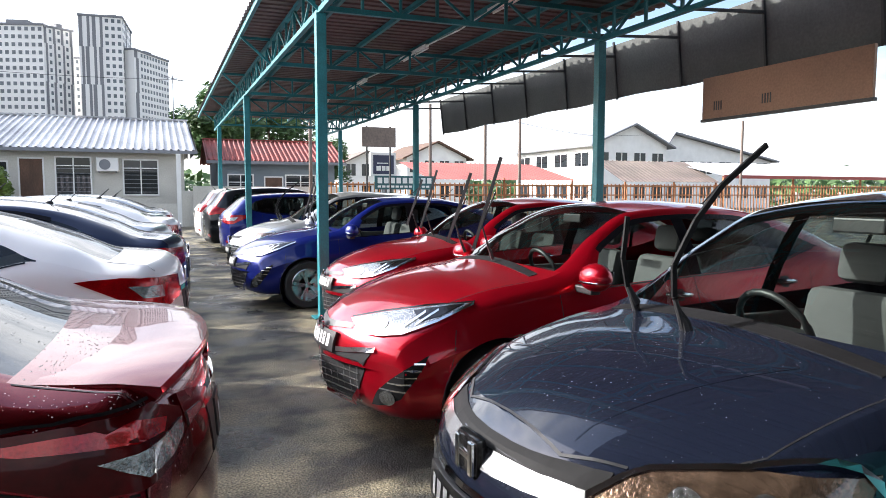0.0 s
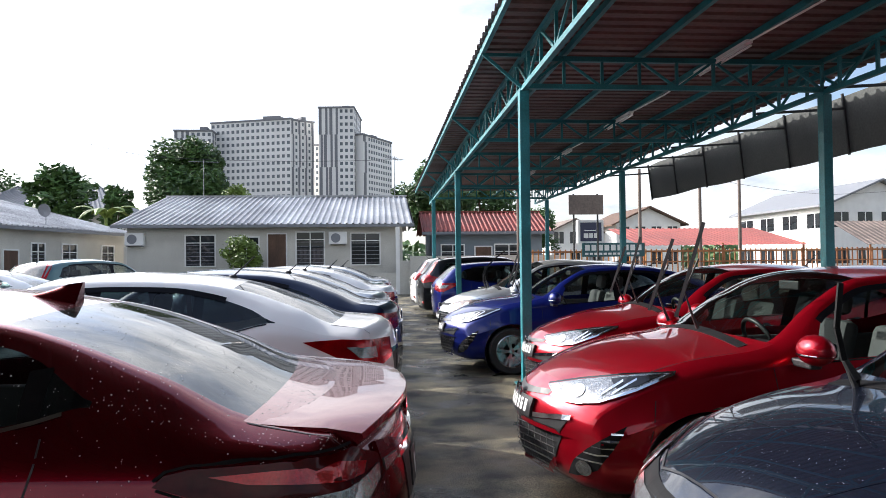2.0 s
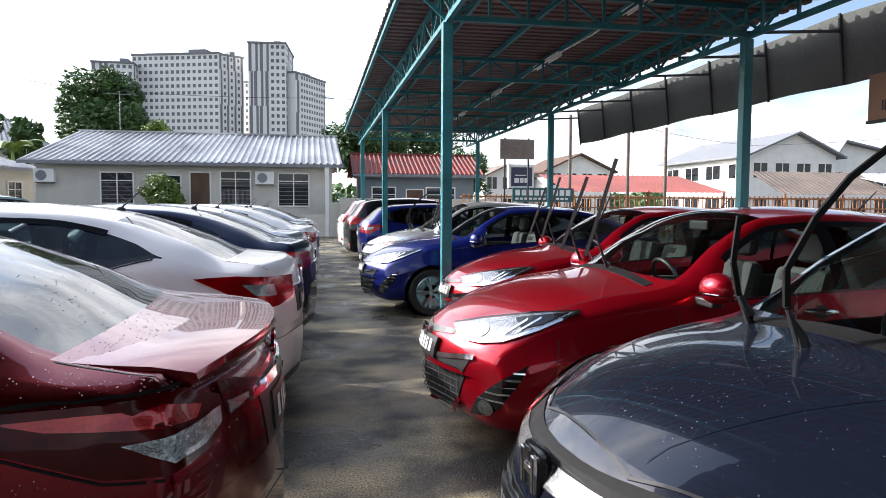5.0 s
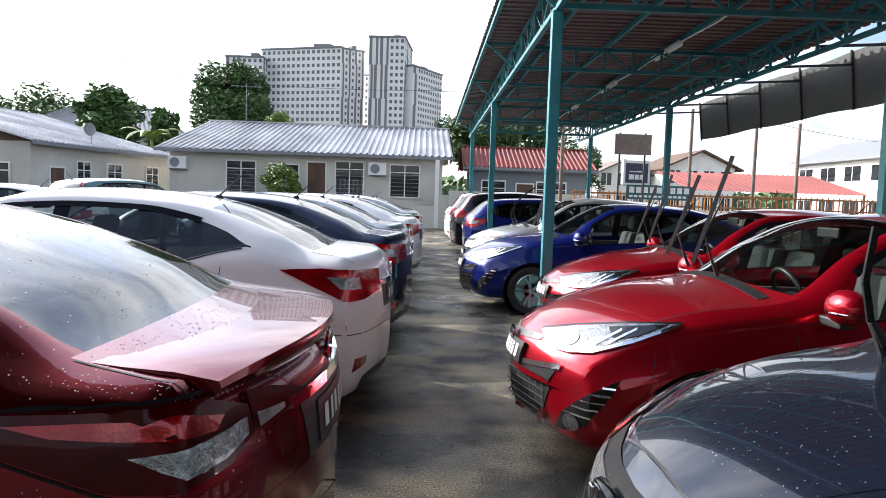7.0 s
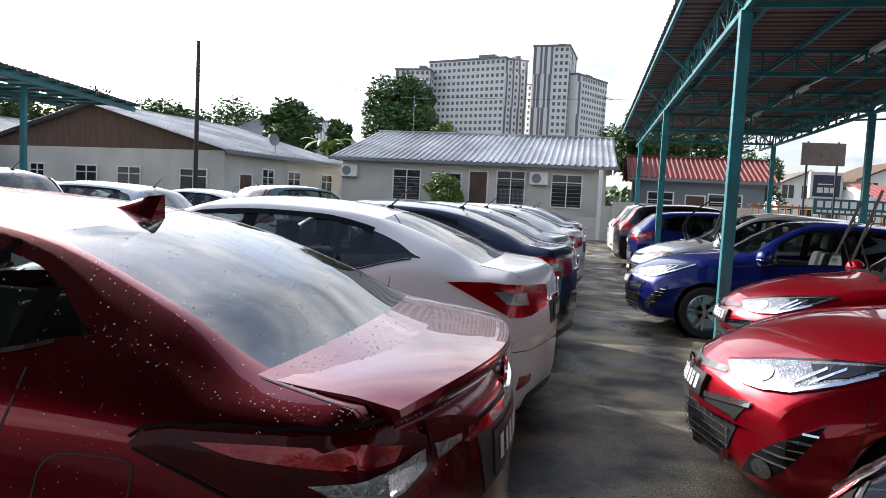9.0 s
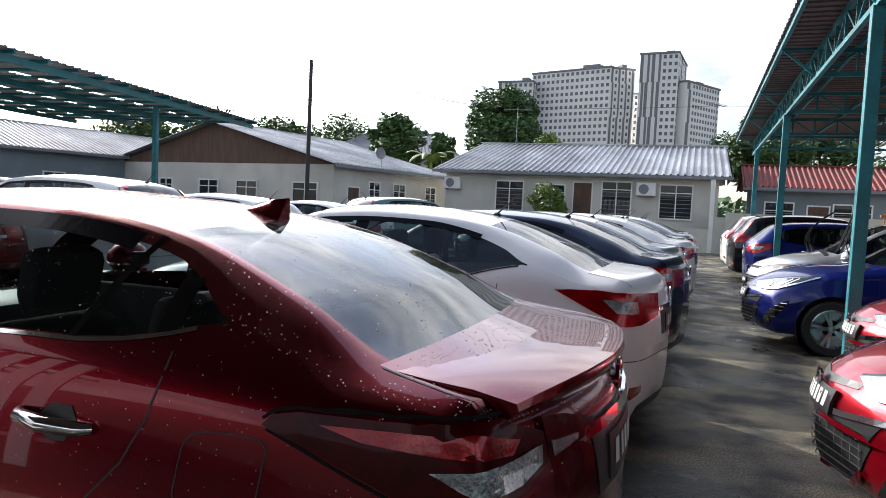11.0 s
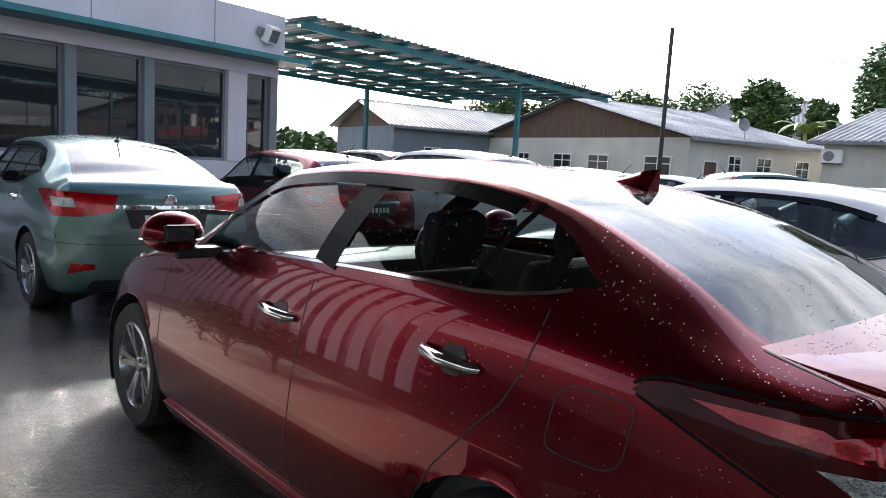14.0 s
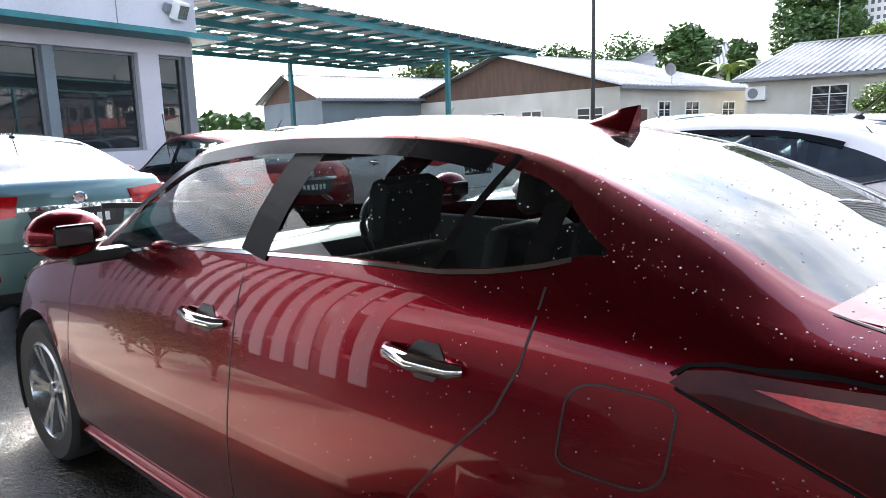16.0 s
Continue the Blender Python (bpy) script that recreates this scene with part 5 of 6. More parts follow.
            for k in range(6):
                bm.faces.new((base[k], base[(k + 1) % 6], mid[(k + 1) % 6], mid[k]))
            bm.faces.new(mid)
            n += 1
        part("rain_water", bm, WATER, ob, "beads of rain water on the lacquer", 60)["kind"] = "stuff"
    BLUEPRINTS[key] = ob
    return ob


WATER = mat("water_bead", (0.30, 0.30, 0.31), 0.04, 0.0, var=0.05, bump=0, coat=1.0)


def parked(tail_or_nose, x, y, turn=0.0, L=4.30, z=0.0):
    """The pose of a car whose tail (or nose) end stands at x, its middle line at y, nose towards -x (or +x when turned by 180)."""
    a = radians(180 + turn)
    off = L / 2 if tail_or_nose == "tail" else -L / 2
    return pose(x + off * math.cos(a), y + off * math.sin(a), z, 0, 0, 180 + turn)


# ---- ground ----
bm = bmesh.new()
vs = [bm.verts.new(c) for c in ((-900, -900, 0), (900, -900, 0), (900, 900, 0), (-900, 900, 0))]
bm.faces.new(vs)
tagged(finish(bm, "ground", ASPHALT), "dark worn wet tarmac of a car yard", "ground", kind="structure")

# ---- the canopy over the cars on the aisle ----
CX0, CX1, CY = 1.47, 5.35, (1.6, 9.0, 16.4, 23.8)
canopy = thing("steel_canopy", "teal painted steel canopy on posts with a corrugated roof", "canopy")
ZB, ZT = 3.56, 4.02
for x in (CX0, CX1):
    for y in CY:
        bm = boxes(((x - 0.06, y - 0.06, 0), (x + 0.06, y + 0.06, ZB)), bevel=0.008)
        po = part("post", bm, TEAL, canopy)
        part("base_plate", boxes(((x - 0.13, y - 0.13, 0.0), (x + 0.13, y + 0.13, 0.012))), TEAL, po)
ROOF_Y0, ROOF_Y1, ROOF_X0, ROOF_X1 = -3.0, 26.0, 0.92, 6.35


def truss(a, b, n, depth, parent, name="truss"):
    a, b = Vector(a), Vector(b)
    up = Vector((0, 0, depth))
    bm = bmesh.new()
    beam(bm, a, b, 0.06, 0.06); beam(bm, a + up, b + up, 0.06, 0.06)
    for k in range(n + 1):
        p = a + (b - a) * k / n
        beam(bm, p, p + up, 0.035, 0.035)
        if k < n:
            q = a + (b - a) * (k + 1) / n
            beam(bm, p if k % 2 == 0 else p + up, q + up if k % 2 == 0 else q, 0.03, 0.03)
    return part(name, bm, TEAL, parent)


for x in (CX0, CX1):
    truss((x, ROOF_Y0, ZB + 0.03), (x, ROOF_Y1 - 0.4, ZB + 0.03), 44, 0.40, canopy, "long_truss")
for k in range(8):
    y = 1.6 + 3.7 * k - 3.7
    truss((CX0 + 0.03, y, ZB + 0.06), (CX1 - 0.03, y, ZB + 0.06), 8, 0.34, canopy, "cross_truss")
    for x, s in ((CX0, -1), (CX1, 1)):
        bm = bmesh.new()
        beam(bm, (x, y, ZB + 0.03), (x + s * 0.48, y, ZT - 0.02), 0.035)
        beam(bm, (x, y, ZT - 0.02), (x + s * 0.50, y, ZT - 0.02), 0.04)
        part("bracket", bm, TEAL, canopy)
for x in (ROOF_X0 + 0.06, 2.0, 3.0, 4.0, 4.7, 5.9):
    bm = bmesh.new()
    beam(bm, (x, ROOF_Y0, ZT + 0.03), (x, ROOF_Y1, ZT + 0.03), 0.05, 0.075)
    part("purlin", bm, TEAL, canopy)


def corrugated(a, b, along, pitch, depth, thick=0.0):
    """A ribbed sheet: from the line a..a+along the ribs run to b..b+along."""
    bm = bmesh.new()
    a, b, along = Vector(a), Vector(b), Vector(along)
    nrm = (b - a).cross(along).normalized()
    if nrm.z < 0:
        nrm = -nrm
    n = max(2, int(along.length / pitch))
    rows = []
    for k in range(n):
        for f, hgt in ((0.0, 0), (0.30, 0), (0.42, 1), (0.62, 1), (0.74, 0)):
            t = (k + f) / n
            rows.append((bm.verts.new(a + along * t + nrm * depth * hgt), bm.verts.new(b + along * t + nrm * depth * hgt)))
    for p, q in zip(rows, rows[1:]):
        bm.faces.new((p[0], p[1], q[1], q[0]))
    return bm


ZR = ZT + 0.07
tagged(finish(corrugated((ROOF_X0, ROOF_Y0, ZR), (ROOF_X1, ROOF_Y0, ZR + 0.02), (0, ROOF_Y1 - ROOF_Y0, 0), 0.22, 0.055), "ceiling", ROOFSHEET), "ribbed brown-grey steel roof sheets of the canopy", "roof", kind="structure")

for k in range(5):
    y = 4.5 + 3.75 * k
    tl_ = thing("tube_light", "twin white tube light under the canopy", "lamp", pose(3.95, y, ZT - 0.06), "tube lights under the canopy")
    part("channel", boxes(((-0.04, 0, 0), (0.04, 1.35, 0.045)), bevel=0.006), WHITEPAINT, tl_)
    for dx in (-0.035, 0.035):
        bm = bmesh.new()
        tube(bm, [(dx, 0.04, -0.018), (dx, 1.31, -0.018)], 0.014, 8)
        part("tube", bm, TUBE, tl_, "", 60)
    bm = bmesh.new()
    tube(bm, [(0, 1.35, 0.02), (0.01, 2.4, -0.01), (0, 3.75, 0.02)], 0.012, 5)
    part("conduit", bm, WHITEPAINT, tl_)

# ---- cars beside the aisle ----
car("saloon", "new", P_RED, "deep red saloon with rain drops, boot lip and chrome handles", parked("tail", -0.16, 3.2, 1.5), wipers="down", aerial="fin", drops="rear", trim="chrome", group="cars with tails to the aisle")
LEFT = ((6.02, P_WHITE, "old", "white saloon with red wedge tail lamps", 0.0), (8.3, P_NAVY, "old", "dark navy saloon parked tail out", 0.1), (10.7, P_SILVER, "old", "silver saloon parked tail out", 0.0),
        (13.1, P_WHITE, "old", "white saloon in the tail-out row", 0.15), (15.5, P_GREY, "old", "grey saloon in the tail-out row", 0.0), (17.9, P_SILVER, "old", "silver grey saloon in the tail-out row", 0.1), (20.3, P_BLACK, "old", "black saloon at the row's end", 0.0))
for y, lac, lk, lb, dx in LEFT:
    car("sedan", lk, lac, lb, parked("tail", dx - 0.15, y, 0.5), aerial="rod", group="cars with tails to the aisle")
RIGHT = (("compact", "front", 2.74, 0.50, P_DARK, "dark slate hatchback with drops and raised wipers"), ("sedan", "front", 5.22, 0.62, P_BRIGHT, "bright red saloon with raised wipers"),
         ("sedan", "front", 7.85, 1.22, P_BRIGHT, "bright red car with raised wipers"), ("sedan", "front", 10.5, 0.55, P_BLUE, "blue saloon with raised wipers"), ("compact", "front", 12.8, 0.70, P_SILVER, "silver grey car with raised wipers"))
for kd, lk, y, x, lac, lb in RIGHT:
    car(kd, lk, lac, lb, parked("nose", x, y, 0.0, 3.92 if kd == "compact" else 4.30), wipers="up", aerial="rod", drops="bonnet" if lac is P_DARK else False, group="cars with noses to the aisle")
car("hatch", "old", P_BLUE, "blue hatchback standing tail out", parked("tail", 0.9, 17.2, 180, 4.1), aerial="rod", group="cars under the canopy's end")
car("suv", "new", P_BLACK, "black people carrier standing tail out", parked("tail", 0.7, 19.9, 180, 4.45), aerial="rod", group="cars under the canopy's end")
car("suv", "new", P_WHITE, "white sport utility car standing tail out", parked("tail", 0.6, 22.6, 180, 4.45), aerial="rod", group="cars under the canopy's end")
# second row
car("sedan", "old", P_GREY, "grey-green metallic saloon on wet tarmac", parked("tail", -5.98, 3.28, 3) @ Matrix.Scale(1.04, 4), aerial="rod", group="second row cars")
for y, x, kd, lac, lb, wp in ((6.2, -7.0, "hatch", P_RED, "dark red hatchback with raised wipers", "up"), (9.0, -6.8, "suv", P_WHITE, "white people carrier in the second row", "down"), (11.8, -6.6, "hatch", P_SILVER, "silver hatchback in the second row", "down"),
                              (14.9, -6.3, "sedan", P_WHITE, "white saloon behind the row", "down")):
    car(kd, "old" if kd != "suv" else "new", lac, lb, parked("tail", x, y, 2.0, {"suv": 4.45, "hatch": 4.1}.get(kd, 4.30)), wipers=wp, aerial="rod", group="second row cars")
car("suv", "new", P_GREY, "grey-blue sport utility car with tall red tail lamps", pose(-7.5, 18.9, 0, 0, 0, 62), aerial="rod", group="second row cars")
for y, x, kd, lac, lb in ((12.0, -13.2, "suv", P_SILVER, "silver people carrier before the house"), (15.0, -13.0, "hatch", P_WHITE, "white hatchback before the house"), (18.0, -12.6, "sedan", P_GREY, "grey saloon before the house")):
    car(kd, "new" if kd == "suv" else "old", lac, lb, parked("tail", x, y, 8.0, {"suv": 4.45, "hatch": 4.1}.get(kd, 4.30)), aerial="rod", group="third row cars")


# ---- houses, towers, trees ----
def house(name, label, m, w, dpt, eave, ridge, wall_m, roof_m, hip_l=0.0, hip_r=0.0, over=0.5, pitch=0.25, windows=(), doors=(), gable_windows=()):
    """A bungalow: front wall on local y=0, x from 0 to w, ridge along x."""
    ob = thing(name, label, "house", m)
    for lo, hi in (((0, 0, 0), (w, 0.2, eave)), ((0, dpt - 0.2, 0), (w, dpt, eave)), ((0, 0.2, 0), (0.2, dpt - 0.2, eave)), ((w - 0.2, 0.2, 0), (w, dpt - 0.2, eave))):
        part("wall", boxes((lo, hi)), wall_m, ob)
    mid = dpt / 2
    for s, nm in ((0, "roof"), (1, "roof")):
        y0 = -over if s == 0 else dpt + over
        bm = corrugated((-over, y0, eave), (-over + hip_l, mid, ridge), (w + 2 * over, 0, 0), pitch, 0.065)
        for v in bm.verts:
            k = (v.co.z - eave) / (ridge - eave)
            t = (v.co.x - (-over) - hip_l * k) / (w + 2 * over)
            v.co.x = -over + hip_l * k + t * (w + 2 * over - (hip_l + hip_r) * k)
        part(nm, bm, roof_m, ob)
    if not hip_l:
        for x in (0.0, w - 0.15):
            bm = bmesh.new()
            a = [bm.verts.new((x, 0, eave)), bm.verts.new((x, dpt, eave)), bm.verts.new((x, mid, ridge - 0.05))]
            b = [bm.verts.new((x + 0.15, 0, eave)), bm.verts.new((x + 0.15, dpt, eave)), bm.verts.new((x + 0.15, mid, ridge - 0.05))]
            bm.faces.new(a); bm.faces.new(b[::-1])
            for i in range(3):
                bm.faces.new((a[i], b[i], b[(i + 1) % 3], a[(i + 1) % 3]))
            part("gable", bm, WOOD, ob)
    else:
        for x, hx in ((-over, hip_l), (w + over, -hip_r)):
            bm = bmesh.new()
            bm.faces.new([bm.verts.new((x, -over, eave)), bm.verts.new((x, dpt + over, eave)), bm.verts.new((x + hx, mid, ridge))])
            part("roof", bm, roof_m, ob)
    bm = bmesh.new()
    beam(bm, (-over + hip_l, mid, ridge + 0.05), (w + over - hip_r, mid, ridge + 0.05), 0.25, 0.06)
    part("ridge_cap", bm, roof_m, ob)
    bm = bmesh.new()
    beam(bm, (-over, -over, eave - 0.06), (w + over, -over, eave - 0.06), 0.04, 0.14)
    part("fascia", bm, GREYPAINT, ob)
    for x0, x1, z0, z1 in windows:
        window(ob, x0, x1, z0, z1)
    for x0, x1, z0, z1 in gable_windows:
        wi = part("window", boxes(((-0.02, x0, z0), (0.01, x1, z1))), DARKGLASS, ob)
        part("window_frame", boxes(((-0.06, x0 - 0.06, z0 - 0.06), (0.0, x0, z1 + 0.06)), ((-0.06, x1, z0 - 0.06), (0.0, x1 + 0.06, z1 + 0.06)), ((-0.06, x0, z1), (0.0, x1, z1 + 0.06)), ((-0.08, x0, z0 - 0.06), (0.0, x1, z0)), ((-0.05, (x0 + x1) / 2 - 0.03, z0), (0.0, (x0 + x1) / 2 + 0.03, z1)), ((-0.05, x0, z1 - 0.3), (0.0, x1, z1 - 0.26))), WHITEPAINT, wi)
    for x0, x1, z1 in doors:
        dr = part("door", boxes(((x0, -0.03, 0), (x1, 0.02, z1))), WOOD, ob)
        part("door_frame", boxes(((x0 - 0.06, -0.05, 0), (x0, 0.03, z1 + 0.06)), ((x1, -0.05, 0), (x1 + 0.06, 0.03, z1 + 0.06)), ((x0, -0.05, z1), (x1, 0.03, z1 + 0.06))), WHITEPAINT, dr)
    return ob


def window(ob, x0, x1, z0, z1, louvre=6):
    wi = part("window", boxes(((x0, -0.015, z0), (x1, 0.01, z1))), DARKGLASS, ob)
    bars = [((x0 - 0.06, -0.06, z0 - 0.06), (x0, 0.0, z1 + 0.06)), ((x1, -0.06, z0 - 0.06), (x1 + 0.06, 0.0, z1 + 0.06)), ((x0, -0.06, z1), (x1, 0.0, z1 + 0.06)), ((x0, -0.08, z0 - 0.06), (x1, 0.0, z0)), (((x0 + x1) / 2 - 0.025, -0.05, z0), ((x0 + x1) / 2 + 0.025, 0.0, z1)), ((x0, -0.05, z1 - 0.35), (x1, 0.0, z1 - 0.31))]
    part("window_frame", boxes(*bars), WHITEPAINT, wi)
    for k in range(louvre):
        z = z0 + (z1 - z0 - 0.35) * (k + 0.5) / louvre
        bm = bmesh.new()
        box(bm, (x0, -0.045, z - 0.012), (x1, -0.02, z + 0.012))
        part("louvre", bm, GREYPAINT, wi)


def air_conditioner(m):
    ob = thing("air_conditioner", "white outdoor air conditioner unit on a house wall", "air conditioner", m, "air conditioners")
    part("case", boxes(((-0.42, -0.30, 0), (0.42, 0, 0.58)), bevel=0.02), WHITEPAINT, ob)
    bm = bmesh.new()
    lathe(bm, [(0.22, -0.302), (0.22, -0.315), (0.19, -0.315), (0.19, -0.306), (0.0001, -0.306)], 24)
    part("fan_grille", bm, GREYPAINT, ob, "", 0, Matrix.Translation((-0.1, 0, 0.29)))
    part("bracket", boxes(((-0.35, -0.3, -0.05), (-0.30, 0.0, 0.0)), ((0.30, -0.3, -0.05), (0.35, 0.0, 0.0))), GREYPAINT, ob)
    return ob


HX0, HY = -12.0, 33.6
house("bungalow", "low grey-white bungalow with a zinc corrugated roof", pose(HX0, HY, 0, 0, 0, 0), 12.7, 7.4, 3.28, 4.95, WHITEWALL, ZINC, 1.2, 0.2, 0.55, 0.30,
      ((2.65, 3.95, 1.4, 2.8), (4.85, 5.95, 1.4, 2.7), (7.72, 8.98, 1.4, 2.92), (10.28, 11.6, 1.4, 2.85)), ((6.4, 7.22, 2.85),))
air_conditioner(pose(HX0 + 9.66, HY - 0.02, 2.36)); air_conditioner(pose(HX0 + 0.42, HY - 0.02, 2.36))
po = thing("porch_post", "white porch post on a low balustrade", "post", pose(HX0 + 12.45, HY - 0.9, 0))
part("shaft", boxes(((-0.09, -0.09, 0), (0.09, 0.09, 3.12)), bevel=0.01), WHITEPAINT, po)
part("balustrade", boxes(((-1.3, -0.06, 0.0), (-0.09, 0.06, 1.0)), ((0.09, -0.06, 0.0), (0.7, 0.06, 1.55))), WHITEWALL, po)
house("red_roof_house", "low house with a ribbed dark red roof", pose(2.2, 35.0, 0), 5.6, 5.0, 2.95, 4.1, DARKWALL, REDTILE, 0, 0, 0.5, 0.22, ((0.5, 1.6, 1.0, 2.3), (3.2, 4.6, 1.0, 2.3)), ((2.2, 3.0, 2.2),))
house("gable_house", "white bungalow with a dark timber gable and long zinc roof", pose(-15.1, 27.8, 0, 0, 0, 80.2), 9.6, 15.0, 3.05, 5.05, WHITEWALL, ZINC, 0, 0, 0.45, 0.30,
      ((2.6, 3.4, 1.0, 2.4), (4.6, 5.6, 1.0, 2.4), (7.6, 8.6, 1.0, 2.4)), ((1.0, 1.8, 2.1),), ((0.9, 2.3, 0.9, 2.2), (4.6, 5.9, 1.2, 2.2), (7.2, 8.5, 1.2, 2.2), (10.6, 11.5, 1.2, 2.2)))


def tower(label, x0, x1, y, dpt, h, cols, stripes, floors, yaw=0, side_cols=6):
    ob = thing("tower_block", label, "tower", pose(x0, y, 0, 0, 0, yaw), "distant tower blocks")
    w = x1 - x0
    part("wall", boxes(((0, 0, 0), (w, dpt, h))), TOWERWHITE, ob)
    part("roof", boxes(((-0.3, -0.3, h), (w + 0.3, dpt + 0.3, h + 0.8)), ((w * 0.6, dpt * 0.3, h + 0.8), (w * 0.8, dpt * 0.7, h + 3.0))), TOWERGREY, ob)
    bm = bmesh.new()
    fh = h / floors
    for f in range(floors):
        for c in range(cols):
            if stripes and (c * 7 // cols) in stripes:
                continue
            cx = w * (c + 0.5) / cols
            box(bm, (cx - w / cols * 0.27, -0.08, f * fh + 0.9), (cx + w / cols * 0.27, 0.0, f * fh + 2.3))
        for c in range(side_cols):
            cy = dpt * (c + 0.5) / side_cols
            box(bm, (w, cy - dpt / side_cols * 0.27, f * fh + 0.9), (w + 0.08, cy + dpt / side_cols * 0.27, f * fh + 2.3))
    part("window_grid", bm, TOWERGLASS, ob, "grid of small dark windows")["kind"] = "stuff"
    for c in (stripes or ()):
        for n_, band in enumerate(range(0, floors, 5)):
            xx = w * (c + (0.04, 0.34, 0.16, 0.40)[(n_ + c) % 4]) / 7
            part("facade_panel", boxes(((xx, -0.12, band * fh), (xx + w * (0.082, 0.062)[(n_ + c) % 2], 0.0, min(floors, band + 5) * fh))), TOWERGREY, ob)
    for b in range(4):
        yy = dpt * (b + 0.55) / 4
        for f in range(b % 2 * 4, floors, 8):
            part("facade_panel", boxes(((w, yy - dpt * 0.05, f * fh), (w + 0.12, yy + dpt * 0.02, min(floors, f + 5) * fh))), TOWERGREY, ob)
    return ob


tower("white slab tower block with rows of windows", -75.6, -37.2, 312, 14, 63.4, 16, (), 22, -18, 2)
tower("cream tower end with grey vertical bands", -39.0, -28.2, 300.6, 12, 63.0, 7, (0, 2, 4, 6), 22, 32, 2)
tower("pale tower wing with banded face", -88.8, -73.0, 303, 16, 58.4, 7, (0, 1, 2), 21, 0, 4)
tower("tall striped tower block", -27.3, -12.0, 300, 27, 68.2, 7, (0, 1, 2, 3), 24, -5, 6)
tower("grey-white tower block seen edge on", -8.3, 17.2, 300, 16, 56.8, 12, (0,), 21, 60, 4)
tower("pale tower block between the others", -33.5, -26.5, 330, 24, 57.0, 4, (), 20, 0, 5)


def tree(name, label, x, y, h, r, trunk_h, seed, leaf=LEAF, n=5200, size=0.34, squash=1.0, z=0.0):
    """Tapered trunk, limbs, and a crown of leaf sprays gathered in uneven clumps."""
    rnd = random.Random(seed)
    ob = thing(name, label, "tree", pose(x, y, z))
    bm = bmesh.new()
    tube(bm, [(0, 0, 0), (0.08, 0.05, trunk_h * 0.6), (0, 0, trunk_h), (0.1, 0, h * 0.8)], [r * 0.09, r * 0.075, r * 0.06, r * 0.02], 8)
    clumps = []
    for k in range(26):
        a, e = rnd.uniform(0, 2 * math.pi), rnd.uniform(-0.5, 1.0)
        rr = r * rnd.uniform(0.35, 0.86)
        c = Vector((rr * math.cos(a) * math.cos(e * 1.2), rr * math.sin(a) * math.cos(e * 1.2), trunk_h + (h - trunk_h) * (0.45 + 0.46 * e * squash)))
        clumps.append((c, r * rnd.uniform(0.22, 0.42)))
        if k % 3 == 0:
            tube(bm, [(0, 0, trunk_h * rnd.uniform(0.6, 1.0)), c * 0.55 + Vector((0, 0, trunk_h * 0.35)), c], [r * 0.035, r * 0.022, r * 0.008], 5)
    part("trunk", bm, BARK, ob, "", 60)
    vs, fs = [], []
    for k in range(2 * n):
        c, cr = clumps[rnd.randrange(len(clumps))]
        d = Vector((rnd.gauss(0, 1), rnd.gauss(0, 1), rnd.gauss(0, 0.8))).normalized() * cr * (rnd.random() ** 0.4)
        p = c + d
        u = Vector((rnd.gauss(0, 1), rnd.gauss(0, 1), rnd.gauss(0, 0.5))).normalized()
        w = u.orthogonal().normalized()
        s = size * rnd.uniform(0.35, 0.8)
        i = len(vs)
        vs += [p - u * s, p + w * s * 0.4, p + u * s, p - w * s * 0.4 + Vector((0, 0, -0.1 * s))]
        fs.append((i, i + 1, i + 2, i + 3))
    me = bpy.data.meshes.new("crown")
    me.from_pydata([tuple(v) for v in vs], [], fs)
    me.materials.append(leaf)
    cw = new("crown", me)
    cw.parent = ob
    return ob


tree("rain_tree", "large dense dark green broadleaf tree", -13.8, 50.0, 10.0, 3.4, 3.0, 3, n=9000)
tree("bush", "bush with yellow-green top leaves", -9.2, 44.0, 6.4, 1.1, 3.5, 5, LEAF2, 900, 0.2)
tree("broadleaf_tree", "dark green tree with broad leaves", -20.6, 46.0, 7.5, 2.4, 3.6, 8, n=1500, size=0.45)
tree("broadleaf_tree", "smaller dark tree beside the banana leaves", -17.0, 46.0, 6.7, 1.15, 3.4, 9, n=700, size=0.4)
tree("broadleaf_tree", "green tree behind the red roof", 3.2, 46.0, 7.9, 2.8, 3.0, 11, n=4200)
tree("broadleaf_tree", "green tree behind the canopy", 7.0, 50.0, 8.2, 3.4, 3.0, 12, n=4000)
for k, (x, y, h) in enumerate(((-48, 60, 10), (-42, 63, 9.4), (-36, 66, 9.8), (-55, 58, 9))):
    tree("feathery_tree", "feathery tree beyond the houses", x, y, h, 5.0, 4.0, 20 + k, n=2600, size=0.45)

# pole before the gable house
ob = thing("utility_pole", "thin dark wooden utility pole", "pole", pose(-14.2, 24.2, 0))
bm = bmesh.new()
tube(bm, [(0, 0, 0), (0, 0, 6.75)], [0.09, 0.07], 10)
part("shaft", bm, CABLE, ob, "", 60)

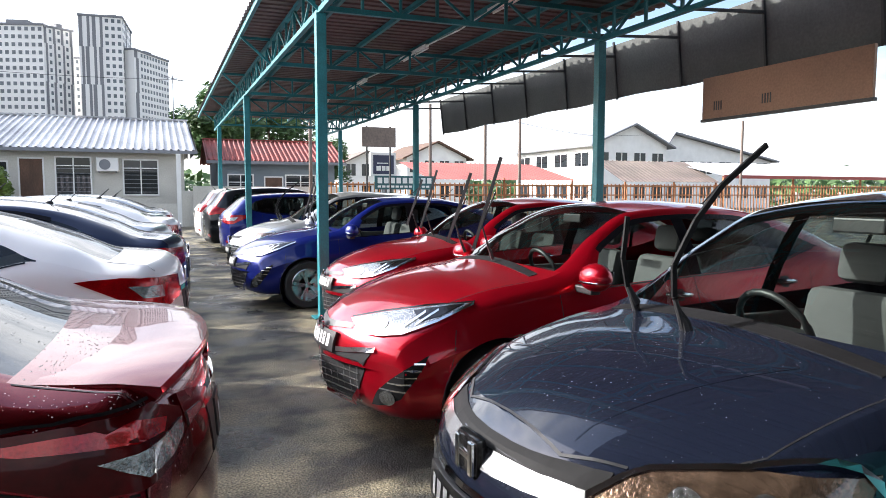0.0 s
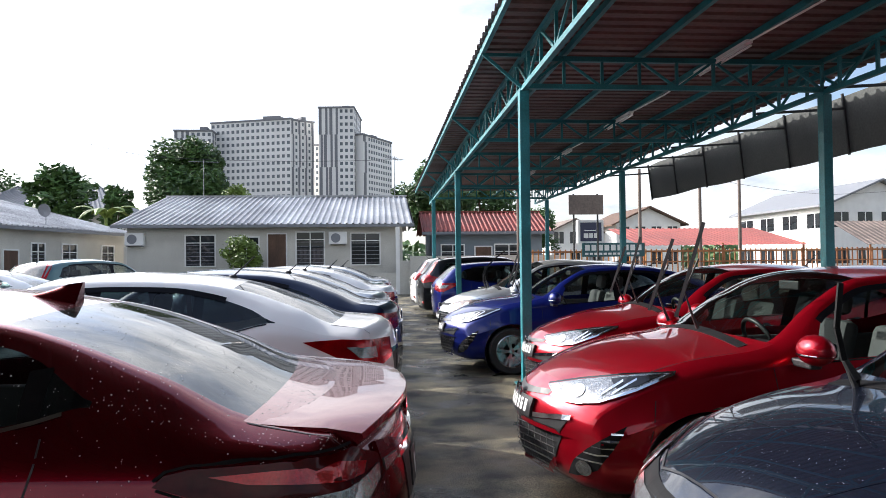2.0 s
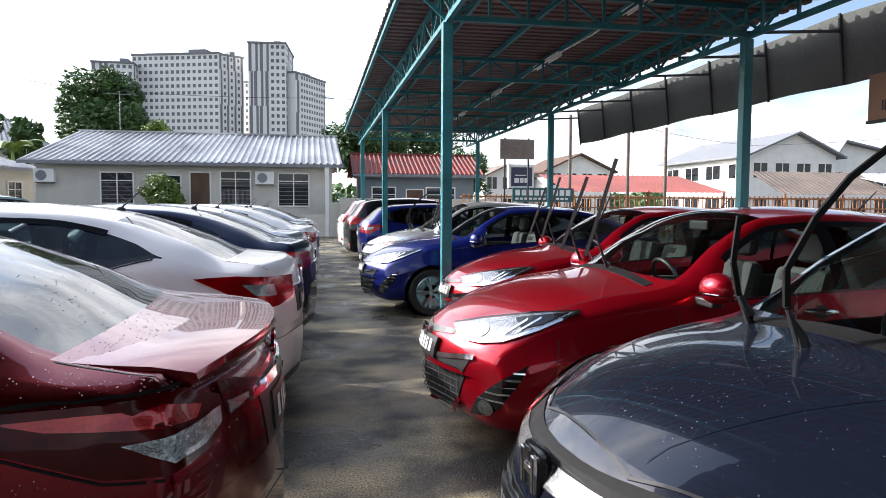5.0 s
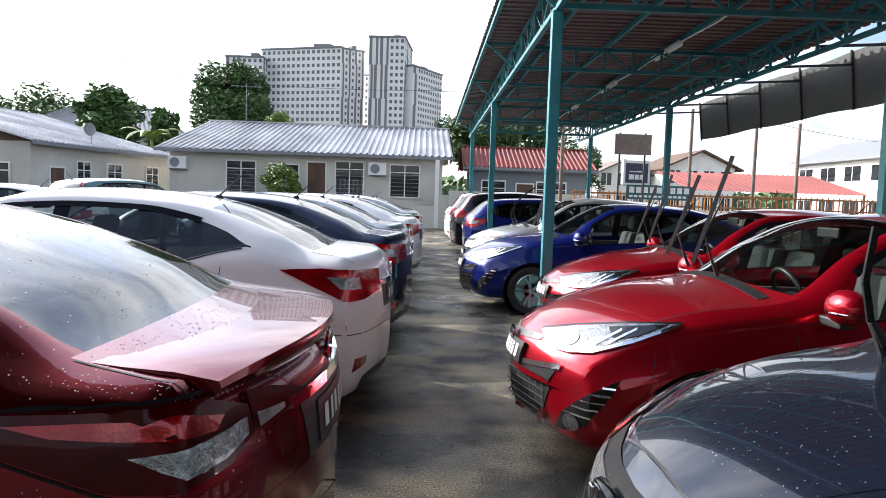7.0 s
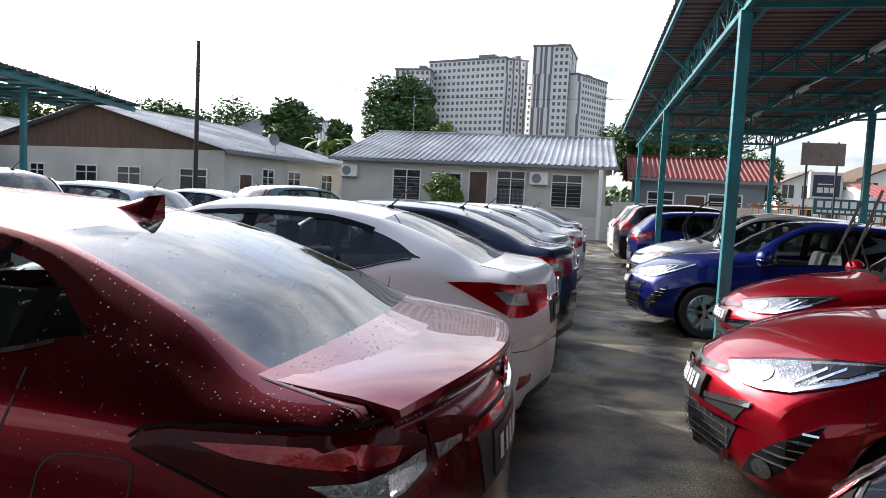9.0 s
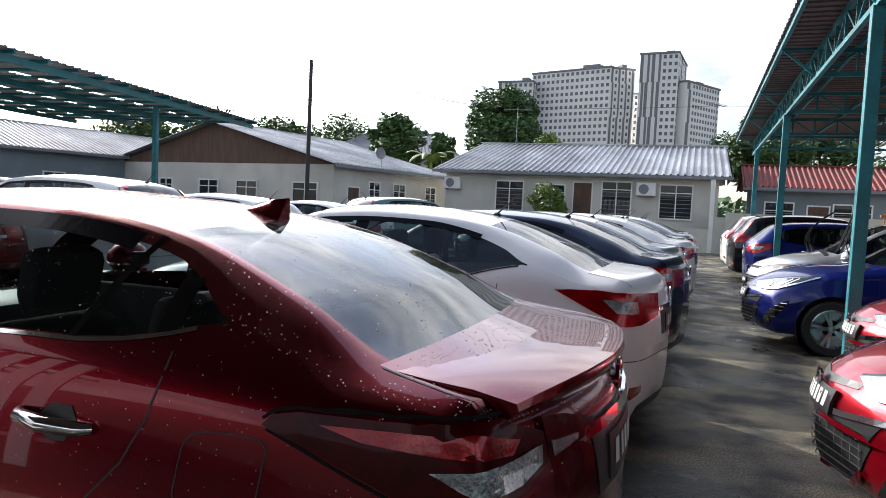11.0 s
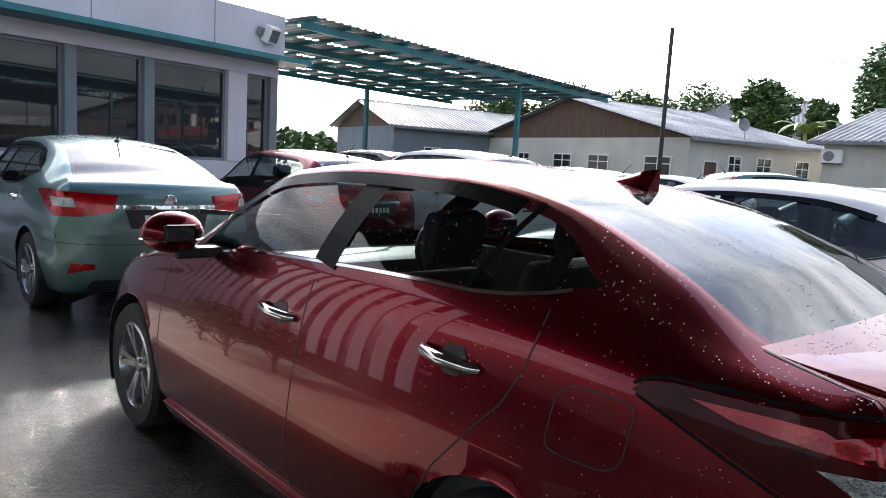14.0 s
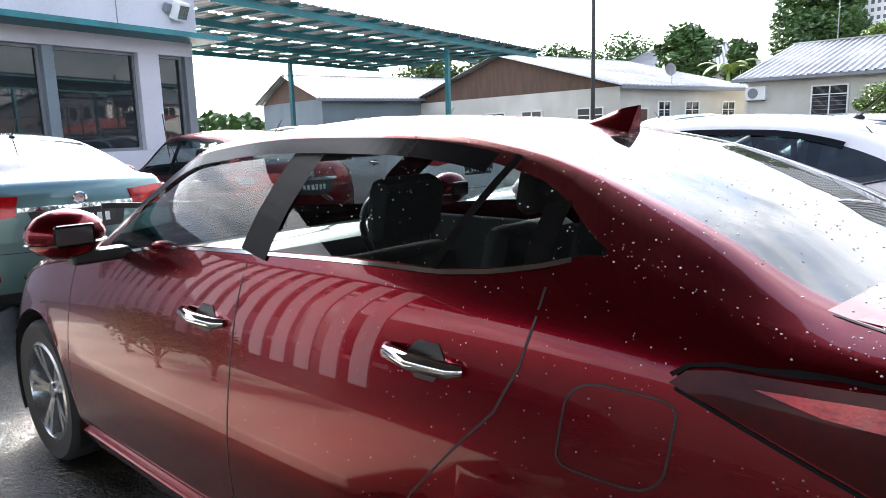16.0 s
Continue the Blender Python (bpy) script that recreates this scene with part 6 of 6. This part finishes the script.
# ---- office and side canopy ----
OA = 11.0
om = pose(-12.9, 2.33, 0, 0, 0, OA)      # local y runs along the facade, the wall faces +x
office = thing("office_building", "pale lilac showroom office with dark glass front", "building", om)
for lo, hi in (((-7, -8, 0), (0, 6.3, 1.2)), ((-7, -8, 3.05), (0, 6.3, 3.32)), ((-7, 6.25, 1.2), (-0.3, 6.3, 3.05)), ((-7, -8, 1.2), (-6.8, 6.25, 3.05))):
    part("wall", boxes((lo, hi)), OFFICEWALL, office)
part("parapet", boxes(((-7, -8, 3.42), (0.12, 6.35, 4.35))), OFFICEWALL, office)
for y in (-4.0, -1.0, 2.2, 4.6):
    part("parapet_joint", boxes(((0.12, y, 3.43), (0.124, y + 0.02, 4.34))), GREYPAINT, office)
part("eave_ledge", boxes(((-7, -8.2, 3.32), (0.75, 6.6, 3.42))), TEAL, office)
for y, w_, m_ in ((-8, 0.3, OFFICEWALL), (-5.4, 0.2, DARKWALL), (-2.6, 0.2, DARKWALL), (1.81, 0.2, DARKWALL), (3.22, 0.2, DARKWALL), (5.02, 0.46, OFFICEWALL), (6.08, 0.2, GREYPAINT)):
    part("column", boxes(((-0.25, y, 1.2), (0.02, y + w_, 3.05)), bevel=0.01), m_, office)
for y0, y1, mul in ((-7.7, -5.4, -6.5), (-5.2, -2.6, -3.9), (-2.4, 1.81, 0.32), (2.01, 3.22, None), (3.42, 5.02, None), (5.48, 6.08, None)):
    w = part("window", boxes(((-0.16, y0, 1.2), (-0.14, y1, 3.05))), DARKGLASS, office, "dark reflecting pane")
    fr = [((-0.18, y0, 1.2), (-0.10, y1, 1.26)), ((-0.18, y0, 2.99), (-0.10, y1, 3.05)), ((-0.18, y0, 1.26), (-0.10, y0 + 0.05, 2.99)), ((-0.18, y1 - 0.05, 1.26), (-0.10, y1, 2.99))]
    if mul is not None:
        fr.append(((-0.18, mul - 0.03, 1.26), (-0.10, mul + 0.03, 2.99)))
    for lo, hi in fr:
        part("window_frame", boxes((lo, hi)), GREYPAINT, w)
fl = thing("floodlight", "white wall floodlight on the parapet", "floodlight", om @ pose(0.12, 5.85, 3.95, 0, 25, 10), "")
part("arm", boxes(((0, -0.28, -0.08), (0.10, -0.14, 0.08))), GREYPAINT, fl)
part("case", boxes(((0.06, -0.16, -0.18), (0.26, 0.16, 0.18)), bevel=0.03), WHITEPAINT, fl)
part("lens", boxes(((0.262, -0.12, -0.13), (0.268, 0.12, 0.13))), LAMP_CLEAR, fl)
sc_ = thing("side_canopy", "long low steel canopy with see-through roof battens", "canopy", om)
for y in (9.0, 16.2):
    if y > 10:
        part("post", boxes(((-0.07, y - 0.07, 0), (0.07, y + 0.07, 4.1))), TEAL, sc_)
    part("post", boxes(((-7.07, y - 0.07, 0), (-6.93, y + 0.07, 4.1))), TEAL, sc_)
for x in (0.6, -2, -4.5, -7.0):
    bm = bmesh.new()
    beam(bm, (x, 6.4, 4.17), (x, 21.7, 4.17), 0.08, 0.16)
    part("rail", bm, TEAL, sc_)
for k in range(16):
    bm = bmesh.new()
    beam(bm, (0.9, 6.6 + k * 0.99, 4.28), (-7.6, 6.6 + k * 0.99, 4.28), 0.06, 0.07)
    part("batten", bm, TEAL, sc_)
for k in range(7):
    x = 0.9 - k * 1.22
    part("roof_sheet", corrugated((x, 6.4, 4.33), (x - 1.02, 6.4, 4.33), (0, 15.4, 0), 0.25, 0.03), ZINC, sc_)
# far buildings beyond the side canopy
house("workshop", "blue-grey workshop with a pale metal roof", pose(-30.5, 24.0, 0, 0, 0, 80), 12.0, 8.0, 3.3, 4.8, DARKWALL, ZINC, 0, 0, 0.5, 0.3, ((2.0, 3.0, 1.2, 2.2),))
air_conditioner(pose(-30.4, 26.5, 2.2, 0, 0, 80)); air_conditioner(pose(-30.3, 28.0, 2.2, 0, 0, 80))
house("shed_house", "low house with a brown weathered roof", pose(-30.0, 36.0, 0, 0, 0, 70), 12.0, 8.0, 2.6, 4.0, WHITEWALL, BROWNSHEET, 0, 0, 0.8, 0.3)
ob = thing("kerb", "white sunlit concrete kerb with peeling paint", "kerb", pose(0, 0, 0), kind="structure")
part("kerb_stone", boxes(((-9.0, 0.35, 0.0), (-2.3, 1.56, 0.13)), bevel=0.02), CONCRETE, ob)

# ---- right side: awning, fence, street ----
aw = thing("awning", "dark grey-green tarpaulin awning on steel arms", "awning")
bm = bmesh.new()
rows = []
for k in range(33):
    y = 5.9 + 12.4 * k / 32
    sag = 0.02 * math.sin(k * 1.7)
    rows.append([bm.verts.new((6.75 + 0.1 * j / 4 + sag * (j - 2) * 0.3, y, 3.95 - 0.22 * j + 0.015 * math.sin(k * 0.9 + j))) for j in range(5)])
for p, q in zip(rows, rows[1:]):
    for j in range(4):
        bm.faces.new((p[j], p[j + 1], q[j + 1], q[j]))
part("sheet", bm, TARP, aw, "", 50)
for k in range(9):
    y = 6.0 + 1.53 * k
    bm = bmesh.new()
    beam(bm, (6.72, y, 3.98), (6.82, y, 3.05), 0.03)
    beam(bm, (CX1, y, ZB + 0.1), (6.74, y, 3.75), 0.035)
    part("arm", bm, CABLE, aw)
part("board", boxes(((6.62, 5.95, 2.5), (6.66, 8.4, 3.05))), CARD, aw, "brown board with two small vents")
for y in (7.25, 8.05):
    for k in range(4):
        part("vent_slit", boxes(((6.614, y + k * 0.04, 2.60), (6.619, y + k * 0.04 + 0.018, 2.72))), CABLE, aw)
part("board_edge", boxes(((6.61, 5.93, 2.46), (6.67, 8.42, 2.496))), CABLE, aw)

fence = thing("fence", "orange steel bar fence along the street", "fence")
for k in range(160):
    x = 6.2 + k * 0.24
    bm = boxes(((x, 29.98, 0.0), (x + 0.045, 30.02, 1.95)))
    part("bar", bm, ORANGE if x < 12 else RUST, fence)
part("rail", boxes(((6.1, 29.95, 1.80), (44.5, 30.05, 1.88)), ((6.1, 29.96, 1.35), (44.5, 30.04, 1.41)), ((6.1, 29.97, 0.3), (44.5, 30.02, 0.36))), RUST, fence)
def block(name, label, x0, x1, y, dpt, h, floors, wall_m, roof_m, n, peak=0.5, rise=1.5, side=0):
    ob = thing(name, label, "house", pose(x0, y, 0))
    w = x1 - x0
    part("wall", boxes(((0, 0, 0), (w, dpt, h))), wall_m, ob)
    fh = h / floors
    for f in range(floors):
        for k in range(n):
            cx = w * (k + 0.5) / n
            wi = part("window", boxes(((cx - w / n * 0.3, -0.04, f * fh + 1.0), (cx + w / n * 0.3, 0.01, f * fh + 2.2))), DARKGLASS, ob)
            part("window_frame", boxes(((cx - w / n * 0.33, -0.06, f * fh + 0.93), (cx + w / n * 0.33, 0.0, f * fh + 1.0)), ((cx - 0.04, -0.06, f * fh + 1.0), (cx + 0.04, 0.0, f * fh + 2.2))), WHITEPAINT, wi)
    px = w * peak
    bm = bmesh.new()
    a = [bm.verts.new(c) for c in ((0, 0, h), (w, 0, h), (px, 0, h + rise))]
    b = [bm.verts.new(c) for c in ((0, dpt, h), (w, dpt, h), (px, dpt, h + rise))]
    bm.faces.new(a); bm.faces.new(b[::-1])
    for i in range(3):
        bm.faces.new((a[i], b[i], b[(i + 1) % 3], a[(i + 1) % 3]))
    part("gable", bm, wall_m, ob)
    for ex in (-0.6, w + 0.6):
        run = ex - px
        drop_ = rise * 0.6 / abs((0 if ex < 0 else w) - px)
        bm = bmesh.new()
        q = [Vector((px, -0.6, h + rise + 0.03)), Vector((ex, -0.6, h - drop_ + 0.03)), Vector((ex, dpt + 0.6, h - drop_ + 0.03)), Vector((px, dpt + 0.6, h + rise + 0.03))]
        lo = [bm.verts.new(v) for v in q]
        hi = [bm.verts.new(v + Vector((0, 0, 0.16))) for v in q]
        bm.faces.new(lo[::-1]); bm.faces.new(hi)
        for i in range(4):
            bm.faces.new((lo[i], lo[(i + 1) % 4], hi[(i + 1) % 4], hi[i]))
        bmesh.ops.recalc_face_normals(bm, faces=bm.faces)
        part("roof", bm, roof_m, ob)
    for f in range(floors):
        for k in range(side):
            cy = dpt * (k + 0.5) / side
            wi = part("window", boxes(((-0.04, cy - dpt / side * 0.3, f * fh + 1.0), (0.01, cy + dpt / side * 0.3, f * fh + 2.2))), DARKGLASS, ob)
            part("window_frame", boxes(((-0.06, cy - dpt / side * 0.33, f * fh + 0.93), (0.0, cy + dpt / side * 0.33, f * fh + 1.0)), ((-0.06, cy - 0.04, f * fh + 1.0), (0.0, cy + 0.04, f * fh + 2.2))), WHITEPAINT, wi)
    return ob


block("shop_house", "white two storey house with a grey gable roof", 34.9, 42.9, 52.0, 14, 5.75, 2, WHITEPAINT, GREYPAINT, 4, 0.52, 1.75, 4)
block("shop_house", "long white house with a low grey roof", 43.4, 58.0, 54.0, 12, 4.7, 2, WHITEPAINT, GREYPAINT, 6, 0.12, 2.4)
block("shop_house", "white house with a brown roof", 22.5, 29.0, 66.0, 10, 5.0, 2, WHITEPAINT, WOOD, 4)
block("shop_house", "pale far house with a brown roof", 17.0, 22.0, 70.0, 8, 4.4, 2, WHITEPAINT, BROWNSHEET, 3, 0.5, 1.2)
sh_ = thing("stall_roof", "faded red sheet roof over stalls", "stall")
part("sheet", corrugated((12.2, 33.0, 2.15), (12.2, 38.0, 3.2), (8.6, 0, 0), 0.3, 0.03), REDAWN, sh_)
for x in (12.4, 16.4, 20.6):
    part("post", boxes(((x, 33.2, 0), (x + 0.08, 33.28, 2.27))), RUST, sh_)
sh_ = thing("stall_roof", "long zinc roof over a street stall", "stall")
part("sheet", corrugated((30.2, 32.0, 2.5), (30.2, 37.0, 3.5), (20, 0, 0), 0.3, 0.03), ZINC, sh_)
part("fascia", boxes(((30.2, 31.95, 2.35), (50.2, 32.0, 2.55))), REDAWN, sh_)
for x in (30.4, 36, 42, 50.0):
    part("post", boxes(((x, 32.2, 0), (x + 0.1, 32.3, 2.53))), RUST, sh_)
sh_ = thing("stall_roof", "sagging brown weathered roof over a stall", "stall")
part("sheet", corrugated((23.4, 32.4, 2.1), (23.9, 36.0, 3.45), (7.0, 0, 0), 0.3, 0.03), BROWNSHEET, sh_)
for x in (23.6, 27.0, 30.1):
    part("post", boxes(((x, 32.5, 0), (x + 0.08, 32.58, 2.12))), RUST, sh_)
sg = thing("sign_box", "navy sign box with a pale mark on a post", "sign", pose(8.57, 29.4, 0))
part("face", boxes(((-0.56, -0.15, 2.2), (0.56, 0.15, 3.2)), bevel=0.02), WHITEPAINT, sg)
part("panel", boxes(((-0.46, -0.17, 2.28), (0.46, -0.152, 3.08))), NAVYSIGN, sg)
part("mark", boxes(((-0.32, -0.18, 2.42), (-0.12, -0.172, 2.62)), ((-0.08, -0.18, 2.42), (0.08, -0.172, 2.62)), ((0.12, -0.18, 2.42), (0.32, -0.172, 2.62)), ((-0.3, -0.18, 2.72), (0.2, -0.172, 2.76))), BARS, sg)
part("post", boxes(((-0.06, -0.06, 0), (0.06, 0.06, 2.2))), GREYPAINT, sg)
sg = thing("name_board", "dark teal name board with white lettering bars", "sign", pose(8.5, 29.0, 0))
part("panel", boxes(((-0.4, -0.03, 1.62), (2.3, 0.03, 2.2))), TEALSIGN, sg)
part("letters", boxes(*[((-0.28 + k * 0.28, -0.045, 1.88), (-0.08 + k * 0.28, -0.031, 2.12)) for k in range(9)], *[((-0.28 + k * 0.2, -0.045, 1.70), (-0.14 + k * 0.2, -0.031, 1.79)) for k in range(12)]), BARS, sg)
part("post", boxes(((0, -0.03, 0), (0.06, 0.03, 1.62)), ((2.1, -0.03, 0), (2.16, 0.03, 1.62))), GREYPAINT, sg)
sg = thing("hanging_board", "pale weathered board on two dark poles", "sign", pose(8.05, 28.2, 0))
part("panel", boxes(((-0.72, -0.03, 3.35), (0.72, 0.03, 4.15)), bevel=0.008), BROWNSHEET, sg)
for x in (-0.5, 0.5):
    part("post", boxes(((x - 0.03, 0.031, 0), (x + 0.03, 0.09, 4.2))), CABLE, sg)
# ---- behind the camera: unseen roof, wall and slats added to shape reflections ----
# this roof is never in view; its underside hides sky from the lacquer
porch = thing("porch_canopy", "unseen low canopy added to keep the red car's reflections dark", "canopy")
part("roof_sheet", corrugated((-5.0, -2.4, 3.1), (-5.0, 2.25, 3.1), (11.0, 0, 0), 0.25, 0.03), TARP, porch)
part("roof_sheet", corrugated((-3.4, 2.2, 3.1), (-3.4, 3.75, 3.1), (9.4, 0, 0), 0.25, 0.03), TARP, porch)
part("roof_sheet", corrugated((-13.0, -2.4, 3.1), (-13.0, -1.1, 3.1), (8.02, 0, 0), 0.25, 0.03), TARP, porch)
for x in (-12.5, 5.5):
    part("post", boxes(((x - 0.06, -2.4, 0), (x + 0.06, -2.28, 3.08))), TEAL, porch)
part("rail", boxes(((-13.0, -2.42, 2.96), (6.0, -2.30, 3.095))), TEAL, porch)
# added wall out of view: shuts out sky, dark for the car's rear quarter
tagged(finish(boxes(((-14, -9.3, 0.0), (16, -9.1, 3.08))), "wall_south", TARP), "unseen dark wall added to close off bright reflections", "wall", kind="structure")

# unseen slats, spaced to throw pale stripes onto the red car's doors
slats = thing("slatted_fence", "unseen pale upright slats added for striped door reflections", "fence", pose(-12.0, -1.0, 0))
for z in (0.5, 2.2):
    part("rail", boxes(((0, -0.06, z), (7.6, -0.005, z + 0.08))), GREYPAINT, slats)
slat_mesh = None
for k in range(18):
    if slat_mesh is None:
        slat_mesh = part("slat", boxes(((0, 0, 0.08), (0.25, 0.03, 2.9)), bevel=0.004), OFFICEWALL, slats).data
    else:
        sl = new("slat", slat_mesh)
        sl.parent, sl.location = slats, (k * 0.42, 0, 0)

# ---- roof fittings, cables, plants ----
def dish(m):
    ob = thing("satellite_dish", "grey satellite dish on a roof", "satellite dish", m)
    bm = bmesh.new()
    lathe(bm, [(0.0001, 0.09), (0.18, 0.07), (0.33, 0.02), (0.45, -0.05), (0.45, -0.07), (0.33, 0.0), (0.18, 0.05), (0.0001, 0.07)], 24)
    part("bowl", bm, GREYPAINT, ob, "", 50, pose(0, 0, 0.6, 10, 0, 0))
    bm = bmesh.new()
    tube(bm, [(0, 0.1, -0.4), (0, 0.1, 0.6)], 0.025, 6)
    part("mast", bm, GREYPAINT, ob)
    bm = bmesh.new()
    tube(bm, [(0, 0.0, 0.15), (0, -0.5, 0.55)], 0.015, 5)
    part("feed_arm", bm, GREYPAINT, ob)


dish(pose(-14.4, 31.0, 3.45, 0, 0, -10) @ Matrix.Scale(0.62, 4))


def aerial_mast(x, y, z, h, turn):
    ob = thing("roof_aerial", "thin metal television aerial on a roof", "aerial", pose(x, y, z, 0, 0, turn), "television aerials")
    bm = bmesh.new()
    tube(bm, [(0, 0, -0.4), (0, 0, h)], 0.02, 5)
    part("mast", bm, GREYPAINT, ob)
    bm = bmesh.new()
    tube(bm, [(-0.75, 0, h - 0.15), (0.75, 0, h - 0.15)], 0.014, 5)
    part("boom", bm, GREYPAINT, ob)
    for k in range(7):
        bm = bmesh.new()
        tube(bm, [(-0.7 + k * 0.23, -0.3, h - 0.15), (-0.7 + k * 0.23, 0.3, h - 0.15)], 0.009, 4)
        part("element", bm, GREYPAINT, ob)


aerial_mast(-9.4, 37.0, 4.9, 2.0, 12); aerial_mast(0.4, 37.0, 4.9, 2.2, 60)
for pts in (((-14.2, 24.2, 6.6), (-12.4, 28.5, 6.45), (-10.0, 33.0, 6.35), (0.4, 37.0, 6.9)), ((0.4, 37.0, 6.9), (6.0, 42.0, 7.9), (16.0, 50.0, 10.0)), ((-14.2, 24.2, 6.4), (-30.0, 34.0, 7.5), (-60, 60, 11.0)), ((14.0, 30.5, 5.2), (24, 36, 4.9), (40, 40, 6.3))):
    ob = thing("overhead_cable", "thin black overhead cable", "cable", Matrix(), "overhead cables")
    bm = bmesh.new()
    fine = []
    for p, q in zip(pts, pts[1:]):
        for k in range(8):
            t = k / 8
            v = Vector(p).lerp(Vector(q), t)
            v.z -= 0.5 * t * (1 - t)
            fine.append(v)
    tube(bm, fine + [Vector(pts[-1])], 0.009, 5)
    part("wire", bm, CABLE, ob)
for x, y, h in ((11.4, 31.0, 5.6), (14.0, 30.5, 5.4), (16.4, 31.5, 5.2), (30.5, 31.0, 5.6), (5.9, 31.5, 6.0)):
    ob = thing("street_pole", "slim brown street pole", "pole", pose(x, y, 0), "street poles")
    bm = bmesh.new()
    tube(bm, [(0, 0, 0), (0, 0, h)], [0.09, 0.07], 8)
    part("shaft", bm, BROWNSHEET, ob, "", 60)
tree("shrub", "potted green shrub before the bungalow", -6.5, 32.4, 2.75, 0.95, 1.0, 31, LEAF2, 1100, 0.16)
tree("roadside_tree", "green roadside tree beyond the fence", 8.6, 40.0, 4.6, 1.6, 1.6, 33, LEAF, 1800, 0.22)
# banana plant behind the gable house
ob = thing("banana_plant", "banana plant with long arching leaves", "plant", pose(-15.6, 40.5, 2.2))
for k in range(9):
    a = k * 2.39
    bm = bmesh.new()
    prev = None
    for i in range(9):
        t = i / 8
        c = Vector((math.cos(a) * 1.7 * t, math.sin(a) * 1.7 * t, 1.9 + 2.0 * t - 2.4 * t * t * (0.6 + 0.1 * (k % 4))))
        w = 0.26 * math.sin(math.pi * min(1, t * 0.92 + 0.06)) + 0.01
        s_ = Vector((-math.sin(a), math.cos(a), 0))
        row = [bm.verts.new(c - s_ * w + Vector((0, 0, -0.06))), bm.verts.new(c), bm.verts.new(c + s_ * w + Vector((0, 0, -0.06)))]
        if prev:
            bm.faces.new((prev[0], prev[1], row[1], row[0])); bm.faces.new((prev[1], prev[2], row[2], row[1]))
        prev = row
    part("leaf", bm, LEAF2, ob)
bm = bmesh.new()
tube(bm, [(0, 0, -2.2), (0.05, 0, 0.4), (0, 0, 1.95)], [0.16, 0.14, 0.08], 8)
part("stem", bm, LEAF2, ob, "", 60)
# dark hip roof beyond the houses
house("dark_roof_house", "house with a dark grey roof beyond the others", pose(-34.0, 58.0, 0), 12.0, 9.0, 5.6, 8.2, WHITEWALL, GREYPAINT, 3.0, 3.0, 0.6, 0.4)
# yellow-leaved plants on the kerb bed
for x, y in ((-4.6, 1.15), (-4.2, 0.95), (-5.2, 1.1)):
    tree("border_plant", "small yellow-green plant in the kerb bed", x, y, 0.55, 0.28, 0.12, int(-x * 10), LEAF2, 240, 0.055, 1.0, 0.13)

# low wall between the yard and the houses, and the far belt of trees
tagged(finish(boxes(((1.0, 32.3, 0.0), (8.2, 32.45, 1.75))), "wall_north", WHITEWALL), "low grey rendered wall before the red-roofed house", "wall", kind="structure")
rnd = random.Random(5)
vs, fs = [], []
for k in range(15000):
    a = rnd.uniform(-1.25, 1.25)
    r = rnd.uniform(95, 125)
    top = 3.6 + 2.6 * noise.noise((a * 9.0, 3.1, 0)) + 1.4 * noise.noise((a * 31.0, 7.7, 0))
    p = Vector((r * math.sin(a), r * math.cos(a), max(0.2, top * rnd.random() ** 0.6)))
    u = Vector((rnd.gauss(0, 1), rnd.gauss(0, 1), rnd.gauss(0, 0.6))).normalized() * rnd.uniform(0.4, 0.9)
    w = u.orthogonal().normalized() * 0.45
    i = len(vs)
    vs += [tuple(p - u), tuple(p + w), tuple(p + u), tuple(p - w)]
    fs.append((i, i + 1, i + 2, i + 3))
me = bpy.data.meshes.new("far_trees")
me.from_pydata(vs, [], fs)
me.materials.append(LEAF)
tagged(new("far_trees", me), "belt of dark green trees far off", "trees", kind="stuff")
